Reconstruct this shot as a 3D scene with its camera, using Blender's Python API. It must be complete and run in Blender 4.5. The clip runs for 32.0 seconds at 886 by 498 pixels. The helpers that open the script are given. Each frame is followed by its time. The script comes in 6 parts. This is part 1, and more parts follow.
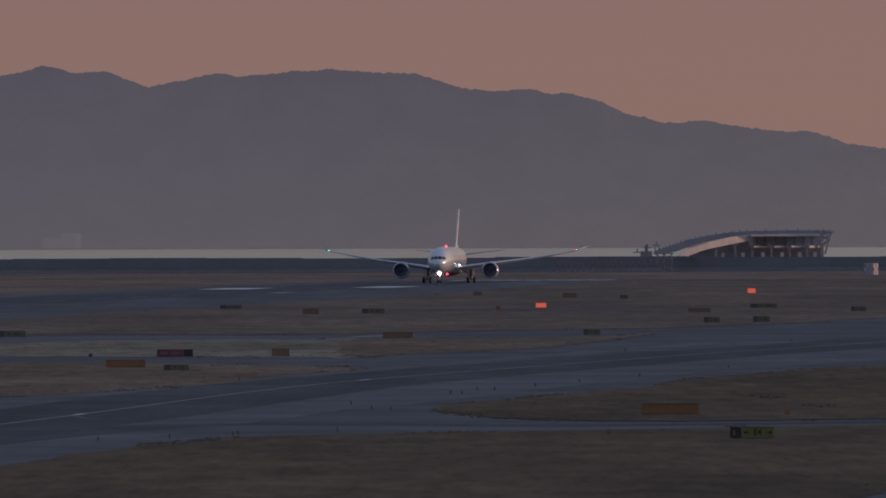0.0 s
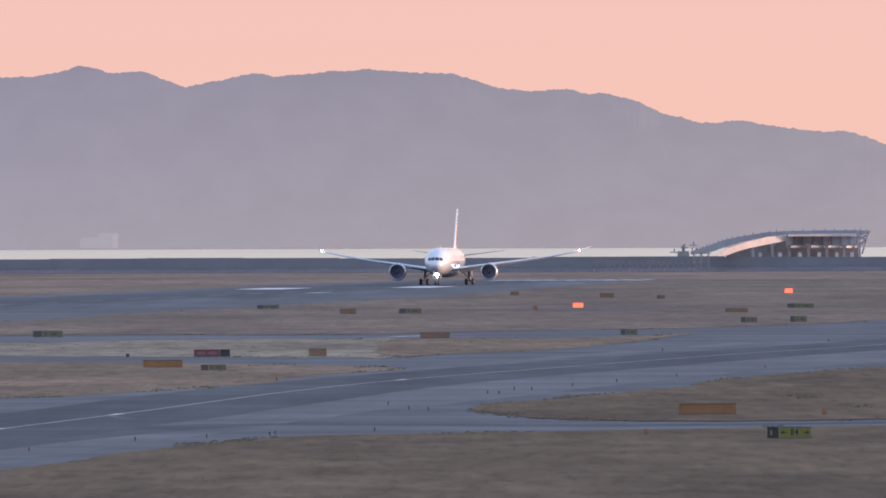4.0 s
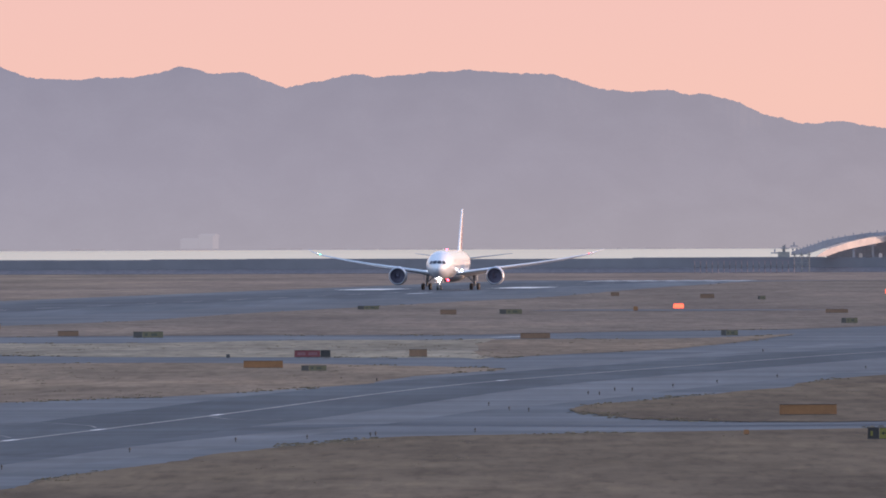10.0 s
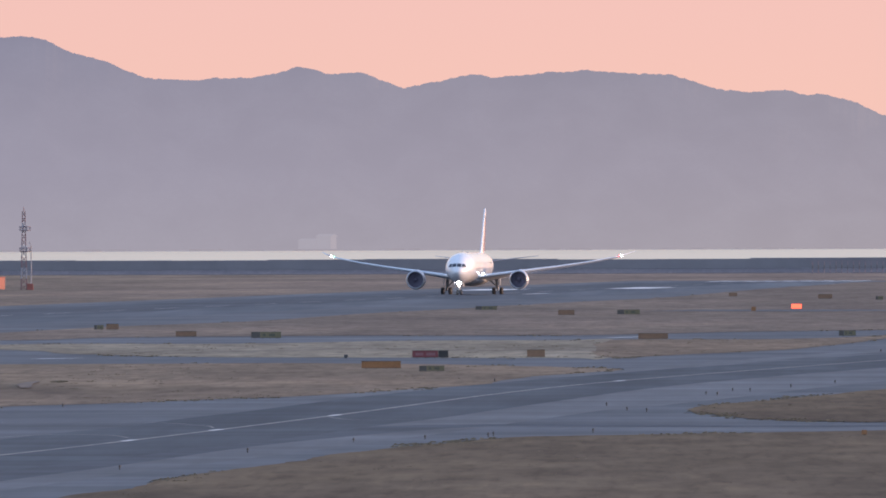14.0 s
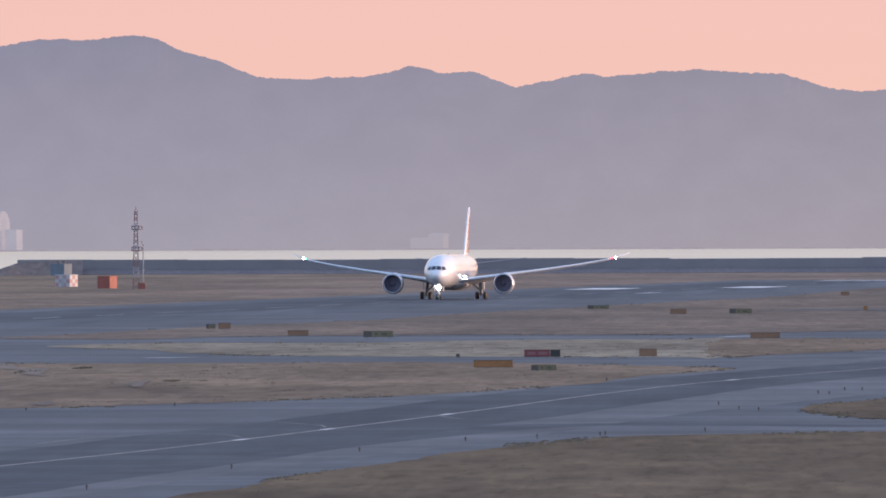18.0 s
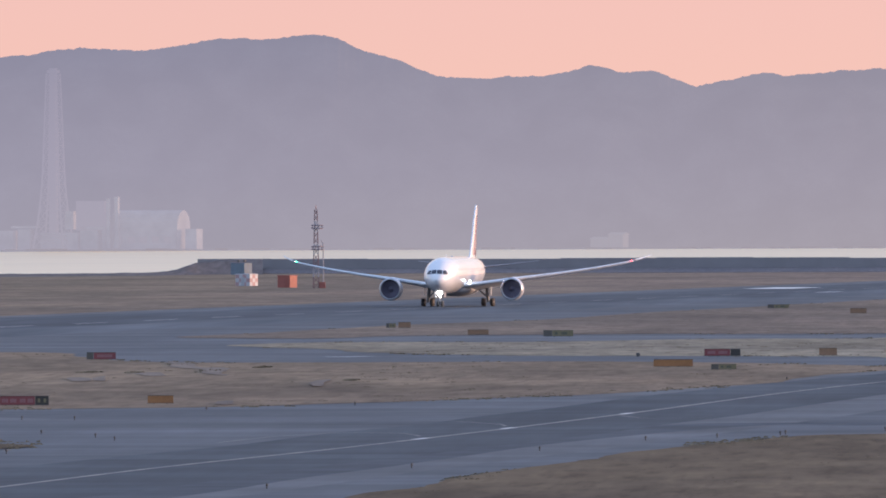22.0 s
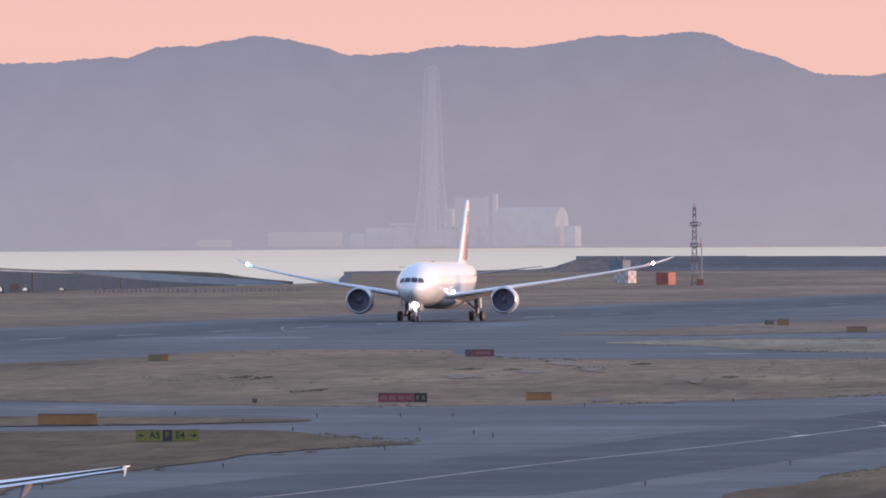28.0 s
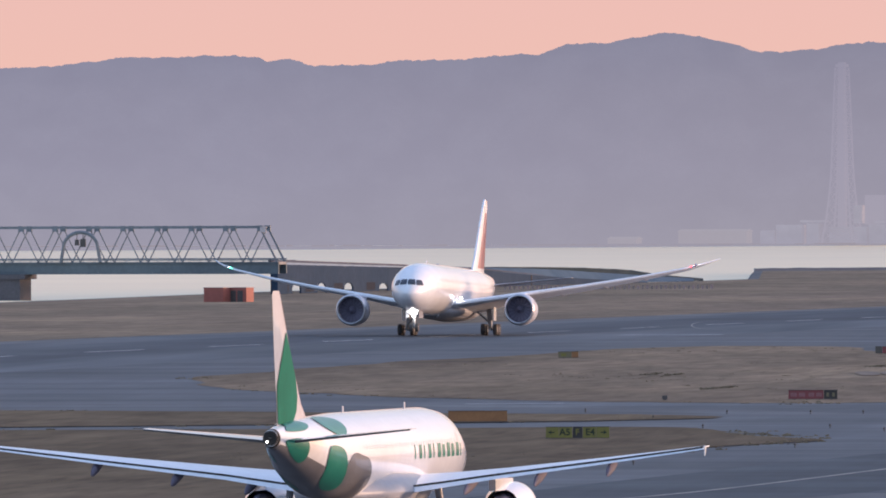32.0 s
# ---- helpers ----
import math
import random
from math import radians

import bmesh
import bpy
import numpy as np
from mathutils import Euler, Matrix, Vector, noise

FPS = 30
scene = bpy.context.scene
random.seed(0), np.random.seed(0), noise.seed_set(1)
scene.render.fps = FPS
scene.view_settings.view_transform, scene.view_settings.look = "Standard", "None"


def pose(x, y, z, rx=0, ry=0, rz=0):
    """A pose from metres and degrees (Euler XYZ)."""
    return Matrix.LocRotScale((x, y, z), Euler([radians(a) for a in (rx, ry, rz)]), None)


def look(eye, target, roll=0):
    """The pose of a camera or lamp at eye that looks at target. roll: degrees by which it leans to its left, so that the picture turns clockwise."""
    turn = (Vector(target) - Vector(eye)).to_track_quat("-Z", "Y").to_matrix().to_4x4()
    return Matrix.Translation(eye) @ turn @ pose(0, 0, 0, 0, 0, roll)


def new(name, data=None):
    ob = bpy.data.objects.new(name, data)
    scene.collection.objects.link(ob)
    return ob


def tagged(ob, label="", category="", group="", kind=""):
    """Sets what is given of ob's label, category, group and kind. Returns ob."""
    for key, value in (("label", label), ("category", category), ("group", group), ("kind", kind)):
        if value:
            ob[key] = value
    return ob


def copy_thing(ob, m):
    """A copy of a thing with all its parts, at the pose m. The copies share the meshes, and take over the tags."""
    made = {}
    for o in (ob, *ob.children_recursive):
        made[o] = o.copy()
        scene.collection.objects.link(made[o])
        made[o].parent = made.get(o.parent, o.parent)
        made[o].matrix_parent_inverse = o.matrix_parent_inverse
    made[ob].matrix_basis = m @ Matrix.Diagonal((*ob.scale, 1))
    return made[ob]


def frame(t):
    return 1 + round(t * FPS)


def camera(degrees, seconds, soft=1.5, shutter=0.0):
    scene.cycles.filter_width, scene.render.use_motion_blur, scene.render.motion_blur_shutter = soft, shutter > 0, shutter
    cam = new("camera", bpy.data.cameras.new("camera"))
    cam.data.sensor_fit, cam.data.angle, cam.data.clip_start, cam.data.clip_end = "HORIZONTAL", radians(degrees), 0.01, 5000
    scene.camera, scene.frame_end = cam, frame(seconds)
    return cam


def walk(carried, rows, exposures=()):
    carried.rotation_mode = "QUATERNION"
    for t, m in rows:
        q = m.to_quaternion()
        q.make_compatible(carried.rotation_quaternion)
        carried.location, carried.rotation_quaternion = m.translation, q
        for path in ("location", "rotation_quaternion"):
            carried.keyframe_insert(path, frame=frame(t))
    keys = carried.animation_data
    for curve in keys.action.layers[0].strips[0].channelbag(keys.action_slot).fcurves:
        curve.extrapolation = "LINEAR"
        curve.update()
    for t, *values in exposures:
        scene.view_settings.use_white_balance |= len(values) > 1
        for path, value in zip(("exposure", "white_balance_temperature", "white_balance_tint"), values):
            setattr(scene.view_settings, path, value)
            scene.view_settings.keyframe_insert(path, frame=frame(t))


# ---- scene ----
# A long lens on a tripod, 13.4 m above the runway, panning left with the departing airliner.
FOCAL = 28.0                     # picture widths are counted in milliradians: 28 units to one
EYE = 13.4
cam = camera(2 * math.degrees(math.atan(784 / 28000)), 32.0, soft=1.8)
# seconds, pan to the left and tilt, both in milliradians
PAN = [
    (0.0, 0.0, 0.0), (0.5, 0.3, 0.0), (1.0, 0.45, -0.05), (1.5, 0.52, -0.04), (2.0, 1.07, -0.005), (2.5, 1.4, 0.0),
    (3.0, 1.62, 0.028), (3.5, 1.91, 0.014), (5.5, 3.79, 0.004), (6.0, 4.08, 0.06), (6.5, 4.46, 0.037), (7.0, 5.1, 0.02),
    (7.5, 5.61, 0.049), (8.0, 6.22, 0.051), (8.5, 6.47, 0.08), (9.0, 7.12, 0.07), (9.5, 7.79, 0.064), (10.0, 8.69, 0.07),
    (10.5, 9.42, 0.02), (11.0, 10.21, 0.041), (11.5, 11.45, 0.085), (12.0, 12.56, 0.1), (12.5, 13.13, 0.1),
    (13.0, 13.82, 0.085), (13.5, 14.8, 0.095), (14.0, 16.14, 0.115), (14.5, 17.08, 0.13), (16.5, 20.34, 0.081),
    (17.0, 21.09, 0.09), (17.5, 22.29, 0.088), (18.0, 23.22, 0.084), (18.5, 24.15, 0.083), (19.0, 24.98, 0.091),
    (19.5, 26.17, 0.045), (20.0, 28.09, 0.046), (20.5, 30.12, 0.02), (21.0, 31.82, 0.08), (21.5, 32.85, 0.059),
    (22.0, 34.6, 0.069), (22.5, 35.98, 0.02), (23.0, 37.51, 0.033), (23.5, 39.09, 0.04), (24.0, 40.57, -0.01),
    (24.5, 42.23, -0.004), (26.5, 51.43, -0.023), (27.0, 54.23, -0.006), (27.5, 56.35, -0.006), (28.0, 58.52, -0.035),
    (28.5, 61.26, -0.118), (29.0, 65.04, -0.132), (29.5, 68.01, -0.137), (30.0, 70.24, -0.145), (30.5, 73.46, -0.161),
    (31.0, 77.09, -0.177), (31.5, 80.62, -0.185), (32.0, 84.44, -0.144)]
walk(cam, [(t, pose(0, 0, EYE, 90 + math.degrees((tilt - 1.679) / 1000), 0.19, math.degrees(pan / 1000)))
           for t, pan, tilt in PAN],
     [(0.0, -1.83), (0.25, -0.75), (0.5, -0.22), (0.8, 0.0), (1.2, 0.0), (28.0, 0.0), (30.0, -0.04), (32.0, -0.08)])

# ---- sky and sun ----
world = bpy.data.worlds.new("evening_sky")
scene.world = world
world.use_nodes = True
wn, wl = world.node_tree.nodes, world.node_tree.links
wn.clear()
w_out = wn.new("ShaderNodeOutputWorld")
w_bg = wn.new("ShaderNodeBackground")
w_sky = wn.new("ShaderNodeTexSky")
w_sky.sky_type = 'NISHITA'
w_sky.sun_disc = False
w_sky.sun_elevation = radians(5.2)
w_sky.sun_rotation = radians(70.7)
w_sky.dust_density = 3.0
w_geo = wn.new("ShaderNodeTexCoord")
w_sep = wn.new("ShaderNodeSeparateXYZ")
w_ramp = wn.new("ShaderNodeValToRGB")
ramp = w_ramp.color_ramp
ramp.elements[0].position, ramp.elements[0].color = 0.0, (0.92, 0.555, 0.49, 1)
ramp.elements[1].position, ramp.elements[1].color = 1.0, (0.32, 0.50, 0.92, 1)
for p, c in ((0.008, (0.935, 0.567, 0.493)), (0.016, (0.91, 0.55, 0.51)), (0.04, (0.90, 0.64, 0.58)), (0.09, (0.82, 0.71, 0.68)), (0.2, (0.62, 0.67, 0.84)), (0.45, (0.40, 0.54, 0.90))):
    ramp.elements.new(p).color = (*c, 1)
w_mix = wn.new("ShaderNodeMixRGB")
w_mix.inputs[0].default_value = 0.03
wl.new(w_geo.outputs["Generated"], w_sep.inputs[0])
wl.new(w_sep.outputs["Z"], w_ramp.inputs[0])
# behind the camera, away from the glow, the low sky is a dusky blue
w_east = wn.new("ShaderNodeMapRange")
w_east.interpolation_type = 'SMOOTHSTEP'
w_east.inputs[1].default_value, w_east.inputs[2].default_value = 0.55, -0.75
w_dusk = wn.new("ShaderNodeMixRGB")
w_dusk.inputs[2].default_value = (0.56, 0.75, 1.10, 1)
wl.new(w_sep.outputs["Y"], w_east.inputs[0])
w_half = wn.new("ShaderNodeMath")
w_half.operation = 'MULTIPLY'
w_half.inputs[1].default_value = 0.85
wl.new(w_east.outputs[0], w_half.inputs[0])
wl.new(w_half.outputs[0], w_dusk.inputs[0])
wl.new(w_ramp.outputs[0], w_dusk.inputs[1])
wl.new(w_dusk.outputs[0], w_mix.inputs[1])
wl.new(w_sky.outputs[0], w_mix.inputs[2])
# the broad sunset glow round the low sun
w_dot, w_clip, w_pow, w_glow = (wn.new("ShaderNodeVectorMath"), wn.new("ShaderNodeMath"), wn.new("ShaderNodeMath"), wn.new("ShaderNodeMixRGB"))
w_dot.operation, w_clip.operation, w_pow.operation = 'DOT_PRODUCT', 'MAXIMUM', 'POWER'
w_dot.inputs[1].default_value = Vector((900, 420, 110)).normalized()
w_clip.inputs[1].default_value, w_pow.inputs[1].default_value = 0.0, 6.0
w_glow.blend_type, w_glow.inputs[2].default_value = 'ADD', (1.55, 1.0, 0.72, 1)
wl.new(w_geo.outputs["Generated"], w_dot.inputs[0])
wl.new(w_dot.outputs["Value"], w_clip.inputs[0])
wl.new(w_clip.outputs[0], w_pow.inputs[0])
wl.new(w_pow.outputs[0], w_glow.inputs[0])
wl.new(w_mix.outputs[0], w_glow.inputs[1])
wl.new(w_glow.outputs[0], w_bg.inputs[0])
w_bg.inputs[1].default_value = 1.0
wl.new(w_bg.outputs[0], w_out.inputs[0])

sun = new("sun", bpy.data.lights.new("sun", 'SUN'))
sun.data.energy = 4.0
sun.data.angle = radians(5)      # low sun softened by the evening haze
sun.data.color = (1.0, 0.63, 0.435)
sun.matrix_world = look((940, 330, 58), (0, 0, 0))
# ---- materials ----
def nodes_of(name):
    m = bpy.data.materials.new(name)
    m.use_nodes = True
    return m, m.node_tree.nodes, m.node_tree.links, m.node_tree.nodes["Principled BSDF"]


def surface(name, col, col2=None, size=1.0, rough=0.6, metal=0.0, bump=0.0, fine=0.12, detail=5.0, stretch=(1, 1, 1),
            coat=0.0, per_object=0.0, turn=0.0):
    """Two scales of variation: patches of about size metres between col and col2, and a fine grain."""
    m, n, l, b = nodes_of(name)
    co = n.new("ShaderNodeTexCoord")
    mp = n.new("ShaderNodeMapping")
    mp.inputs["Scale"].default_value = stretch
    mp.inputs["Rotation"].default_value = (0, 0, radians(turn))
    l.new(co.outputs["Object"], mp.inputs[0])
    n1, n2 = n.new("ShaderNodeTexNoise"), n.new("ShaderNodeTexNoise")
    n1.inputs["Scale"].default_value, n1.inputs["Detail"].default_value = 1 / size, detail
    n2.inputs["Scale"].default_value, n2.inputs["Detail"].default_value = 9 / size, 4
    for k in (n1, n2):
        l.new(mp.outputs[0], k.inputs["Vector"])
    r = n.new("ShaderNodeMapRange")
    r.inputs[1].default_value, r.inputs[2].default_value = 0.36, 0.64
    l.new(n1.outputs["Fac"], r.inputs[0])
    mx = n.new("ShaderNodeMixRGB")
    mx.inputs[1].default_value, mx.inputs[2].default_value = (*col, 1), (*(col2 or [c * 0.86 for c in col]), 1)
    l.new(r.outputs[0], mx.inputs[0])
    hs = n.new("ShaderNodeHueSaturation")
    l.new(mx.outputs[0], hs.inputs["Color"])
    g = n.new("ShaderNodeMapRange")
    g.inputs[1].default_value, g.inputs[2].default_value = 0.3, 0.7
    g.inputs[3].default_value, g.inputs[4].default_value = 1 - fine, 1 + fine
    l.new(n2.outputs["Fac"], g.inputs[0])
    value = g.outputs[0]
    if per_object:
        oi = n.new("ShaderNodeObjectInfo")
        q = n.new("ShaderNodeMapRange")
        q.inputs[3].default_value, q.inputs[4].default_value = 1 - per_object, 1 + per_object
        l.new(oi.outputs["Random"], q.inputs[0])
        mu = n.new("ShaderNodeMath")
        mu.operation = 'MULTIPLY'
        l.new(value, mu.inputs[0])
        l.new(q.outputs[0], mu.inputs[1])
        value = mu.outputs[0]
    l.new(value, hs.inputs["Value"])
    l.new(hs.outputs[0], b.inputs["Base Color"])
    b.inputs["Roughness"].default_value, b.inputs["Metallic"].default_value = rough, metal
    b.inputs["Coat Weight"].default_value = coat
    if bump:
        bp = n.new("ShaderNodeBump")
        bp.inputs["Strength"].default_value, bp.inputs["Distance"].default_value = 0.6, bump
        l.new(n2.outputs["Fac"], bp.inputs["Height"])
        l.new(bp.outputs[0], b.inputs["Normal"])
    return m


def glow(name, col, strength):
    m, n, l, b = nodes_of(name)
    b.inputs["Base Color"].default_value = (*col, 1)
    b.inputs["Emission Color"].default_value = (*col, 1)
    b.inputs["Emission Strength"].default_value = strength
    return m


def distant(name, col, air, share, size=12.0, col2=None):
    """A far backdrop: its own colour, with miles of evening haze put in as emission."""
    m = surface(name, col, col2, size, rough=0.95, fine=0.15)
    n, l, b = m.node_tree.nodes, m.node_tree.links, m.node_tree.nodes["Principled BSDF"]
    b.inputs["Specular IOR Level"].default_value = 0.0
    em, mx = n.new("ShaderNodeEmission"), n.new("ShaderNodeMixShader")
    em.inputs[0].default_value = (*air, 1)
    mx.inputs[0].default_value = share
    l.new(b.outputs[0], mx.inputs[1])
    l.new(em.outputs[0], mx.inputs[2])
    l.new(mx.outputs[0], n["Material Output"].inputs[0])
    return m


def turf(name, col, col2, size, rough, bump=0.0, fine=0.2):
    """Dry turf: worn patches, bleached streaks and dark weedy spots over the grain."""
    m = surface(name, col, col2, size, rough, bump=bump, fine=fine, stretch=(1, 0.16, 1))
    n, l, b = m.node_tree.nodes, m.node_tree.links, m.node_tree.nodes["Principled BSDF"]
    src = b.inputs["Base Color"].links[0].from_socket
    co = n.new("ShaderNodeTexCoord")
    for scale, stretch, lo, hi, tint, share in ((0.030, (1, 0.22, 1), 0.48, 0.68, (1.26, 1.24, 1.18), 0.9), (0.055, (1, 0.20, 1), 0.52, 0.68, (0.74, 0.74, 0.76), 0.8),
                                                (0.25, (1, 0.14, 1), 0.50, 0.64, (0.88, 0.87, 0.88), 0.6), (1.1, (1, 0.06, 1), 0.50, 0.68, (0.68, 0.67, 0.68), 0.75), (0.7, (1, 0.05, 1), 0.52, 0.70, (1.24, 1.22, 1.16), 0.7),
                                                (0.011, (1, 0.5, 1), 0.46, 0.58, (0.86, 0.86, 0.88), 1.0)):
        mp, ns, rg, mx = n.new("ShaderNodeMapping"), n.new("ShaderNodeTexNoise"), n.new("ShaderNodeMapRange"), n.new("ShaderNodeMixRGB")
        mp.inputs["Scale"].default_value = stretch
        mp.inputs["Location"].default_value = (scale * 900, scale * 300, 0)
        ns.inputs["Scale"].default_value, ns.inputs["Detail"].default_value, ns.inputs["Roughness"].default_value = scale, 7, 0.62
        rg.inputs[1].default_value, rg.inputs[2].default_value, rg.inputs[4].default_value = lo, hi, share
        mx.blend_type, mx.inputs[2].default_value = 'MULTIPLY', (*tint, 1)
        l.new(co.outputs["Object"], mp.inputs[0])
        l.new(mp.outputs[0], ns.inputs["Vector"])
        l.new(ns.outputs["Fac"], rg.inputs[0])
        l.new(rg.outputs[0], mx.inputs[0])
        l.new(src, mx.inputs[1])
        src = mx.outputs[0]
    l.new(src, b.inputs["Base Color"])
    return m


def streaked(m, size, stretch, lo, hi, seed=0.0):
    """Adds long worn streaks across the sight line, from tyre dirt and patched overlays."""
    n, l, b = m.node_tree.nodes, m.node_tree.links, m.node_tree.nodes["Principled BSDF"]
    src = b.inputs["Base Color"].links[0].from_socket
    co = n.new("ShaderNodeTexCoord")
    for k, share in ((1.0, 1.0), (3.7, 0.6)):
        mp, ns, rg, mx = n.new("ShaderNodeMapping"), n.new("ShaderNodeTexNoise"), n.new("ShaderNodeMapRange"), n.new("ShaderNodeMixRGB")
        mp.inputs["Scale"].default_value = stretch
        mp.inputs["Location"].default_value = (seed, seed * 0.7, 0)
        ns.inputs["Scale"].default_value, ns.inputs["Detail"].default_value = k / size, 5
        rg.inputs[1].default_value, rg.inputs[2].default_value = 0.34, 0.66
        rg.inputs[3].default_value, rg.inputs[4].default_value = 1 + (lo - 1) * share, 1 + (hi - 1) * share
        mx.blend_type, mx.inputs[0].default_value = 'MULTIPLY', 1.0
        l.new(co.outputs["Object"], mp.inputs[0])
        l.new(mp.outputs[0], ns.inputs["Vector"])
        l.new(ns.outputs["Fac"], rg.inputs[0])
        l.new(src, mx.inputs[1])
        l.new(rg.outputs[0], mx.inputs[2])
        src = mx.outputs[0]
    l.new(src, b.inputs["Base Color"])
    return m


M_ASPHALT = streaked(surface("asphalt", (0.112, 0.122, 0.133), (0.140, 0.150, 0.160), 16, 0.75, bump=0.004, fine=0.06, stretch=(1, 0.10, 1), turn=5), 26, (0.22, 1, 1), 0.80, 1.18)
M_LIGHTBAND = streaked(surface("worn_pale_asphalt", (0.140, 0.147, 0.154), (0.164, 0.172, 0.179), 12, 0.75, bump=0.004, fine=0.06, stretch=(1, 0.06, 1), turn=5), 20, (0.2, 0.6, 1), 0.82, 1.14, 40.0)
M_BRANCH = streaked(surface("branch_asphalt", (0.075, 0.085, 0.097), (0.096, 0.107, 0.120), 12, 0.75, bump=0.004, fine=0.06, stretch=(1, 0.2, 1), turn=5), 14, (0.2, 1, 1), 0.86, 1.16, 70.0)
M_RUNWAY = streaked(surface("runway_asphalt", (0.090, 0.104, 0.118), (0.146, 0.161, 0.174), 13, 0.72, bump=0.004, fine=0.07, stretch=(1, 0.02, 1), turn=5.3), 60, (0.25, 0.3, 1), 0.84, 1.14, 20.0)
M_RUBBER = streaked(surface("rubber_stained_asphalt", (0.074, 0.085, 0.098), (0.102, 0.114, 0.127), 13, 0.72, bump=0.004, fine=0.07, stretch=(1, 0.02, 1), turn=5.3), 50, (0.25, 0.3, 1), 0.84, 1.16, 90.0)
M_TAXI = streaked(surface("taxiway_asphalt", (0.060, 0.071, 0.082), (0.088, 0.100, 0.111), 10, 0.72, bump=0.004, fine=0.06, stretch=(1, 0.05, 1), turn=5), 14, (0.25, 0.7, 1), 0.86, 1.18, 10.0)
M_GRASS = turf("dry_grass", (0.262, 0.196, 0.138), (0.188, 0.142, 0.101), 24, 0.95, bump=0.03, fine=0.20)
# turf beyond the taxiways: the mauve cast of haze is in its colour
M_INNER = turf("mauve_dry_grass", (0.228, 0.178, 0.139), (0.170, 0.135, 0.108), 30, 0.95, bump=0.03, fine=0.20)
M_NEARGRASS = turf("olive_dry_grass", (0.172, 0.128, 0.085), (0.124, 0.093, 0.063), 24, 0.95, bump=0.03, fine=0.22)
M_PALE = turf("pale_dry_grass", (0.315, 0.270, 0.200), (0.230, 0.195, 0.142), 30, 0.95, bump=0.03, fine=0.25)
M_SOIL = turf("dark_bare_soil", (0.150, 0.125, 0.104), (0.118, 0.100, 0.086), 10, 0.95, bump=0.03, fine=0.2)
M_DARKTUFT = surface("dark_weeds", (0.21, 0.17, 0.12), (0.25, 0.20, 0.14), 3, 0.95, bump=0.05, fine=0.3)
M_TUFT = surface("dry_tufts", (0.277, 0.223, 0.154), (0.185, 0.146, 0.100), 3, 0.95, fine=0.3)
# far turf, haze put into the colour as a mauve tone
M_FIELD = turf("far_field_grass", (0.284, 0.212, 0.166), (0.216, 0.164, 0.131), 40, 0.95, bump=0.03, fine=0.18)
M_LINE = surface("white_line_paint", (0.88, 0.86, 0.82), (0.72, 0.70, 0.67), 5, 0.6, fine=0.1)
M_YLINE = surface("taxi_line_paint", (0.278, 0.259, 0.221), (0.139, 0.139, 0.139), 6, 0.6, fine=0.2)
M_WALL = surface("seawall_concrete", (0.248, 0.232, 0.242), (0.272, 0.254, 0.262), 40, 0.9, fine=0.05)
M_RUBBLE = surface("wall_foot_rubble", (0.225, 0.195, 0.195), (0.190, 0.170, 0.175), 9, 0.95, fine=0.15)
M_BANK = turf("weedy_bank", (0.173, 0.158, 0.154), (0.127, 0.119, 0.123), 14, 0.95, bump=0.03, fine=0.15)
M_RAMP = surface("ramp_concrete", (0.034, 0.056, 0.094), (0.042, 0.064, 0.104), 10, 0.95, fine=0.12)
M_RECESS = surface("recess_shadow_grey", (0.032, 0.036, 0.050), (0.040, 0.044, 0.058), 3, 0.95)
M_SLOPE = surface("pale_blue_slope_paving", (0.088, 0.132, 0.180), (0.074, 0.114, 0.156), 12, 0.9, fine=0.08)
M_HEDGE = surface("dark_bank_grass", (0.028, 0.042, 0.050), (0.040, 0.053, 0.058), 6, 0.95, fine=0.25)
M_TANBOARD = surface("weathered_tan_board", (0.31, 0.245, 0.225), (0.28, 0.225, 0.205), 3, 0.9, fine=0.12)
M_PINKBOARD = surface("faded_red_board", (0.38, 0.275, 0.265), (0.34, 0.25, 0.24), 3, 0.9, fine=0.12)
M_PARAPET = surface("grey_parapet_concrete", (0.112, 0.119, 0.154), (0.092, 0.100, 0.131), 5, 0.9, fine=0.12)
M_PIER = surface("brown_grey_pier_concrete", (0.120, 0.112, 0.125), (0.100, 0.094, 0.106), 5, 0.9, fine=0.12)
M_EDGEBEAM = surface("pale_edge_beam", (0.25, 0.33, 0.43), (0.21, 0.28, 0.37), 5, 0.9, fine=0.1)
M_BAY = surface("shaded_bay_concrete", (0.60, 0.54, 0.55), (0.50, 0.45, 0.46), 4, 0.9, fine=0.12)
M_BAYSHADE = surface("viaduct_bay_shade", (0.300, 0.290, 0.330), (0.250, 0.245, 0.280), 4, 0.9, fine=0.12)
# concrete paled for its distance, the haze put into the grey
M_HAZEGREY = surface("hazed_viaduct_concrete", (0.36, 0.34, 0.375), (0.315, 0.30, 0.33), 4, 0.9, fine=0.12)
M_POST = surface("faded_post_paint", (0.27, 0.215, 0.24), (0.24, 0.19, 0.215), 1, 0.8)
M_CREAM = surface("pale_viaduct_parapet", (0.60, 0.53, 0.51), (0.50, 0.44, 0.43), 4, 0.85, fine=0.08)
M_CONC = surface("pale_concrete", (0.323, 0.308, 0.300), (0.254, 0.239, 0.231), 4, 0.85, fine=0.12)
M_STEEL = surface("bridge_steel_paint", (0.185, 0.210, 0.235), (0.155, 0.178, 0.200), 3, 0.5, fine=0.1)
M_GIRDER = surface("girder_paint", (0.115, 0.150, 0.170), (0.098, 0.128, 0.148), 6, 0.5, fine=0.1)
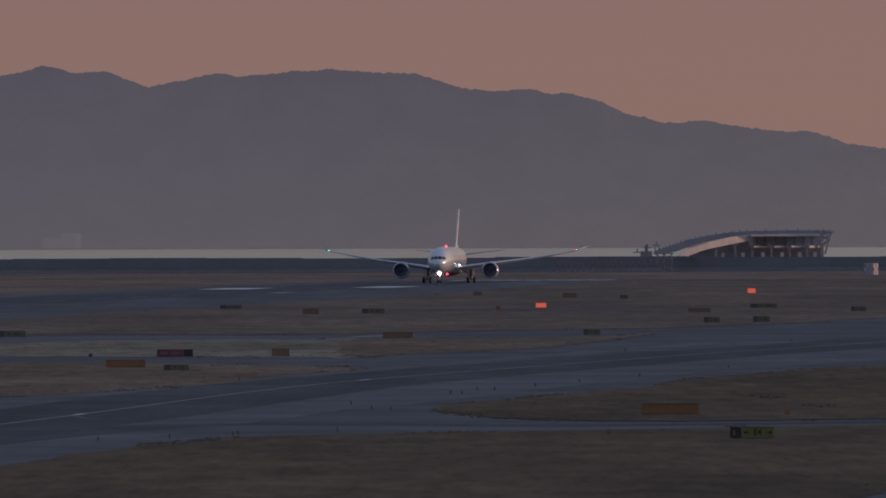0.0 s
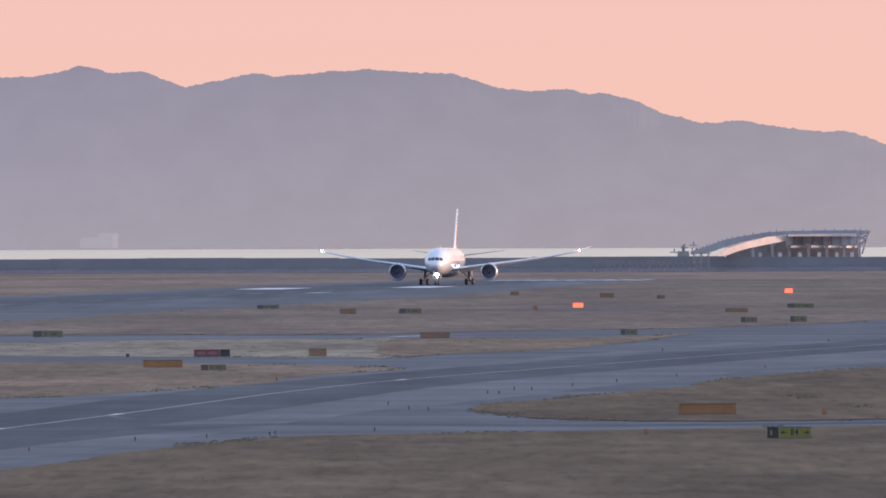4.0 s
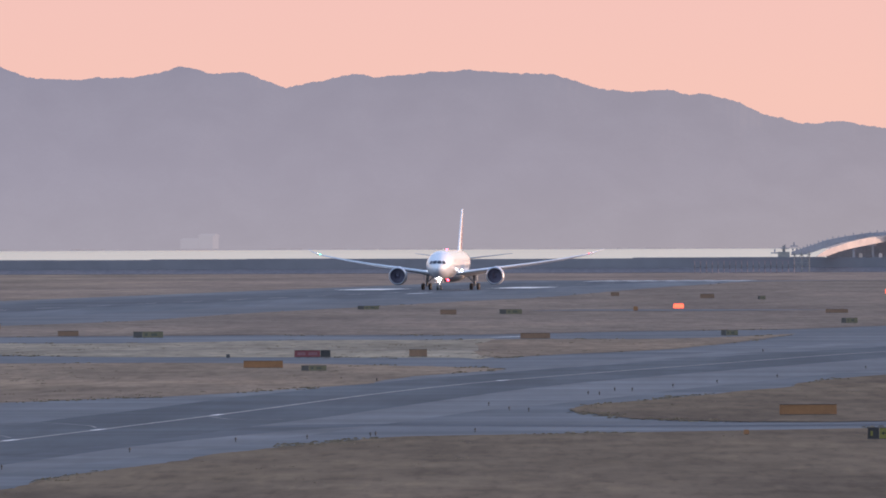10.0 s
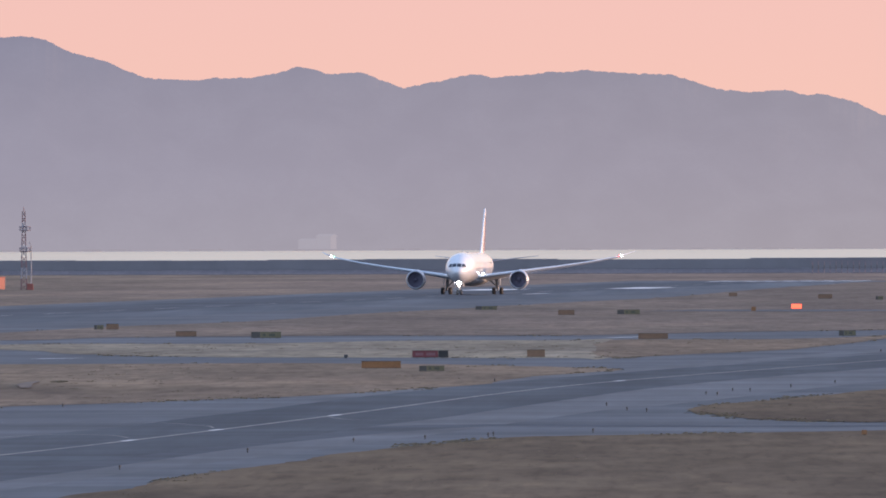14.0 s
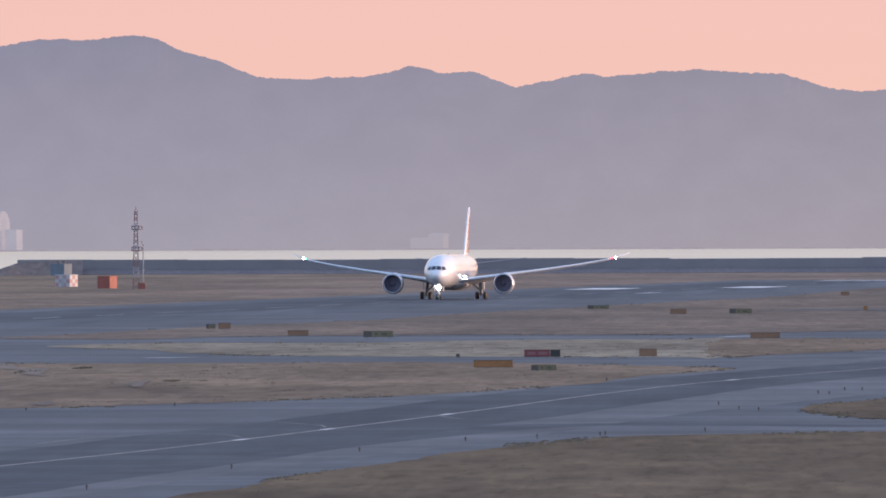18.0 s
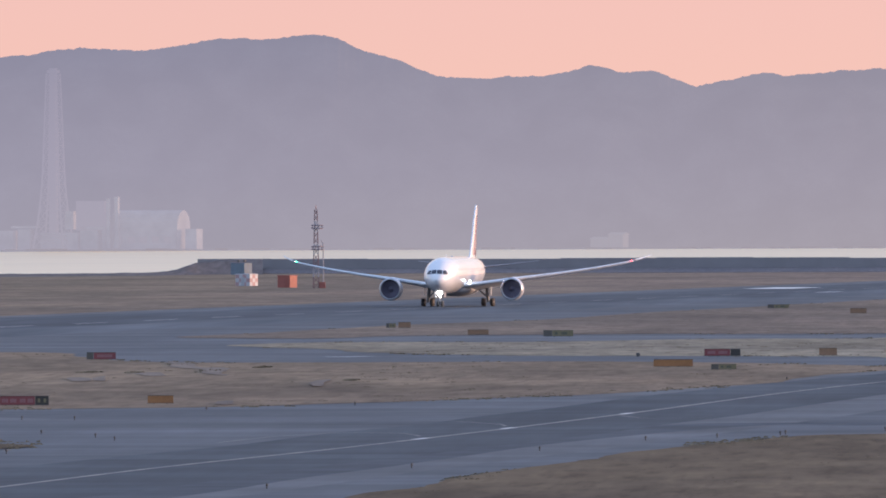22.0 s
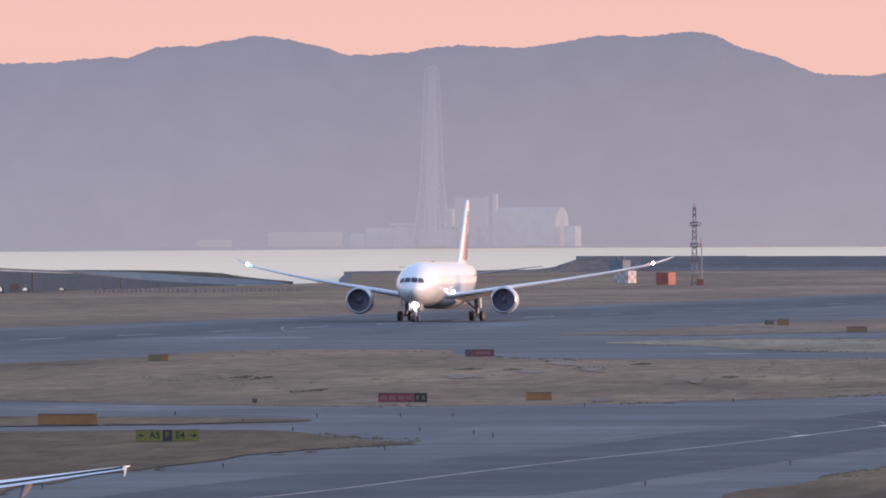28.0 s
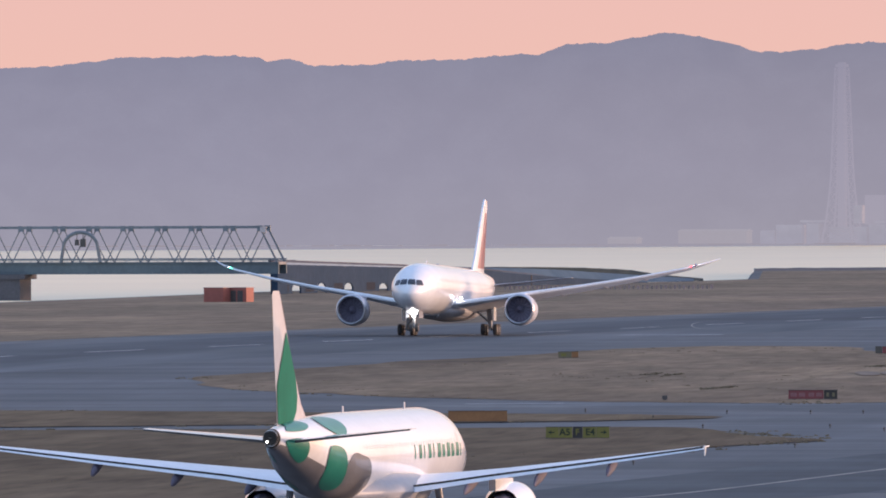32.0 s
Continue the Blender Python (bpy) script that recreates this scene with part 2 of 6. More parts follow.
# mast red with the haze before it put into the colour
M_MASTRED = surface("hazed_mast_red", (0.26, 0.15, 0.155), (0.22, 0.13, 0.135), 1, 0.7, fine=0.1)
M_RED = surface("red_paint", (0.33, 0.15, 0.14), (0.27, 0.125, 0.12), 1, 0.6, fine=0.1)
M_CHECK = surface("faded_red_check", (0.48, 0.31, 0.31), (0.43, 0.28, 0.28), 1, 0.7, fine=0.1)
M_HUT = surface("hut_white_panel", (0.56, 0.55, 0.57), (0.50, 0.49, 0.51), 1.5, 0.7, fine=0.06)
M_ORANGEBOX = surface("orange_red_paint", (0.37, 0.118, 0.092), (0.31, 0.098, 0.077), 1.5, 0.7, fine=0.1)
M_DARK = surface("dark_metal", (0.066, 0.060, 0.058), (0.086, 0.078, 0.076), 0.5, 0.6, fine=0.2)
M_SIGNRED = surface("sign_red_face", (0.255, 0.062, 0.062), (0.215, 0.054, 0.056), 0.8, 0.6, fine=0.1)
M_SIGNBLACK = surface("sign_black_face", (0.050, 0.043, 0.040), (0.060, 0.052, 0.048), 0.8, 0.8, fine=0.1)
M_SIGNYELLOW = surface("sign_yellow_face", (0.231, 0.200, 0.035), (0.193, 0.169, 0.039), 0.8, 0.5, fine=0.1)
# black and writing of far signs, paled: haze is in these two colours
M_SIGNHAZED = surface("sign_hazed_black_face", (0.110, 0.096, 0.080), (0.128, 0.112, 0.094), 0.8, 0.8)
M_SIGNHAZEINK = surface("sign_hazed_writing", (0.125, 0.118, 0.080), None, 0.8, 0.7)
M_SIGNGREEN = surface("sign_olive_face", (0.205, 0.170, 0.090), (0.178, 0.148, 0.078), 0.8, 0.5, fine=0.1)
M_SIGNBACK = surface("sign_orange_back", (0.36, 0.165, 0.064), (0.30, 0.138, 0.055), 0.8, 0.7, fine=0.12)
# duller orange for far sign backs, the haze put into the colour
M_SIGNBACKHAZE = surface("sign_hazed_back", (0.285, 0.165, 0.098), (0.240, 0.140, 0.085), 0.8, 0.7, fine=0.12)
M_SIGNLETTER = surface("sign_pale_letters", (0.30, 0.13, 0.135), None, 0.8, 0.6)
M_SIGNINK = surface("sign_dark_letters", (0.03, 0.04, 0.02), None, 0.8, 0.6)
M_LIT = glow("lit_sign_face", (1.0, 0.15, 0.075), 1.7)
M_PLANE = surface("airliner_white_paint", (0.92, 0.92, 0.93), (0.87, 0.87, 0.89), 4, 0.35, fine=0.03, coat=1.0)
# white paint greyed for the fin, whose shade is put into the colour
M_FINSHADE = surface("shaded_white_fin_paint", (0.49, 0.53, 0.58), (0.45, 0.48, 0.53), 3, 0.4, fine=0.04, coat=1.0)
# nearly body white: the light that washes the windows out is in the colour
M_WINDOWGREY = surface("washed_out_window", (0.91, 0.91, 0.92), (0.88, 0.88, 0.90), 1, 0.35, coat=1.0)
M_PLANEGREY = surface("airliner_grey_paint", (0.46, 0.46, 0.48), (0.40, 0.40, 0.43), 3, 0.4, fine=0.05)
M_WING = surface("wing_skin", (0.84, 0.87, 0.92), (0.78, 0.81, 0.86), 3, 0.35, fine=0.05)
M_FINRED = surface("fin_red_paint", (0.52, 0.21, 0.185), (0.46, 0.18, 0.155), 2, 0.35, fine=0.05, coat=1.0)
M_LIP = surface("bare_aluminium", (0.62, 0.62, 0.64), (0.55, 0.55, 0.58), 0.6, 0.3, metal=0.8, fine=0.05)
M_NACELLE = surface("nacelle_paint", (0.60, 0.60, 0.64), (0.53, 0.53, 0.58), 1.5, 0.36, fine=0.05)
M_INLET = surface("inlet_liner", (0.33, 0.29, 0.32), (0.27, 0.24, 0.27), 0.5, 0.55, fine=0.1)
M_FAN = surface("fan_titanium", (0.165, 0.152, 0.210), (0.140, 0.129, 0.180), 0.4, 0.5, metal=0.2)
M_FANBACK = surface("fan_shadow_gap", (0.125, 0.113, 0.160), (0.104, 0.096, 0.134), 0.5, 0.7)
# darker than the airliner's white: the tailplane's shaded underside is in this grey
M_STAB = surface("tailplane_shade_grey", (0.29, 0.30, 0.34), (0.25, 0.26, 0.30), 2, 0.45, fine=0.05)
M_TYRE = surface("tyre_rubber", (0.075, 0.07, 0.072), (0.09, 0.085, 0.085), 0.3, 0.85, fine=0.2)
M_HUB = surface("wheel_hub", (0.35, 0.35, 0.36), (0.22, 0.22, 0.23), 0.2, 0.4, metal=0.5)
M_STRUT = surface("gear_strut_paint", (0.40, 0.40, 0.42), (0.30, 0.30, 0.32), 0.4, 0.4)
M_GLASS = surface("cockpit_glass", (0.05, 0.055, 0.075), (0.06, 0.065, 0.085), 0.5, 0.12)
M_GREEN = surface("livery_green", (0.010, 0.205, 0.142), (0.008, 0.178, 0.122), 1.5, 0.4, fine=0.04, coat=0.5)
# darker copy of the livery green with the fin's shade in it
M_FINGREEN = surface("shaded_fin_green", (0.008, 0.150, 0.098), (0.007, 0.13, 0.085), 1.5, 0.55, fine=0.04)
M_LIVGREY = surface("livery_grey", (0.195, 0.190, 0.195), (0.165, 0.160, 0.168), 1.5, 0.45, fine=0.05, coat=0.5)
M_LAMP = glow("landing_lamp", (1.0, 0.97, 0.93), 14.0)
M_NAVRED = glow("red_navigation_lamp", (1.0, 0.05, 0.06), 9.0)
M_NAVGREEN = glow("green_navigation_lamp", (0.10, 1.0, 0.55), 6.0)
M_BEACON = glow("red_beacon", (1.0, 0.05, 0.09), 14.0)
M_STROBE = glow("white_strobe", (1.0, 0.98, 0.96), 22.0)
# mast white, greyed in its colour for the haze
M_MASTWHITE = surface("hazed_mast_white", (0.42, 0.40, 0.42), (0.35, 0.33, 0.35), 0.8, 0.7, fine=0.1)
M_PUMP = surface("blue_grey_cladding", (0.185, 0.225, 0.270), (0.165, 0.200, 0.240), 2, 0.8, fine=0.08)
M_RUNLINE = surface("worn_runway_paint", (0.64, 0.64, 0.63), (0.34, 0.35, 0.36), 7, 0.7, fine=0.2)
M_FAINTLINE = surface("faint_runway_paint", (0.38, 0.38, 0.38), (0.24, 0.25, 0.26), 6, 0.7, fine=0.2)
M_TAILLAMP = glow("white_tail_lamp", (1.0, 0.95, 0.9), 14.0)
M_SOOT = surface("sooty_metal", (0.020, 0.017, 0.016), (0.028, 0.024, 0.022), 0.3, 0.8)
# water as cream-tinted metal: the warm evening sheen is put into the colour
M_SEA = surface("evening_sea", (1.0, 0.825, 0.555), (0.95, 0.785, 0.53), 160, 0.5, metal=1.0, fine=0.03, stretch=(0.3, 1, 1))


def dry_southwards(m, tint, x0=-40.0, x1=-190.0):
    """The turf turns browner towards the south-west end of the field."""
    n, l, b = m.node_tree.nodes, m.node_tree.links, m.node_tree.nodes["Principled BSDF"]
    src = b.inputs["Base Color"].links[0].from_socket
    co, sp, rg, mx = n.new("ShaderNodeTexCoord"), n.new("ShaderNodeSeparateXYZ"), n.new("ShaderNodeMapRange"), n.new("ShaderNodeMixRGB")
    rg.inputs[1].default_value, rg.inputs[2].default_value = x0, x1
    mx.blend_type, mx.inputs[2].default_value = 'MULTIPLY', (*tint, 1)
    l.new(co.outputs["Object"], sp.inputs[0])
    l.new(sp.outputs["X"], rg.inputs[0])
    l.new(rg.outputs[0], mx.inputs[0])
    l.new(src, mx.inputs[1])
    l.new(mx.outputs[0], b.inputs["Base Color"])


dry_southwards(M_FIELD, (0.91, 0.93, 0.84))
dry_southwards(M_GRASS, (0.92, 0.93, 0.92), -40.0, -120.0)
dry_southwards(M_NEARGRASS, (0.93, 0.94, 0.93), -30.0, -100.0)


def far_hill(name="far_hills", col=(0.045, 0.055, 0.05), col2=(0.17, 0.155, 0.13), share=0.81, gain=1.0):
    """Haze painted in as emission, thickening towards the water."""
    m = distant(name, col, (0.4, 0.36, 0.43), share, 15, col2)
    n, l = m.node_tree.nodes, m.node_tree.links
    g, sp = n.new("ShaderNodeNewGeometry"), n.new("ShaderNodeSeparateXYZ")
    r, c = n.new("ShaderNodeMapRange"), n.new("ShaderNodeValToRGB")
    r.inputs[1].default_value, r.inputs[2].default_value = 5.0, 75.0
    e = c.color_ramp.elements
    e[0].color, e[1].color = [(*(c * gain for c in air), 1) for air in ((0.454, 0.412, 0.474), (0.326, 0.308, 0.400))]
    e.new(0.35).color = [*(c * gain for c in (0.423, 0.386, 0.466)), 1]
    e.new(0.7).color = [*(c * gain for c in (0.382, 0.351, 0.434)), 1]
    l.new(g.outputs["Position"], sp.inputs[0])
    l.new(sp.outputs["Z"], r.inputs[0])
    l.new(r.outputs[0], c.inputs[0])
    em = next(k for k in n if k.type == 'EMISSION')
    # this painted haze is bluer towards the south
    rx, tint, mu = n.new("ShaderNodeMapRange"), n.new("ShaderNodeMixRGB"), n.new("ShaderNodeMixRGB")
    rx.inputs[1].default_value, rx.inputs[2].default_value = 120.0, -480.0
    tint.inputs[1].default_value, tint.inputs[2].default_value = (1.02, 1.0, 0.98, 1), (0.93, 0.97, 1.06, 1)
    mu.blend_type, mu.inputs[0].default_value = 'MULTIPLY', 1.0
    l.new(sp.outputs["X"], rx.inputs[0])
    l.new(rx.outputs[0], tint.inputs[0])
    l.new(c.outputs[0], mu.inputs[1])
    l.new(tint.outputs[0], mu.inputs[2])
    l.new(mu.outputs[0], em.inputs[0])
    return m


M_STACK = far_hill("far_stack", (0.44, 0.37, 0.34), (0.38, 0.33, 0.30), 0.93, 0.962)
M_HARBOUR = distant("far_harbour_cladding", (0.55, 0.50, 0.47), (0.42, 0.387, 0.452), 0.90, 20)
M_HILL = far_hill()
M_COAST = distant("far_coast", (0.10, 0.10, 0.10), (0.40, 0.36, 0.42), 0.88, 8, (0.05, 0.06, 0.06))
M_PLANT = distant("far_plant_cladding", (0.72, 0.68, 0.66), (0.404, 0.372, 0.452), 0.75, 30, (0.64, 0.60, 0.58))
for matte in (M_FINGREEN, M_WALL, M_RAMP, M_GRASS, M_NEARGRASS, M_PALE, M_DARKTUFT, M_BAYSHADE, M_LIGHTBAND, M_RUBBER, M_BRANCH, M_INNER, M_FIELD, M_BANK, M_SLOPE, M_RUBBLE, M_HEDGE, M_PARAPET, M_RECESS, M_TUFT, M_ASPHALT, M_RUNWAY, M_TAXI):
    matte.node_tree.nodes["Principled BSDF"].inputs["Specular IOR Level"].default_value = 0.08
# ---- geometry helpers ----
def polar(bearing, reach, z=0.0):
    """A place from its bearing in milliradians (right of the first line of sight) and its range in metres."""
    return Vector((reach * math.sin(bearing / 1000), reach * math.cos(bearing / 1000), z))


def ground_z(y):
    """The field falls gently from the runway towards the terminal."""
    return -1.5 * max(0.0, (1600 - y) / 850)


def on_ground(bearing, reach, up=0.0):
    p = polar(bearing, reach)
    p.z = ground_z(p.y) + up
    return p


class Shape:
    """Collects faces of one mesh."""

    def __init__(self):
        self.v, self.f = [], []

    def add(self, verts, faces):
        k = len(self.v)
        self.v += [tuple(p) for p in verts]
        self.f += [tuple(i + k for i in q) for q in faces]
        return self

    def box(self, lo, hi, m=None, chamfer=0.0):
        x0, y0, z0 = lo
        x1, y1, z1 = hi
        vs = [(x0, y0, z0), (x1, y0, z0), (x1, y1, z0), (x0, y1, z0), (x0, y0, z1), (x1, y0, z1), (x1, y1, z1), (x0, y1, z1)]
        if chamfer:
            c = chamfer
            vs = vs[:4] + [(x0 + c, y0 + c, z1), (x1 - c, y0 + c, z1), (x1 - c, y1 - c, z1), (x0 + c, y1 - c, z1)]
        if m is not None:
            vs = [m @ Vector(p) for p in vs]
        return self.add(vs, [(3, 2, 1, 0), (4, 5, 6, 7), (0, 1, 5, 4), (1, 2, 6, 5), (2, 3, 7, 6), (3, 0, 4, 7)])

    def rod(self, a, b, ra, rb=None, n=8, caps=True):
        a, b = Vector(a), Vector(b)
        rb = ra if rb is None else rb
        w = (b - a).normalized()
        u = w.orthogonal().normalized()
        t = w.cross(u)
        ring = [(u * math.cos(2 * math.pi * i / n) + t * math.sin(2 * math.pi * i / n)) for i in range(n)]
        vs = [a + r * ra for r in ring] + [b + r * rb for r in ring]
        fs = [(i, (i + 1) % n, n + (i + 1) % n, n + i) for i in range(n)]
        if caps:
            fs += [tuple(range(n - 1, -1, -1)), tuple(range(n, 2 * n))]
        return self.add(vs, fs)

    def loft(self, rings, caps=True):
        n = len(rings[0])
        vs = [p for r in rings for p in r]
        fs = [(j * n + i, j * n + (i + 1) % n, (j + 1) * n + (i + 1) % n, (j + 1) * n + i)
              for j in range(len(rings) - 1) for i in range(n)]
        if caps:
            fs += [tuple(range(n - 1, -1, -1)), tuple(range((len(rings) - 1) * n, len(rings) * n))]
        return self.add(vs, fs)

    def lathe(self, profile, centre, axis='y', n=24, caps=False):
        """profile: (distance along the axis, radius)."""
        c = Vector(centre)
        rings = []
        for d, r in profile:
            ring = []
            for i in range(n):
                a = 2 * math.pi * i / n
                e = (r * math.cos(a), d, r * math.sin(a)) if axis == 'y' else (d, r * math.cos(a), r * math.sin(a)) if axis == 'x' \
                    else (r * math.cos(a), r * math.sin(a), d)
                ring.append(c + Vector(e))
            rings.append(ring)
        return self.loft(rings, caps)

    def sheet(self, rows):
        """A grid of points, row by row."""
        n = len(rows[0])
        return self.add([p for r in rows for p in r],
                        [(j * n + i, j * n + i + 1, (j + 1) * n + i + 1, (j + 1) * n + i)
                         for j in range(len(rows) - 1) for i in range(n - 1)])

    def mesh(self, name, smooth=False):
        me = bpy.data.meshes.new(name)
        me.from_pydata(self.v, [], self.f)
        bm = bmesh.new()
        bm.from_mesh(me)
        bmesh.ops.recalc_face_normals(bm, faces=bm.faces)
        bm.to_mesh(me)
        bm.free()
        if smooth:
            me.polygons.foreach_set("use_smooth", [True] * len(me.polygons))
            me.set_sharp_from_angle(angle=radians(40))
        me.update()
        return me


def part(name, shape, material, parent=None, label="", smooth=False, at=None):
    me = shape if isinstance(shape, bpy.types.Mesh) else shape.mesh(name, smooth)
    if not me.materials:
        me.materials.append(material)
    ob = new(name, me)
    if parent is not None:
        ob.parent = parent
    if at is not None:
        ob.matrix_basis = at
    if label:
        ob["label"] = label
    return ob


def thing(name, label, category, m=None, group="", kind=""):
    ob = new(name)
    ob.empty_display_size = 0.5
    if m is not None:
        ob.matrix_basis = m
    return tagged(ob, label, category, group, kind)


def smooth_line(points, closed=True, steps=6):
    """A rounded outline through a few corners (Catmull-Rom)."""
    n, out = len(points), []
    for i in range(n if closed else n - 1):
        p = [Vector(points[(i + k) % n] if closed else points[min(max(i + k, 0), n - 1)]) for k in (-1, 0, 1, 2)]
        for s in range(steps):
            t = s / steps
            out.append(0.5 * (2 * p[1] + (p[2] - p[0]) * t + (2 * p[0] - 5 * p[1] + 4 * p[2] - p[3]) * t * t
                              + (3 * p[1] - p[0] - 3 * p[2] + p[3]) * t ** 3))
    if not closed:
        out.append(Vector(points[-1]))
    return out
# ---- ground, water and the far shore ----
RUN_C, RUN_D = Vector((-62.4, 2807.55)), Vector((-0.09296, -0.99567))
RUN_N = Vector((0.99567, -0.09296))
RUN_TURN = math.degrees(math.atan2(-RUN_D.x, -RUN_D.y)) * -1


def on_runway(station, lateral, up=0.0):
    p = RUN_C + RUN_D * station + RUN_N * lateral
    return Vector((p.x, p.y, up + ground_z(p.y)))


SHORE = [(-500, -470), (1000, -400), (2000, -335), (2624, -294), (3002, -285), (3411, -236), (3530, -230), (4120, -267), (4263, -213)]


def shore_x(y):
    for (y0, x0), (y1, x1) in zip(SHORE, SHORE[1:]):
        if y <= y1:
            return x0 + (x1 - x0) * (y - y0) / (y1 - y0)
    return SHORE[-1][1]


ys = sorted({-500, 0, 400, 800, 1200, 1600, *range(1800, 4200, 100), 4150, 4263, *[y for y, _ in SHORE]})
rows = [[(shore_x(y) + (1600 - shore_x(y)) * i / 12, y, ground_z(y)) for i in range(13)] for y in ys]
sh = Shape().sheet(rows)
sh.sheet([[(shore_x(y), y, ground_z(y)) for y in ys], [(shore_x(y) - 5, y, -4.5) for y in ys]])
tagged(part("ground", sh, M_ASPHALT), "grey-blue weathered asphalt airfield pavement", "pavement", kind="structure")


def sea_z(y):
    """The wide bay climbs to the far shore line."""
    return -1.0 if y < 4268 else -1.0 + 6.5 * (y - 4268) / 522


sea_rows = [[(x, y, sea_z(y)) for x in (-2600, -1400, -700, shore_x(y) - 1)] for y in (1200, 2200, 2900, 3300, 3530, 3700, 3900, 4120, 4240, 4268)]
sh = Shape().sheet(sea_rows)
sh.sheet([[(x, y, sea_z(y)) for x in (-2600, -1400, -700, -213, 600, 2400)] for y in (4268, 4400, 4600, 4812)])
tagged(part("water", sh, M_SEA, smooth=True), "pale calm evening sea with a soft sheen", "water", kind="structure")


LIFT = [0.022]


def lawn(name, corners, material, label, rough=1.0):
    """A grass island: a rounded outline on the field, a hand's width proud of the pavement."""
    outline = smooth_line([polar(b, r).to_2d() for b, r in corners], True, 8)
    bm = bmesh.new()
    vs = []
    for p in outline:
        k = noise.noise((p.x * 0.03, p.y * 0.03, 3.0)) * 2.2 * rough + noise.noise((p.x * 0.3, p.y * 0.3, 7.0)) * 0.8 * rough
        vs.append(bm.verts.new((p.x + k, p.y + k * 2.5, 0)))
    bm.faces.new(vs)
    bmesh.ops.triangulate(bm, faces=bm.faces[:])
    bmesh.ops.bisect_plane(bm, geom=bm.verts[:] + bm.edges[:] + bm.faces[:], plane_co=(0, 1600, 0), plane_no=(0, 1, 0))
    for v in bm.verts:
        v.co.z = ground_z(v.co.y) + LIFT[0]
    LIFT[0] += 0.005
    bmesh.ops.recalc_face_normals(bm, faces=bm.faces[:])
    if sum(f.normal.z for f in bm.faces) < 0:
        bmesh.ops.reverse_faces(bm, faces=bm.faces[:])
    me = bpy.data.meshes.new(name)
    bm.to_mesh(me)
    bm.free()
    return tagged(part(name, me, material), label, "grass", kind="stuff")


GRASS_MIDDLE = [(-100.5, 1380), (-94.6, 1446), (-86.5, 1521), (-79.4, 1570), (-75.8, 1615), (-72.2, 1648), (-65.1, 1674), (-58.5, 1642), (-56.0, 1576), (-50.8, 1548), (-43.7, 1543), (-36.6, 1542), (-26.0, 1541), (-15.3, 1528), (-10.6, 1507), (-7.0, 1491), (-5.2, 1470),
                (-10.6, 1416), (-15.3, 1352), (-18.9, 1326), (-24.9, 1287), (-29.6, 1273), (-36.7, 1247), (-41.8, 1235), (-47.2, 1220), (-58.5, 1211), (-65.1, 1209), (-72.3, 1218), (-79.4, 1233), (-87.4, 1254), (-97.1, 1301)]
GRASS_PALE = [(-47.9, 1752), (-43.6, 1782), (-38.3, 1789), (-28.1, 1786), (-18.9, 1818), (-8.7, 1821), (-5.0, 1820), (-5.4, 1586), (-8.5, 1583), (-18.9, 1591), (-28.1, 1600), (-34.7, 1616), (-38.3, 1640), (-41.8, 1679), (-45.4, 1720)]
GRASS_FORK = [(-5.6, 1816), (-0.5, 1827), (3.7, 1824), (7.2, 1838), (10.8, 1864), (13.7, 1899), (10.8, 1800), (7.2, 1704), (3.7, 1654), (-0.5, 1619), (-3.5, 1592), (-5.8, 1586), (-6.6, 1680)]
GRASS_INNER = [(-51.5, 1880), (-45.4, 1953), (-38.3, 2072), (-34.7, 2118), (-28.1, 2198), (-22.4, 2345), (-15.3, 2506), (-8.6, 2685), (-2.0, 2870), (3.0, 3160), (7.7, 3411), (12.7, 3608), (32.7, 3678), (64.9, 3678), (64.9, 2978), (39.9, 2420), (27.5, 2181), (24.4, 2123), (21.5, 2068), (18.7, 2037), (12.6, 1979), (7.2, 1963), (1.9, 1948), (-5.6, 1905), (-15.3, 1901), (-22.4, 1905), (-36.7, 1888), (-41.8, 1850), (-47.2, 1855)]
GRASS_WEDGE = [(-0.6, 1204), (3.7, 1247), (10.8, 1311), (18.0, 1409), (27.5, 1483), (50.6, 1603), (50.6, 1149), (27.5, 1137), (14.4, 1129), (7.2, 1137), (1.9, 1161)]
GRASS_NEAR = [(-39.9, 850), (-36.5, 878), (-33.0, 912), (-27.4, 953), (-24.2, 985), (-19.2, 1022), (-16.0, 1040), (-12.2, 1061), (-7.1, 1068), (0.6, 1077), (11.3, 1088), (27.5, 1104), (50.6, 1121), (50.6, 899), (32.7, 878), (27.0, 861), (21.3, 738), (-6.6, 601), (-35.1, 601), (-42.3, 738)]
GRASS_SIGN = [(-61.3, 1028), (-64.4, 1055), (-68.7, 1076), (-74.1, 1085), (-86.5, 1084), (-113.7, 1082), (-142.3, 1070), (-142.3, 739), (-117.3, 776), (-90.5, 842), (-86.5, 873), (-79.4, 919), (-72.3, 971), (-66.6, 1006)]
GRASS_SLIVER = [(-68.0, 1131), (-75.8, 1152), (-86.5, 1161), (-112.4, 1183), (-135.1, 1199), (-135.1, 1089), (-112.4, 1098), (-86.5, 1109), (-75.8, 1116)]
lawn("grass", GRASS_MIDDLE, M_GRASS, "dry tan winter grass between the taxiways")
lawn("grass", GRASS_PALE, M_PALE, "pale bleached grass strip beside the taxiway")
lawn("grass", GRASS_FORK, M_GRASS, "dry brown grass tapering into the taxiway fork", 0.5)
lawn("grass", GRASS_INNER, M_INNER, "dry brown grass between runway and taxiway", 0.6)
lawn("grass", GRASS_WEDGE, M_NEARGRASS, "wedge of dry tan grass in the taxiway fork")
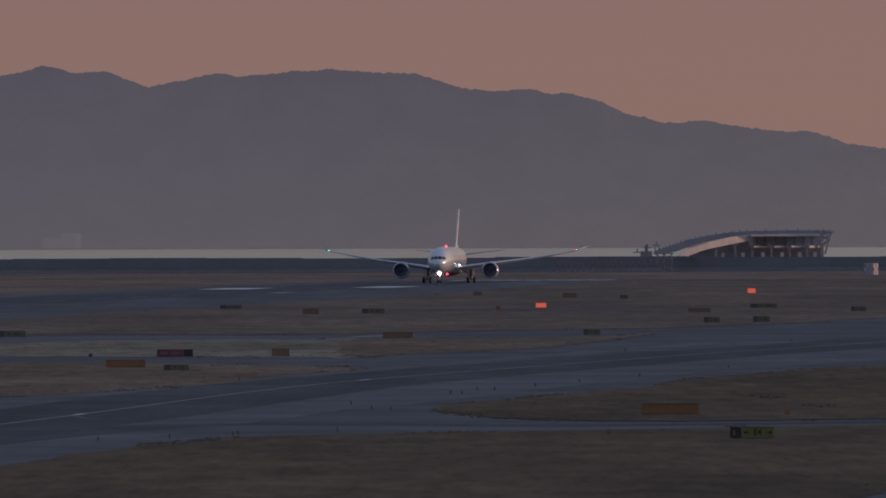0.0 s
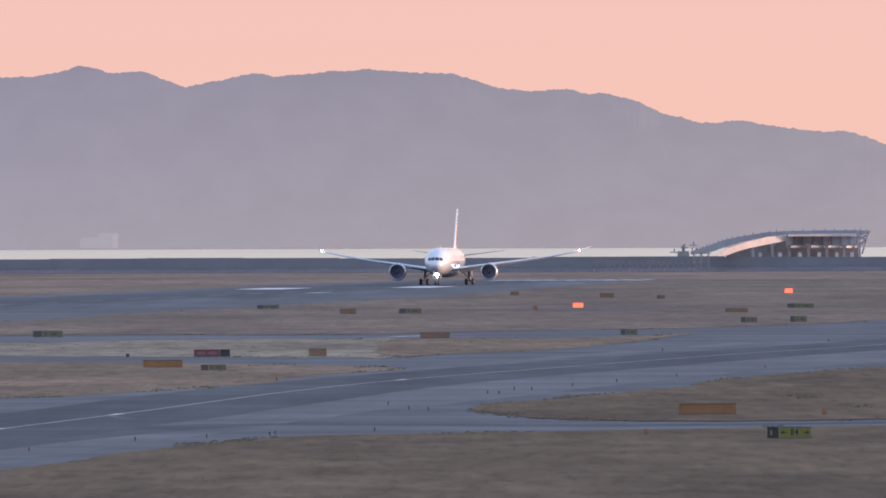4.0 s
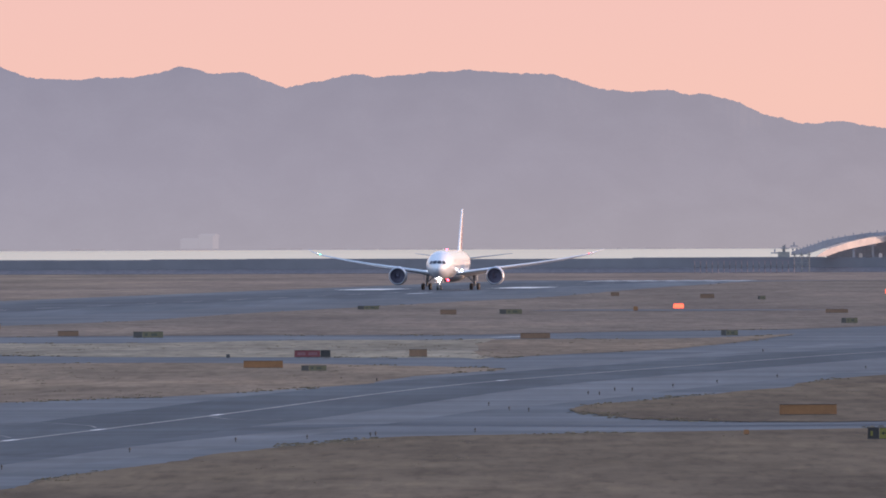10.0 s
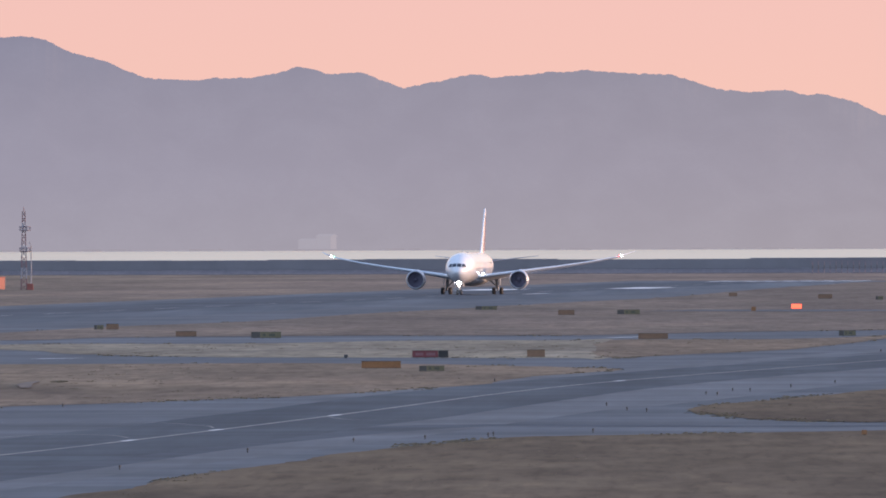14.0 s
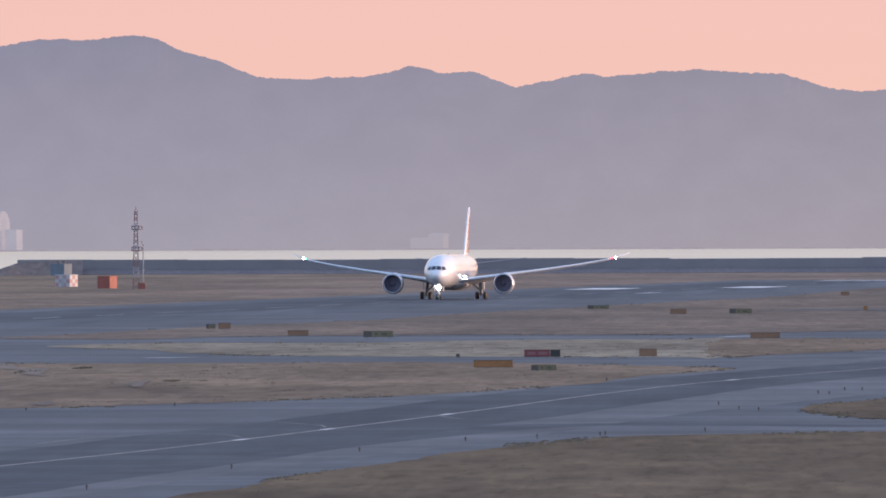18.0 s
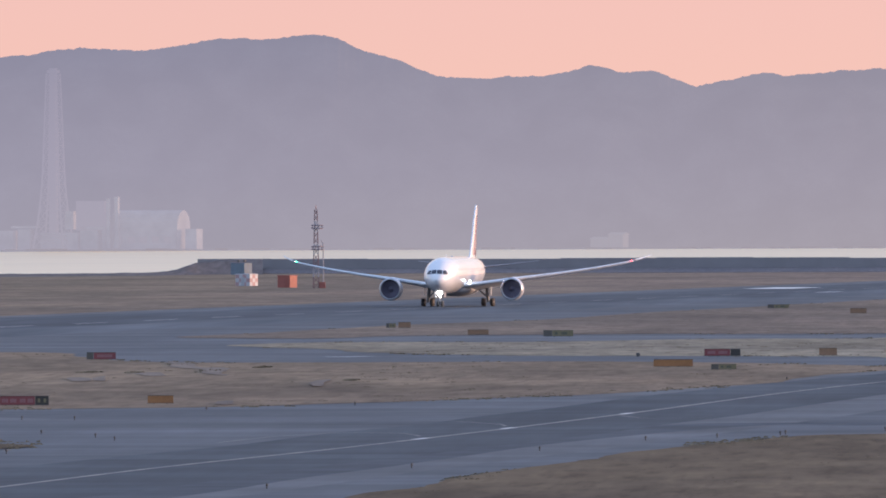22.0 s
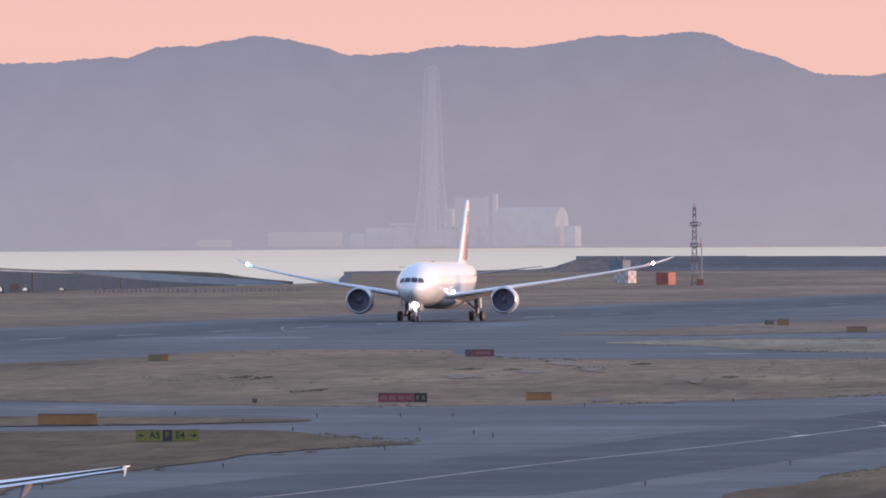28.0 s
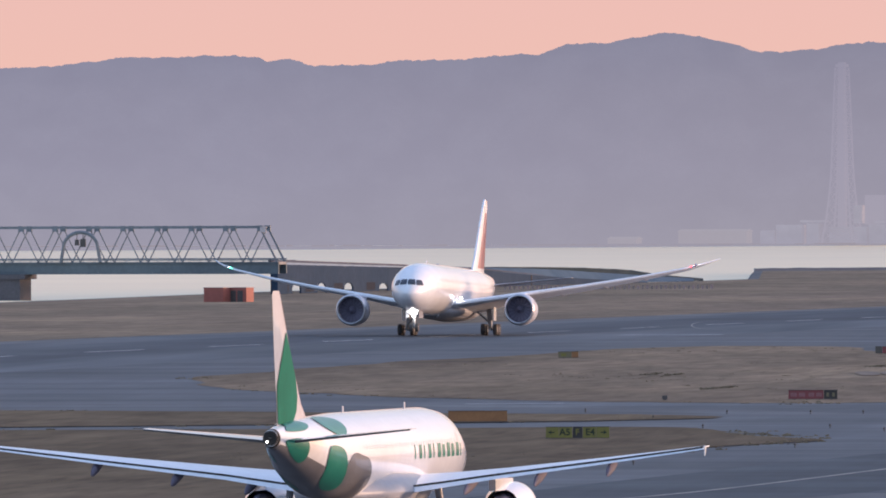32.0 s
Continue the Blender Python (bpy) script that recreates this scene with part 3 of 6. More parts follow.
lawn("grass", GRASS_NEAR, M_NEARGRASS, "wide dry brown grass field below the taxiway")
lawn("grass", GRASS_SIGN, M_NEARGRASS, "dry brown grass round the taxiway sign")
lawn("grass", GRASS_SLIVER, M_NEARGRASS, "narrow sliver of dry grass between taxiways")
# the field beyond the runway, up to the sea wall and the shore
far_edge = [on_runway(s, -37) for s in (2200, 1500, 900, 300, -300, -700, -900)]
far_edge = [(1000 * math.atan2(p.x, p.y), math.hypot(p.x, p.y)) for p in far_edge]
far_edge += [(12.9, 3650), (34, 3700), (70, 3720), (150, 3800), (150, 4250)]
back = [(shore_x(y) + 2, y) for y in (4255, 4120, 3700, 3530, 3411, 3200, 3002, 2800, 2624, 2000, 1000)]
far_edge += [(1000 * math.atan2(x, y), math.hypot(x, y)) for x, y in back]
sh_far = far_edge


def flat_lawn(name, corners, material, label):
    bm = bmesh.new()
    bm.faces.new([bm.verts.new(polar(b, r, 0)) for b, r in corners])
    bmesh.ops.triangulate(bm, faces=bm.faces[:])
    bmesh.ops.bisect_plane(bm, geom=bm.verts[:] + bm.edges[:] + bm.faces[:], plane_co=(0, 1600, 0), plane_no=(0, 1, 0))
    for v in bm.verts:
        v.co.z = ground_z(v.co.y) + 0.018
    bmesh.ops.recalc_face_normals(bm, faces=bm.faces[:])
    if sum(f.normal.z for f in bm.faces) < 0:
        bmesh.ops.reverse_faces(bm, faces=bm.faces[:])
    me = bpy.data.meshes.new(name)
    bm.to_mesh(me)
    bm.free()
    return tagged(part(name, me, material), label, "grass", kind="stuff")


flat_lawn("grass", sh_far, M_FIELD, "dry grass field beyond the runway before the sea wall")

# runway and taxiway surfaces
strip = Shape().sheet([[on_runway(s, lat, 0.012) for lat in (-30, 0, 30)] for s in (-885, -300, 300, 900, 1212, 1800)])
tagged(part("runway", strip, M_RUNWAY), "dark rubber-stained asphalt runway", "runway", kind="structure")
dark = Shape().sheet([[on_runway(st, lat, 0.016) for lat in (-22 + 1.5 * math.sin(st * 0.013), -6, 9 + 1.5 * math.sin(st * 0.021))] for st in range(-840, 1801, 40)])
tagged(part("runway", dark, M_RUBBER), "darker rubber-stained middle of the runway", "runway", kind="structure")
edge = Shape().sheet([[on_runway(st, lat, 0.021) for lat in (-36.4, -29.5 + 0.5 * math.sin(st * 0.03))] for st in range(-885, 1801, 45)])
tagged(part("pavement", edge, M_LIGHTBAND), "pale worn shoulder along the runway edge", "pavement", kind="structure")
TAXI = [(-92.0, 780), (-81.6, 811), (-68.7, 853), (-53.0, 944), (-38.7, 1034), (-23.0, 1173), (-11.9, 1308), (-3.0, 1405), (13.4, 1570), (25.6, 1721), (40, 1990)]
mid = smooth_line([polar(b, r).to_2d() for b, r in TAXI], False, 6)


def ribbon(line, half, up, start=0.0, pieces=None):
    sh = Shape()
    rows = []
    for i, p in enumerate(line):
        d = (line[min(i + 1, len(line) - 1)] - line[max(i - 1, 0)]).normalized()
        nrm = Vector((d.y, -d.x))
        wave = noise.noise((p.x * 0.06, p.y * 0.02, start)) * min(0.9, half * 0.16) if half > 1 else 0.0
        rows.append([(*(p + nrm * k), ground_z(p.y) + up) for k in (-half + start + wave, half + start - wave * 0.7)])
    return sh.sheet(rows)


tagged(part("pavement", ribbon(mid, 4.2, 0.004, 13.2), M_LIGHTBAND), "pale worn asphalt shoulder of the taxiway", "pavement", kind="structure")
near_edge = smooth_line([polar(b, r).to_2d() for b, r in ((-30.0, 1262), (-24.9, 1276), (-18.9, 1316), (-14.2, 1362), (-10.6, 1407), (-4.5, 1468), (3.7, 1560), (10.8, 1650), (20.0, 1800))], False, 6)
tagged(part("pavement", ribbon(near_edge, 1.9, 0.004), M_LIGHTBAND), "pale asphalt edge strip beside the grass", "pavement", kind="structure")
apron = smooth_line([polar(b, r).to_2d() for b, r in ((-14.5, 1182), (-8.0, 1215), (-2.0, 1272), (5.0, 1350), (14.0, 1450), (25.0, 1545), (45.0, 1700))], False, 6)
tagged(part("pavement", ribbon(apron, 5.5, 0.004), M_LIGHTBAND), "pale worn apron in the taxiway fork", "pavement", kind="structure")
branch = smooth_line([polar(b, r).to_2d() for b, r in ((-60.0, 850), (-44.0, 955), (-30.0, 1060), (-17.8, 1120), (-8.0, 1122), (7.2, 1112), (27.5, 1122), (50.0, 1134))], False, 6)
tagged(part("road", ribbon(branch, 6.5, 0.006), M_BRANCH), "dark asphalt branch of the taxiway between the grass fields", "taxiway", kind="structure")
tagged(part("road", ribbon(mid, 9.2, 0.012), M_TAXI), "dark asphalt taxiway curving across the field", "taxiway", kind="structure")
tagged(part("trim", ribbon(mid, 0.24, 0.024), M_YLINE), "worn pale taxiway centre line", "line", kind="structure")
cross = smooth_line([polar(b, r).to_2d() for b, r in ((-112, 1222), (-98, 1212), (-86, 1208), (-70, 1172), (-60, 1152), (-50, 1150))], False, 6)
tagged(part("pavement", ribbon(cross, 5.0, 0.004), M_LIGHTBAND), "pale worn strip of the crossing taxiway", "pavement", kind="structure")
link = smooth_line([polar(b, r).to_2d() for b, r in ((-2.0, 2425), (4.0, 2420), (8.5, 2410), (12.0, 2400))], False, 6)
tagged(part("pavement", ribbon(link, 16.0, 0.075), M_ASPHALT), "narrow grey service road in the grass", "pavement", kind="structure")
for ends in (((-36.1, 1066), (-36.6, 1074), (-37.6, 1079), (-40.8, 1083), (-45.4, 1066), (-49.0, 1040)), ((-30.7, 1111), (-30.9, 1118), (-31.5, 1123), (-34.6, 1139), (-40.1, 1143), (-46.0, 1140)),
             ((-66.5, 2075), (-68.2, 2062), (-68.75, 2000), (-68.2, 1940), (-66.3, 1908)), ((-23.5, 1166), (-22.0, 1150), (-19.0, 1148), (-15.0, 1150))):
    turn = smooth_line([polar(b, r).to_2d() for b, r in ends], False, 6)
    tagged(part("trim", ribbon(turn, 0.09, 0.020), M_YLINE), "thin pale lead-off line joining the centre line", "line", kind="structure")
for ends in (((-83.0, 1211), (-80.0, 1212), (-76.9, 1213)), ((-41.8, 1593), (-40.4, 1596), (-39.0, 1598)), ((-5.6, 1858), (-3.5, 1874))):
    run = [polar(b, r).to_2d() for b, r in ends]
    tagged(part("trim", ribbon(run, 0.9, 0.022), M_RUNLINE), "short worn white line on the taxiway", "line", kind="structure")

# white strips painted as the glints where lead-off lines meet the centre line
for b, r in ((-36.3, 1062), (-30.6, 1106), (-23.1, 1172), (-5.2, 1381)):
    k = min(range(len(mid)), key=lambda i: (mid[i] - polar(b, r).to_2d()).length)
    d = (mid[k + 1] - mid[k - 1]).normalized()
    c = mid[k]
    line = [c + d * e for e in (-3, 0, 3)]
    tagged(part("trim", ribbon(line, 0.28, 0.034), M_LINE), "white strip painted as a glint on the taxiway centre line", "line", kind="structure")

# runway paint
marks = thing("runway_marking", "white painted runway marks on dark asphalt", "marking", kind="structure")


def mark(s0, s1, l0, l1, paint=None):
    n = max(1, int((s1 - s0) / 40))
    part("stripe", Shape().sheet([[on_runway(s0 + (s1 - s0) * i / n, l, 0.024) for l in (l0, l1)] for i in range(n + 1)]), paint or M_RUNLINE, marks)


# far dashes take the fainter paint: haze put into their colour
for k in range(-5, 33):
    mark(1173 - 66 * k, 1203 - 66 * k, 1.0, 1.6, M_FAINTLINE if k > 10 else None)
mark(-515, -455, 1, 10, M_LINE)
mark(-450, -390, -24, -14, M_LINE)
mark(-250, -215, 8.5, 11)
for k in range(8):
    mark(-884, -815, -13 + 4.6 * k, -10.6 + 4.6 * k)


part("stripe", Shape().sheet([[on_runway(976, l, 0.024), on_runway(981, l, 0.024)] for l in (19, 23, 27, 31)]), M_FAINTLINE, marks, "faint transverse line")


# patches of dark bare soil in the middle lawn
SOIL = [[(-51.92, 1550), (-50.55, 1533), (-50.01, 1497), (-48.55, 1491), (-48.37, 1429), (-49.28, 1448), (-50.37, 1482), (-51.74, 1498)],
        [(-53.56, 1450), (-52.83, 1456), (-52.10, 1454), (-52.11, 1430), (-52.93, 1426), (-53.47, 1431)],
        [(-58.21, 1415), (-56.93, 1412), (-56.90, 1392), (-58.03, 1386)],
        [(-56.66, 1410), (-56.02, 1425), (-55.99, 1394), (-56.57, 1390)],
        [(-49.01, 1245), (-48.38, 1252), (-47.92, 1243), (-48.01, 1228), (-48.92, 1230)],
        [(-42.76, 1382), (-41.99, 1390), (-41.90, 1348), (-42.63, 1349)]]
for corners in SOIL:
    tagged(lawn("bare_soil", corners, M_SOIL, "", 0.35), "patch of dark bare soil in the grass", "soil", kind="stuff")


# low dark weeds in the turf: many small blades in clumps
def weeds(bearing, reach, wide, deep, seed):
    rng = random.Random(seed)
    sh = Shape()
    c = polar(bearing, reach)
    for i in range(60):
        a, k = rng.uniform(0, 6.283), math.sqrt(rng.random())
        x, y = c.x + math.cos(a) * k * wide / 2 * rng.uniform(0.7, 1.1), c.y + math.sin(a) * k * deep / 2
        h, w, lean = rng.uniform(0.03, 0.13), rng.uniform(0.10, 0.3), rng.uniform(-0.1, 0.1)
        z = ground_z(y)
        sh.add([(x - w, y, z), (x + w, y + 0.05, z), (x + lean, y + rng.uniform(-0.1, 0.1), z + h), (x, y + w, z)], [(0, 1, 2), (1, 3, 2), (3, 0, 2)])
    return tagged(part("weed_clump", sh, M_DARKTUFT), "clump of dark dry weeds in the grass", "weeds", kind="stuff")


SMEARS = [(-51.2, 1530, 3.0, 22), (-49.3, 1470, 2.6, 20), (-67.6, 1300, 1.6, 16), (-66.6, 1308, 1.6, 16), (-71.2, 1405, 2.0, 18), (-69.9, 1400, 1.5, 16), (-57.0, 1462, 2.4, 14), (-54.2, 1458, 2.0, 14), (-46.0, 1500, 1.6, 20), (-40.5, 1392, 1.5, 16),
           (24.0, 1205, 3.2, 30), (20.5, 1260, 3.0, 30)]
for i, (b, r, w, d) in enumerate(SMEARS):
    weeds(b, r, w, d, i)


# ragged tufts along the edges of the lawns and scattered over them
def tufts(name, corners, seed, count):
    rng = random.Random(seed)
    outline = smooth_line([polar(b, r).to_2d() for b, r in corners], True, 8)
    sh = Shape()
    lo_x, hi_x = min(p.x for p in outline), max(p.x for p in outline)
    lo_y, hi_y = min(p.y for p in outline), max(p.y for p in outline)

    def inside(x, y):
        hit = False
        for a, b in zip(outline, outline[1:] + outline[:1]):
            if (a.y > y) != (b.y > y) and x < a.x + (b.x - a.x) * (y - a.y) / (b.y - a.y):
                hit = not hit
        return hit

    spots = []
    for i in range(count):
        p = outline[rng.randrange(len(outline))]
        q = outline[(outline.index(p) + 1) % len(outline)]
        c = p.lerp(q, rng.random())
        if noise.noise((c.x * 0.08, c.y * 0.02, seed)) > 0.12:
            spots.append((c.x + rng.gauss(0, 0.7), c.y + rng.gauss(0, 4.0), rng.uniform(0.05, 0.17)))
    for i in range(count * 3):
        x, y = rng.uniform(lo_x, hi_x), rng.uniform(lo_y, hi_y)
        if noise.noise((x * 0.05, y * 0.012, seed + 3)) > 0.05 and inside(x, y):
            spots.append((x, y, rng.uniform(0.04, 0.11)))
    for x, y, h in spots:
        z = ground_z(y)
        for k in range(4):
            w, lean, dx = rng.uniform(0.08, 0.26), rng.uniform(-0.12, 0.12), rng.uniform(-0.45, 0.45)
            sh.add([(x + dx - w, y, z), (x + dx + w, y + 0.1, z), (x + dx + lean, y + 0.05, z + h * rng.uniform(0.6, 1.0)), (x + dx, y + w * 1.5, z)],
                   [(0, 1, 2), (1, 3, 2), (3, 0, 2)])
    me = bpy.data.meshes.new(name)
    me.from_pydata(sh.v, [], sh.f)
    return tagged(part(name, me, M_TUFT), "scattered tufts of dry brown grass", "grass", kind="stuff")


for i, (corners, count) in enumerate(((GRASS_MIDDLE, 420), (GRASS_PALE, 160), (GRASS_FORK, 120), (GRASS_INNER, 420), (GRASS_WEDGE, 300), (GRASS_NEAR, 420), (GRASS_SIGN, 380), (GRASS_SLIVER, 160))):
    tufts("grass_tufts", corners, 40 + i, count)
# ---- sea wall, ramp and bridge ----
def seawall():
    ob = thing("wall_sea", "dark weathered concrete sea wall along the field's edge", "sea wall", kind="structure")
    y, x, k = 4266.0, 560.0, 0
    edges = [560 - 26 * i for i in range(31)]
    for x1, x0 in zip(edges, edges[1:]):
        h = 3.95 + 0.12 * math.sin(x0 * 0.05) + 0.1 * noise.noise((x0 * 0.02, 0, 0))
        a, b = max(x0, -214), x1 - 0.01
        part("wall_panel", Shape().box((a, y, -1), (b + 0.02, y + 2.0, h)), M_WALL, ob)
        part("revetment", Shape().add([(a, y - 7, 0.05), (b, y - 7, 0.05), (b, y, 1.3), (a, y, 1.3), (a, y, -0.5), (b, y, -0.5)],
                                      [(0, 1, 2, 3), (4, 5, 1, 0), (0, 3, 4), (1, 5, 2)]), M_RUBBLE, ob, "pale rubble foot of the wall")
    return ob


seawall()


def shore_bank():
    """The earth bank that falls from the end of the sea wall to the shore."""
    prof = [(-64.8, 4105, 0.62), (-61, 4130, 0.6), (-56.2, 4150, 0.62), (-53, 4180, 0.75), (-51.6, 4205, 1.25), (-50.8, 4225, 2.3), (-49.8, 4245, 3.3), (-47.8, 4258, 3.85), (-46.0, 4262, 3.9)]
    rows = []
    line = smooth_line([(b, r, z) for b, r, z in prof], False, 5)
    for back_off, share in ((-42, 0.0), (-26, 0.35), (-12, 0.8), (-4, 1.0), (3, 1.0), (9, 0.4)):
        rows.append([polar(q.x, q.y + back_off, q.z * share + 0.25 * noise.noise((q.x * 2, back_off, 0)) * share + 0.01) for q in line])
    return tagged(part("shore_bank", Shape().sheet(rows), M_BANK, smooth=True), "dark weedy earth bank at the shore", "bank", kind="stuff")


shore_bank()

# the road ramp down from the bridge: a curved retaining wall with low arched openings
RAMP = [(-95.25, 2880, 5.50), (-87.4, 3014, 4.46), (-81.9, 3150, 3.37), (-77.6, 3255, 1.70), (-74.5, 3315, 0.85), (-71.5, 3355, 0.12)]
# crest of the paved slope behind the wall and of the grass bank above it
SLOPE = [(-87.4, 4.84), (-81.9, 3.90), (-77.6, 3.15), (-74.5, 2.25), (-70.9, 1.30), (-68.6, 0.6)]
HEDGE = [(-82.4, 4.0), (-78.0, 3.62), (-74.5, 3.1), (-72.5, 2.6), (-70.9, 1.7), (-68.0, 0.6)]


def ramp_at(t):
    k = min(int(t), len(RAMP) - 2)
    a, b = RAMP[k], RAMP[k + 1]
    s = t - k
    return polar(a[0] + (b[0] - a[0]) * s, a[1] + (b[1] - a[1]) * s), a[2] + (b[2] - a[2]) * s


def ramp():
    ob = thing("road_ramp", "dark grey concrete road ramp with low arched openings", "ramp")
    def t_of(bearing):
        for k in range(len(RAMP) - 1):
            if bearing <= RAMP[k + 1][0]:
                return k + (bearing - RAMP[k][0]) / (RAMP[k + 1][0] - RAMP[k][0])
        return len(RAMP) - 1.01

    arches = {t_of(b): s for b, s in ((-93.7, 1.0), (-92.1, 1.0), (-90.4, 0.95), (-88.2, 0.8), (-86.5, 0.7), (-84.9, 0.5), (-82.6, 0.3))}
    # wall pieces between the openings
    ts = [0.0]
    for t, s in arches.items():
        ts += [t - 0.036, t + 0.036]
    ts += [2.4, 2.8, 3.2, 3.6, 4.0, 4.5, 5.0]
    for i, (t0, t1) in enumerate(zip(ts, ts[1:])):
        (p, za), (q, zb) = ramp_at(t0), ramp_at(t1)
        away = Vector((-0.99, 0.12, 0)) * 0.3
        lo = -0.5
        hole = next((s for t, s in arches.items() if abs((t0 + t1) / 2 - t) < 0.01), 0)
        if hole:
            # an arch: the wall begins above the crown
            c, n = (p + q) / 2, 8
            w = (q - p) / 2
            top = 1.85 * hole
            rim = [c + w * math.cos(math.pi * k / n) + Vector((0, 0, top * (0.45 + 0.55 * math.sin(math.pi * k / n)))) for k in range(n + 1)]
            crest = [c + w * math.cos(math.pi * k / n) + Vector((0, 0, (za + zb) / 2)) for k in range(n + 1)]
            sh = Shape().sheet([rim, crest])
            sh.sheet([rim, [r + away for r in rim]])
            sh.sheet([crest, [r + away for r in crest]])
            sh.sheet([[r + away for r in rim], [r + away for r in crest]])
            part("arch", sh, M_RAMP, ob)
        else:
            vs = [p + Vector((0, 0, lo)), q + Vector((0, 0, lo)), q + Vector((0, 0, zb)), p + Vector((0, 0, za))]
            vs += [v + away for v in vs]
            part("wall_panel", Shape().add(vs, [(0, 1, 2, 3), (4, 5, 6, 7), (3, 2, 6, 7), (0, 3, 7, 4), (1, 2, 6, 5)]), M_RAMP, ob)
    # pale edge beam, grey parapet, and flat dark doors, a recess's shadow in their colour
    def strip(name, dz0, dz1, out, material, label="", t1=2.9):
        rows = []
        for dx, dz in ((0.0, dz0), (0.0, dz1), (-0.5, dz1), (-0.5, dz0)):
            row = []
            for i in range(31):
                p, z = ramp_at(min(4.99, t1 * i / 30))
                fade = 1 - 0.75 * i / 30
                row.append(p + Vector((out + dx, 0.1 - 0.2 * dx, z + dz * fade)))
            rows.append(row)
        part(name, Shape().sheet(rows), material, ob, label)

    strip("kerb", 0.0, 0.42, -0.16, M_EDGEBEAM, "pale concrete edge beam", 2.0)
    strip("parapet", 0.40, 0.84, -0.22, M_PARAPET)
    for b in (-94.77, -93.17, -91.35, -89.3, -87.5, -85.9):
        (p, _), (q, _) = ramp_at(t_of(b)), ramp_at(t_of(b + 0.55))
        out = Vector((0.06, -0.03, 0))
        part("recess_door", Shape().add([v + out + Vector((0, 0, z)) for v in (p, q) for z in (0.3, 1.75)], [(0, 2, 3, 1)]), M_RECESS, ob, "flat dark door with the shadow of a recess in its colour")
    crest_line = smooth_line([Vector((b, z, 0)) for b, z in SLOPE], False, 4)
    rows = [[], []]
    for q in crest_line:
        t = t_of(min(q.x, -71.6))
        p, z = ramp_at(t)
        reach = np.interp(q.x, [k[0] for k in RAMP], [k[1] for k in RAMP]) + (q.x + 71.5 if q.x > -71.5 else 0) * 13
        rows[0].append(polar(q.x, reach + 1.0, min(z, q.y) - 0.02))
        rows[1].append(polar(q.x, reach + 14.0, q.y))
    part("slope_paving", Shape().sheet(rows), M_SLOPE, ob, "pale blue-grey paved slope")
    return ob


def bank_behind_ramp():
    """The dark grass bank that shows over the paved slope."""
    line = smooth_line([Vector((b, z, 0)) for b, z in HEDGE], False, 6)
    rows = []
    for off, share in ((17, 0.25), (19, 0.8), (21, 1.0), (25, 1.0), (31, 0.1)):
        row = []
        for q in line:
            reach = np.interp(q.x, [k[0] for k in RAMP], [k[1] for k in RAMP]) + max(0.0, q.x + 71.5) * 13
            row.append(polar(q.x, reach + off, q.y * share + 0.12 * noise.noise((q.x * 3, off, 1)) * share))
        rows.append(row)
    return tagged(part("grass_bank", Shape().sheet(rows), M_HEDGE, smooth=True), "dark grass bank behind the ramp", "bank", kind="stuff")


bank_behind_ramp()


def board_fence():
    ob = thing("board_fence", "low fence of faded red and tan posts before the ramp", "fence")
    for i in range(46):
        a, b = polar(-80.6 + 0.29 * i, 3045), polar(-80.6 + 0.29 * (i + 1), 3045)
        h = 0.75 + 0.1 * math.sin(i * 1.7)
        v = Vector((0, 0.12, 0))
        base = [a, b - (b - a) * 0.45, b - (b - a) * 0.45 + v, a + v]
        vs = [k + Vector((0, 0, -0.05)) for k in base] + [k + Vector((0, 0, h)) for k in base]
        part("board", Shape().add(vs, [(3, 2, 1, 0), (4, 5, 6, 7), (0, 1, 5, 4), (1, 2, 6, 5), (2, 3, 7, 6), (3, 0, 4, 7)]), M_PINKBOARD if i % 2 else M_TANBOARD, ob)


board_fence()


def ramp_pipes(ob):
    for t in (1.53, 2.7):
        p, z = ramp_at(t)
        part("drain_pipe", Shape().rod(p + Vector((0.1, -0.3, 0)), p + Vector((0.1, -0.3, z)), 0.16, n=6), M_DARK, ob)
    return ob


ramp_pipes(ramp())


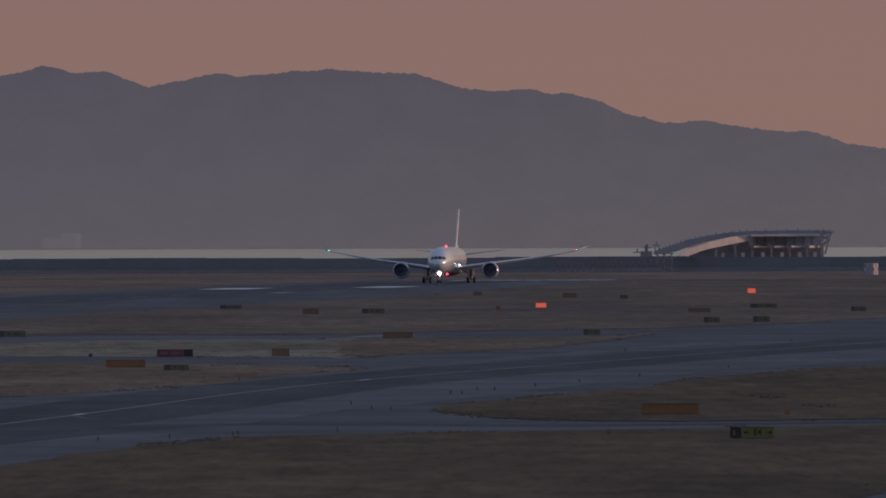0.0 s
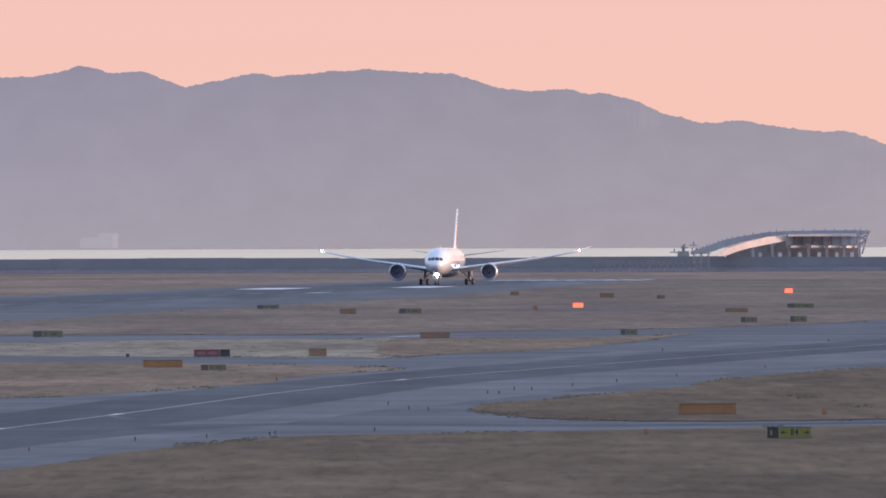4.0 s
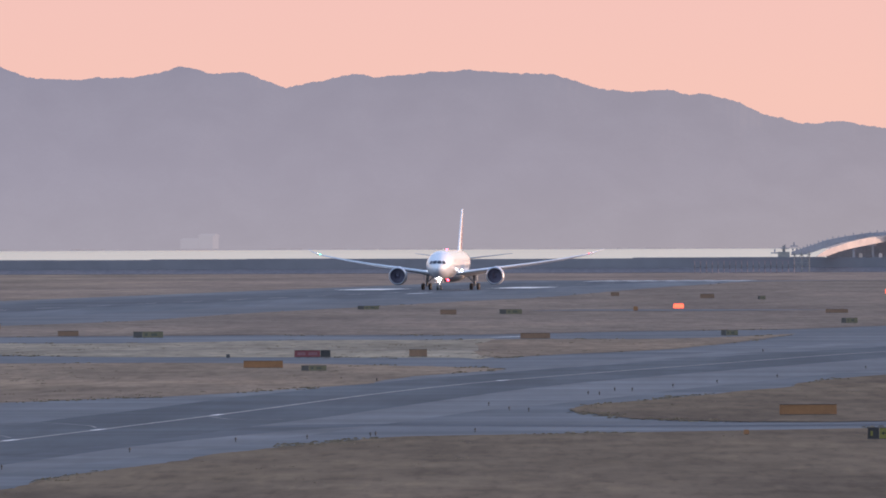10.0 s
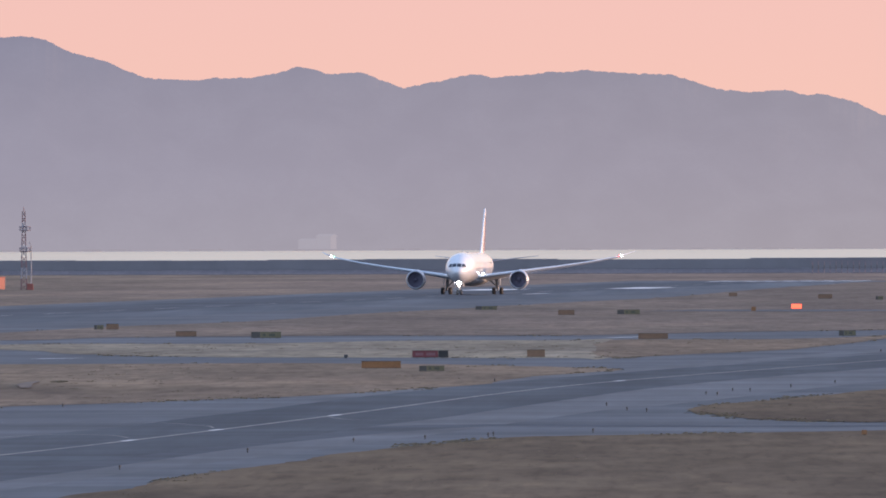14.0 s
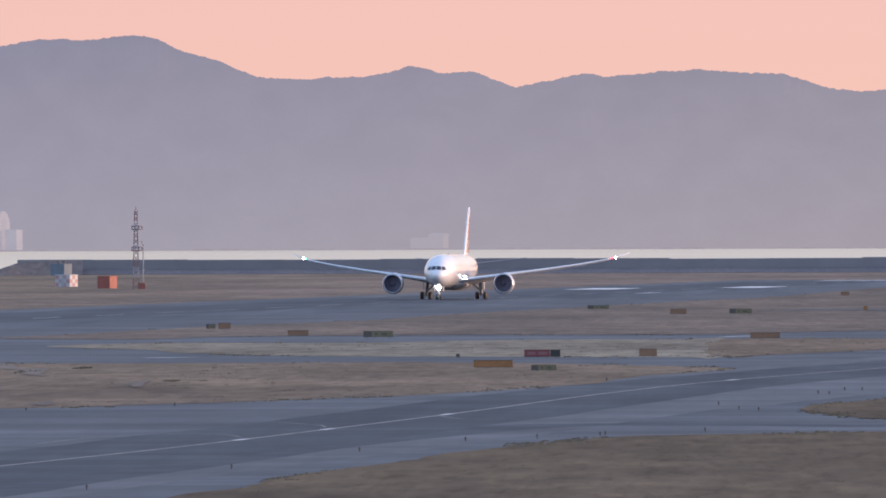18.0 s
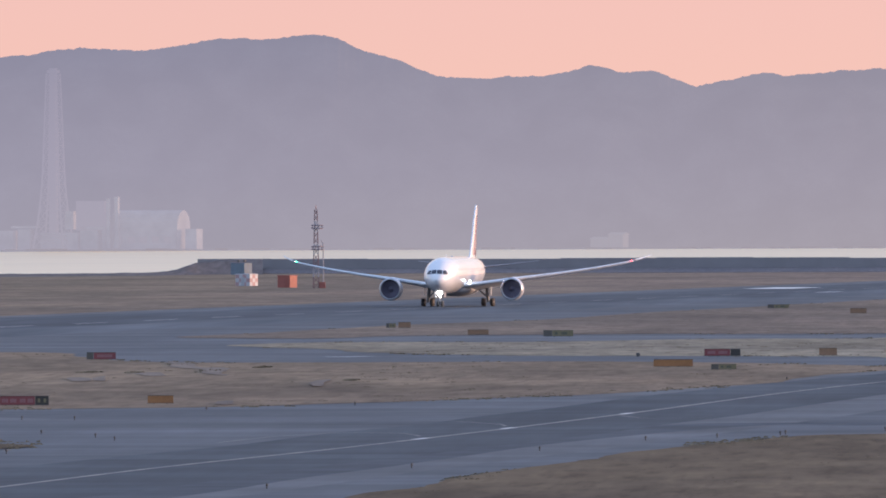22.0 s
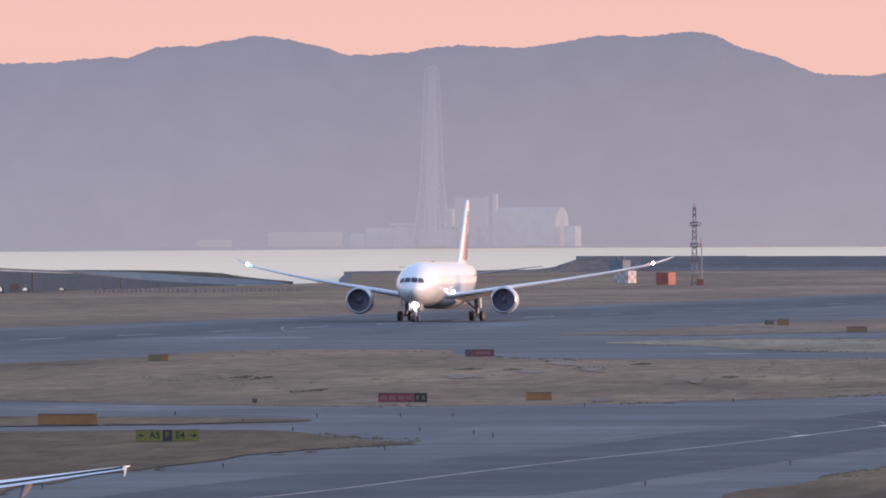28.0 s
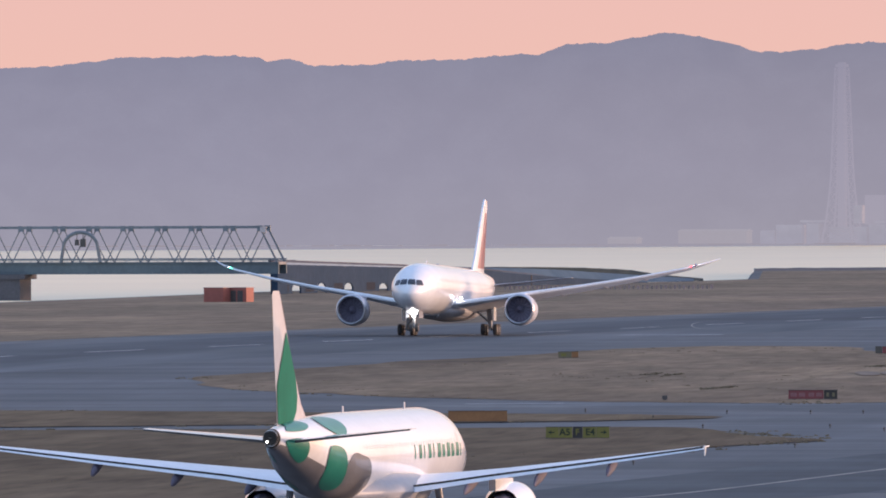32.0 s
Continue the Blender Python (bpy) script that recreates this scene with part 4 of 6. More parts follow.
def truss_bridge():
    """Through-truss on a plate girder; built along x, end post at x = 0, running to -x."""
    m = Matrix.Translation(polar(-94.92, 2877, 0.58)) @ pose(0, 0, 0, 0, 0, -9.8) @ Matrix.Scale(0.957, 4)
    ob = thing("truss_bridge", "blue-grey painted steel truss bridge over the water", "bridge", m)
    top, panel, n, wide = 12.2, 6.75, 15, 5.6
    L = panel * n
    part("plate_girder", Shape().box((-L - 30, -0.3, 3.35), (0.3, 0.3, 5.45)).box((-L - 30, -0.55, 5.3), (0.3, 0.5, 5.5)).box((-L - 30, -0.5, 3.3), (0.3, 0.5, 3.42)), M_GIRDER, ob)
    part("plate_girder", Shape().box((-L - 30, wide - 0.3, 3.35), (0.3, wide + 0.3, 5.45)), M_GIRDER, ob)
    part("deck", Shape().box((-L - 30, 0.35, 5.1), (0.3, wide - 0.35, 5.6)), M_CONC, ob)
    for y in (0, wide):
        part("bottom_chord", Shape().box((-L, y - 0.20, 6.0), (0.3, y + 0.20, 6.3)), M_STEEL, ob)
        part("top_chord", Shape().box((-L + panel / 2, y - 0.24, top - 0.25), (-panel * 0.42, y + 0.24, top + 0.25)), M_STEEL, ob)
        for i in range(n):
            a, b, c = -i * panel, -(i + 0.5) * panel, -(i + 1) * panel
            r = 0.24 if i == 0 else 0.13
            part("diagonal", Shape().rod((a, y, 5.5), (b, y, top), r, n=4), M_STEEL, ob)
            part("diagonal", Shape().rod((c, y, 5.5), (b, y, top), 0.13, n=4), M_STEEL, ob)
            part("gusset_plate", Shape().box((b - 0.55, y - 0.26, top - 0.75), (b + 0.55, y + 0.26, top + 0.3), chamfer=0.05), M_STEEL, ob)
    for i in range(n):
        b = -(i + 0.5) * panel
        part("cross_beam", Shape().rod((b, 0, top), (b, wide, top), 0.14, n=4), M_STEEL, ob)
    for y in (-0.45, wide + 0.45):
        rail = Shape().box((-L - 25, y - 0.03, 5.82), (2, y + 0.03, 5.92))
        for i in range(60):
            rail.box((-L - 25 + i * 2.1, y - 0.03, 5.5), (-L - 24.93 + i * 2.1, y + 0.03, 5.85))
        part("railing", rail, M_STEEL, ob)
    part("end_sign", Shape().box((-3.3, -0.5, 11.2), (-2.1, -0.25, 12.35), chamfer=0.04), M_CREAM, ob, "pale box lamp on the end post")
    part("pier", Shape().box((-57, -1.2, -5), (-50.6, wide + 1, 3.3)).box((-58, -1.6, 2.4), (-49.6, wide + 1.4, 3.3)), M_PIER, ob)
    part("abutment", Shape().box((-0.9, -0.7, -3), (0.25, wide + 0.8, 3.3)), M_RAMP, ob, "dark concrete abutment")
    # the arched portal over the deck, with hung signal boxes
    cx, n2 = -38.6, 14
    sh = Shape()
    pts = [(cx + 3.9, 5.6)] + [(cx + 3.4 * math.cos(math.pi * i / n2), 8.3 + 3.0 * math.sin(math.pi * i / n2)) for i in range(n2 + 1)] + [(cx - 3.9, 5.6)]
    for (xa, za), (xb, zb) in zip(pts, pts[1:]):
        sh.rod((xa, -0.9, za), (xb, -0.9, zb), 0.36, n=6)
    part("portal_arch", sh, M_STEEL, ob)
    for dx, w, h in ((0.5, 0.55, 1.1), (-0.7, 0.4, 0.8)):
        part("signal_box", Shape().box((cx + dx - w, -1.2, 9.6 - h), (cx + dx + w, -0.7, 9.6 + h * 0.4), chamfer=0.05).rod((cx + dx, -0.95, 9.9), (cx + dx, -0.95, 11.2), 0.08), M_DARK, ob)
    return ob


truss_bridge()


def approach_viaduct():
    """The elevated road far behind the sea wall, rising in an arch from the left."""
    m = Matrix.Translation(polar(13.7, 4300, 0))
    ob = thing("viaduct", "grey elevated road rising on thick concrete piers", "viaduct", m)
    s = 4300 / 28000
    prof = [(-10, 443, 449), (9, 437, 448), (28, 431, 444), (50, 423, 436), (80, 417, 427), (125, 410, 418), (163, 408, 414), (220, 407, 413), (276, 407, 413), (308, 408, 413)]

    def z_at(row):
        return EYE + (391 - row) / 28000 * 4300

    for (xa, ra, la), (xb, rb, lb) in zip(prof, prof[1:]):
        xs, xe = xa * s, xb * s
        vs = [(xs, 0, z_at(la)), (xe, 0, z_at(lb)), (xe, 0, z_at(rb)), (xs, 0, z_at(ra))]
        vs += [(x, 6, z) for x, y, z in vs]
        part("deck", Shape().add(vs, [(0, 1, 2, 3), (4, 5, 6, 7), (3, 2, 6, 7), (0, 1, 5, 4), (0, 3, 7, 4), (1, 2, 6, 5)]), M_HAZEGREY, ob)
        for k in range(3):
            x = xs + (xe - xs) * (k + 0.3) / 3
            z = z_at(ra) + (z_at(rb) - z_at(ra)) * (k + 0.3) / 3
            part("rail_post", Shape().rod((x, 0.2, z - 0.05), (x, 0.2, z + 0.42 + 0.22 * (k == 1)), 0.17, 0.12, n=5), M_HAZEGREY, ob)
    # cream walls and beams: part of their sunlit paleness is put into the colour
    ramp_prof = [(31, 449, 451), (50, 438, 450), (69, 432, 443), (88, 426, 438), (125, 418, 431), (158, 415.5, 425)]
    for (xa, ta, ba), (xb, tb, bb) in zip(ramp_prof, ramp_prof[1:]):
        ya, yb = -54 + xa * 0.30, -54 + xb * 0.30
        vs = [(xa * s, ya, z_at(ba)), (xb * s, yb, z_at(bb)), (xb * s, yb, z_at(tb)), (xa * s, ya, z_at(ta))]
        vs += [(x, y + 5, z) for x, y, z in vs]
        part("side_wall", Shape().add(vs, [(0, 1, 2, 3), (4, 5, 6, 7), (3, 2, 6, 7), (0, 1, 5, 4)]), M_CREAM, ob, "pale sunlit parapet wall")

    def edge_beam(x0, x1, r_top, r_low, label):
        za, zb = z_at(r_low), z_at(r_top)
        base = [(x0 * s, -11.5), (x1 * s, -1.0), (x1 * s, 5.0), (x0 * s, 5.0)]
        vs = [(x, y, za) for x, y in base] + [(x, y, zb) for x, y in base]
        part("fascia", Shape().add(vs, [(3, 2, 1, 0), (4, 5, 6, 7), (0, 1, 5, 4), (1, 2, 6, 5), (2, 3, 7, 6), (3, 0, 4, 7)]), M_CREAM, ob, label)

    edge_beam(160, 280, 414, 417.5, "pale sunlit edge beam")
    for x0, x1 in ((165, 193), (201, 227), (231, 257), (263, 284)):
        edge_beam(x0, x1, 434, 438, "pale lower edge beam")
    part("slab", Shape().box((158 * s, -0.4, z_at(433)), (288 * s, 5, z_at(417.6))), M_BAY, ob)
    for x in (172, 186, 205, 222, 238, 254, 270):
        part("stiffener", Shape().box(((x - 1.5) * s, -1.0, z_at(433)), ((x + 1.5) * s, -0.42, z_at(418))), M_HAZEGREY, ob)
    # an added wall closes the bays behind the piers, their shade in its dark colour
    bays = [(52, 448), (75, 440), (105, 434), (140, 428), (160, 424), (290, 424)]
    for (xa, ra), (xb, rb) in zip(bays, bays[1:]):
        vs = [(xa * s, 8, -1), (xb * s, 8, -1), (xb * s, 8, z_at(rb)), (xa * s, 8, z_at(ra))]
        vs += [(x, 9, z) for x, y, z in vs]
        part("back_wall", Shape().add(vs, [(0, 1, 2, 3), (7, 6, 5, 4), (3, 2, 6, 7)]), M_BAYSHADE, ob, "added wall behind the piers, shade of the bays in its colour")
    for x, r in ((99, 434), (133, 430), (163, 434), (197, 434), (229, 434), (260, 434), (287, 430)):
        part("pier", Shape().box(((x - 3) * s, -6, -1), ((x + 3) * s, -3, z_at(r)), chamfer=0.2).box(((x - 6) * s, -6, z_at(r + 3)), ((x + 6) * s, -3, z_at(r))), M_HAZEGREY, ob)
    # low cream blocks stand for glints at the foot of the bays
    for x in (110, 145, 180, 214, 245, 272):
        part("glint_block", Shape().box(((x - 3) * s, -18, -1), ((x + 3) * s, -16, z_at(446.0))), M_CREAM, ob, "pale low block painted as a glint")
    # braced end frame
    frame_bars = Shape()
    for x0, r0, x1, r1 in ((284, 408, 284, 449), (305, 409, 292, 449), (284, 416, 305, 409), (284, 424, 300, 416), (284, 434, 298, 425), (284, 416, 300, 424)):
        frame_bars.rod((x0 * s, -1, z_at(r0)), (x1 * s, -1, z_at(r1)), 0.3, n=5)
    part("end_frame", frame_bars, M_HAZEGREY, ob, "braced steel end frame")
    part("tower", Shape().box((-36 * s, -1, -1), (-12 * s, 3, z_at(443)), chamfer=0.3).rod((-24 * s, 0, z_at(443)), (-24 * s, 0, z_at(432)), 0.4), M_CONC, ob)
    for x, r in ((-40, 444), (-22, 436), (-6, 432)):
        part("platform", Shape().box(((x - 7) * s, -0.5, z_at(r + 2)), ((x + 7) * s, 2, z_at(r))).rod((x * s, 0, z_at(r)), (x * s, 0, z_at(r - 6)), 0.18), M_HAZEGREY, ob)
    return ob


approach_viaduct()


# ---- far shore ----
def crest(points):
    """Ridge heights along the bearing, softened."""
    return lambda b: float(np.interp(b, [p[0] for p in points], [p[1] for p in points]))


RIDGE_A = [(-160, 55), (-140, 58), (-120, 60), (-109, 61.6), (-106.5, 63.2), (-104.7, 64.4), (-101.5, 64.3), (-97.9, 65.0), (-96, 64), (-95.5, 62.9), (-94.3, 63.8), (-92.5, 61.7), (-89, 61.7), (-87.2, 63.3), (-83.6, 63.2), (-80.8, 64.7), (-78.3, 64.9)]
RIDGE_B = [(-76.5, 68.2), (-74.3, 68.3), (-72.9, 69.4), (-70.4, 71.6), (-68.2, 70.3), (-65.8, 67.6), (-64.3, 65.2), (-61.1, 66.1), (-59, 67.8), (-57.5, 68.3), (-55.7, 67.9), (-53.3, 67.6), (-51.3, 69), (-48.8, 71.2), (-45.9, 70.9), (-42.7, 72.5), (-41.3, 71.3), (-39.9, 67.8), (-37.4, 64.3), (-34.9, 59.2), (-32.4, 58.5)]
RIDGE_C = [(-28.1, 59.4), (-27, 60.1), (-25.4, 62.5), (-24.1, 61.6), (-23.4, 60.2), (-21.3, 60.9), (-19.9, 58.1), (-18.6, 55.7), (-16.6, 57.8), (-14.2, 60.1), (-13.1, 59.2), (-10.6, 59.8), (-9.5, 60.6), (-7, 61.1), (-3.8, 60.1), (-1.7, 59.7), (1.2, 55.3), (3.3, 54.2), (5.5, 54.9), (6.5, 53.3), (7.6, 53.8)]
RIDGE_D = [(10.1, 50.8), (11.5, 47.3), (14, 44.1), (16.5, 45), (18, 43.4), (21.5, 41.4), (23.7, 41.2), (25.5, 37.5), (27.6, 36.3), (30, 34.5), (34, 27), (40, 15), (60, 10), (90, 8)]
ridge = crest(RIDGE_A + RIDGE_B + RIDGE_C + RIDGE_D)
REACH = 4960.0


def mountains():
    rows = []
    cols = [-160 + 0.1 * i for i in range(2501)]
    near = [min(36.0, max(0.0, -58 - b) * 1.1) for b in cols]
    rows.append([polar(b, 4780 - d, 4.8 - 0.0125 * d) for b, d in zip(cols, near)])
    rows.append([polar(b, 4797 - d, 5.9 - 0.0125 * d) for b, d in zip(cols, near)])
    for j in range(19):
        t = j / 18
        row = []
        for b in cols:
            top = EYE + (ridge(b) - EYE) * REACH / 4925 + 0.55 * noise.noise((b * 0.9, 0, 1)) + 0.35 * noise.noise((b * 3.1, 0, 5)) + 0.18 * noise.noise((b * 7, 0, 8)) + 0.15 * noise.noise((b * 19, 0, 11))
            spur = noise.noise((b * 0.22, t * 2.0, 2)) * 9 * math.sin(math.pi * t) + noise.noise((b * 0.7, t * 5, 4)) * 3 * math.sin(math.pi * t)
            z = 6.0 + (top - 6.0) * (t ** 0.9)
            row.append(polar(b, REACH - 62 * (1 - t) + spur, z))
        rows.append(row)
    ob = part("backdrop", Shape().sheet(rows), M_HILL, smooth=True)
    return tagged(ob, "hazy blue-violet mountain range across the bay", "mountains", kind="structure")


mountains()


def far_coast():
    rng = random.Random(5)
    sh = Shape()
    for i in range(420):
        b = rng.uniform(-135, 60)
        w, h = rng.uniform(0.6, 3.2), rng.uniform(0.25, 0.9)
        p = polar(b, 4792 + rng.uniform(-2, 4), 5.0)
        sh.box((p.x - w, p.y, 4.6), (p.x + w, p.y + 1, 5.2 + h), chamfer=min(0.25, w * 0.3))
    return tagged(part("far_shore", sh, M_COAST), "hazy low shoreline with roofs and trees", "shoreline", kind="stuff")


far_coast()
FAR = 4793.0


def far_block(parent, name, b0, b1, z0, z1, depth=4.0, gable=0.0, material=None):
    """A block on the far shore between two bearings."""
    p, q = polar(b0, FAR), polar(b1, FAR)
    u = (q - p).normalized()
    v = Vector((-u.y, u.x, 0)) * depth * 0.75 + u * depth * 0.6
    base = [p, q, q + v, p + v]
    vs = [x + Vector((0, 0, z0)) for x in base] + [x + Vector((0, 0, z1)) for x in base]
    fs = [(3, 2, 1, 0), (0, 1, 5, 4), (1, 2, 6, 5), (2, 3, 7, 6), (3, 0, 4, 7)]
    if gable:
        vs += [p + v / 2 + Vector((0, 0, z1 + gable)), q + v / 2 + Vector((0, 0, z1 + gable))]
        fs += [(4, 5, 9, 8), (6, 7, 8, 9), (5, 6, 9), (7, 4, 8)]
    else:
        fs += [(4, 5, 6, 7)]
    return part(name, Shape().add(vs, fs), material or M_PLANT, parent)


def barrel(parent, b0, b1, z0, z1, top, depth=6.0):
    """A hall with a curved roof whose end wall looks to the side."""
    p, q = polar(b0, FAR), polar(b1, FAR)
    u = (q - p).normalized()
    v = Vector((-u.y, u.x, 0)) * depth * 0.75 + u * depth * 0.65
    n = 10
    prof = [(0.0, z0)] + [(0.5 - 0.5 * math.cos(math.pi * k / n), z1 + (top - z1) * math.sin(math.pi * k / n)) for k in range(n + 1)] + [(1.0, z0)]
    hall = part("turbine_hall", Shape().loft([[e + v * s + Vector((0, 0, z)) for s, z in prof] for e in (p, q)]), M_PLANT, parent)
    for k in range(5):
        a = p + (q - p) * (0.08 + 0.18 * k) - v * 0.01
        b = a + (q - p) * 0.1
        part("louvre", Shape().add([a + Vector((0, 0, z0 + 2)), b + Vector((0, 0, z0 + 2)), b + Vector((0, 0, z1 - 3)), a + Vector((0, 0, z1 - 3))], [(0, 1, 2, 3)]), M_STACK, hall)


def z_far(row):
    return EYE + (394 - row) / 28000 * FAR


def power_plant():
    ob = thing("power_plant", "pale hazy power station with one tall stack on the far shore", "power station")
    c = -59.2
    base, top = z_far(436), z_far(117)
    p = polar(c, FAR + 2)
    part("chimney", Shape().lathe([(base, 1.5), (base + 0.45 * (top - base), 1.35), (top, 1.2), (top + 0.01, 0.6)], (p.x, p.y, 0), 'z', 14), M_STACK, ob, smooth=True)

    def spread(t):
        """Half the width of the lattice that braces the stack, flaring towards its foot."""
        return 2.0 + 2.1 * (1 - t) + 2.0 * max(0.0, 0.45 - t) ** 2 / 0.2

    def corner(k, t):
        a = radians(28) + k * math.pi / 2
        return p + Vector((math.cos(a), math.sin(a), 0)) * spread(t) * 1.13 + Vector((0, 0, base + (top - base) * t))

    levels = [i / 14 for i in range(14)] + [0.97]
    for k in range(4):
        leg = Shape()
        for ta, tb in zip(levels, levels[1:]):
            leg.rod(corner(k, ta), corner(k, tb), 0.34 - 0.16 * ta, 0.34 - 0.16 * tb, n=6, caps=False)
        part("lattice_leg", leg, M_STACK, ob)
    for ta, tb in zip(levels, levels[1:]):
        ring = Shape()
        for k in range(4):
            ring.rod(corner(k, ta), corner((k + 1) % 4, ta), 0.14, n=4)
            ring.rod(corner(k, ta), corner((k + 1) % 4, tb), 0.11, n=4)
            ring.rod(corner((k + 1) % 4, ta), corner(k, tb), 0.11, n=4)
        part("lattice_ring", ring, M_STACK, ob)
    part("chimney_cap", Shape().lathe([(top - 1.5, 1.2), (top - 1.4, 2.0), (top - 0.6, 2.0), (top - 0.5, 1.1)], (p.x, p.y, 0), 'z', 12, True), M_STACK, ob)

    def bl(name, x0, x1, r0, r1=438, lit=0.0, g=0, material=None):
        """A block between two columns and rows; lit: how far its sunlit end wall shows."""
        return far_block(ob, name, (x0 - 1639 - 784) / 28, (x1 - lit - 1639 - 784) / 28, z_far(r1), z_far(r0), max(1.5, lit * 0.285), g, material)

    bl("workshop", 648, 701, 404, 438, 8)
    bl("workshop", 702, 731, 402, 438, 8)
    bl("store", 620, 648, 414, 438, 3)
    bl("pump_house", 785, 805, 370, 402, 9)
    bl("boiler_house", 805, 862, 352, 404, 7, 0, M_STACK)
    bl("filter_house", 742, 812, 408, 438, 4)
    bl("filter_house", 812, 850, 404, 438, 8)
    bl("filter_house", 851, 881, 402, 438, 7)
    bl("stair_tower", 893, 909, 391, 430, 11)
    barrel(ob, (866 - 2423) / 28, (984 - 2423) / 28, z_far(438), z_far(398), z_far(369))
    bl("annexe", 905, 990, 404, 438, 6)
    bl("annexe", 998, 1029, 402, 438, 11)
    for x0, x1, r in ((690, 735, 396), (812, 880, 398), (905, 935, 398)):
        bl("pipe_bridge", x0, x1, r, r + 4)
    for x, r, w in ((877, 345, 0.9), (862, 348, 0.7)):
        q = polar((x - 1639 - 784) / 28, FAR - 1)
        part("small_chimney", Shape().rod((q.x, q.y, z_far(436)), (q.x, q.y, z_far(r)), w, w * 0.9, n=10), M_PLANT, ob)
    return ob


power_plant()
for x0, x1, r0, name, label in ((475, 595, 411, "storage_shed", "long white hazy storage shed on the far shore"),
                                (1715, 1745, 418, "harbour_building", "pale hazy building on the far shore"),
                                (1747, 1772, 410, "harbour_building", "pale hazy building with a mast on the far shore"),
                                (350, 400, 424, "harbour_building", "low pale hazy building on the far shore")):
    b0, b1 = (x0 - 1639 - 784) / 28, (x1 - 1639 - 784) / 28
    ob = thing(name, label, "building")
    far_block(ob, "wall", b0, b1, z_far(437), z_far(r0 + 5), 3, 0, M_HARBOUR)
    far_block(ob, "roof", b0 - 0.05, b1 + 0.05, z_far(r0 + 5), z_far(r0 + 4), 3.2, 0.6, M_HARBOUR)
# ---- airliners ----
flexing, flashing = [], []


class Body:
    """A fuselage: rings along y, given as distance from the nose, half width, half height, centre height."""

    def __init__(self, stations, y_nose, way):
        self.s, self.y0, self.way = stations, y_nose, way

    def at(self, s, deg, out=0.0):
        k = [np.interp(s, [q[0] for q in self.s], [q[i] for q in self.s]) for i in (1, 2, 3)]
        a = radians(deg)
        return Vector(((k[0] + out) * math.cos(a), self.y0 + self.way * s, k[2] + (k[1] + out) * math.sin(a)))

    def skin(self, cuts, n=32):
        return Shape().loft([[self.at(s, 360 * i / n) for i in range(n)] for s in cuts])

    def patch(self, s0, s1, a0, a1, out=0.02, n=4, m=4, skew=0.0):
        rows = [[self.at(s0 + (s1 - s0) * i / n + skew * j / m, a0 + (a1 - a0) * j / m, out) for j in range(m + 1)] for i in range(n + 1)]
        return Shape().sheet(rows)


def foil(le, chord, thick, way, vertical=False, drop=0.0):
    """One aerofoil ring at a leading edge point."""
    ring = []
    xs = (1.0, 0.7, 0.42, 0.2, 0.06, 0.0, 0.06, 0.2, 0.42, 0.7)
    for i, c in enumerate(xs):
        t = thick * 2.97 * (math.sqrt(c) * 0.5 - 0.22 * c - 0.28 * c * c) if 0 < c < 1 else 0.0
        side = 1 if i <= 5 else -0.75
        up = t * side * 0.5 * chord
        ring.append(le + (Vector((up, way * c * chord, 0)) if vertical else Vector((0, way * c * chord, up - drop * c * chord))))
    return ring


def half_thick(thick, u, chord):
    return thick * 2.97 * (math.sqrt(u) * 0.5 - 0.22 * u - 0.28 * u * u) * 0.5 * chord


def wing(sections, way, side=1, vertical=False, drop=(0.0, 0.0)):
    n = len(sections) - 1
    rings = [foil(Vector((x * side, y, z)), ch, th, way, vertical, drop[0] + (drop[1] - drop[0]) * i / n) for i, (x, y, z, ch, th) in enumerate(sections)]
    return Shape().loft(rings)


def wheel_parts(parent, x, y, r, w, z=None):
    z = r if z is None else z
    prof = [(-w * 0.5, r * 0.55), (-w * 0.5, r * 0.86), (-w * 0.36, r), (w * 0.36, r), (w * 0.5, r * 0.86), (w * 0.5, r * 0.55)]
    wh = part("wheel", Shape().lathe([(-w * 0.42, 0.02), (-w * 0.42, r * 0.56), (w * 0.42, r * 0.56), (w * 0.42, 0.02)], (0, 0, 0), 'x', 18), M_HUB, parent,
              at=Matrix.Translation((x, y, z)))
    part("tyre", Shape().lathe(prof, (0, 0, 0), 'x', 20), M_TYRE, wh, smooth=True)
    return wh


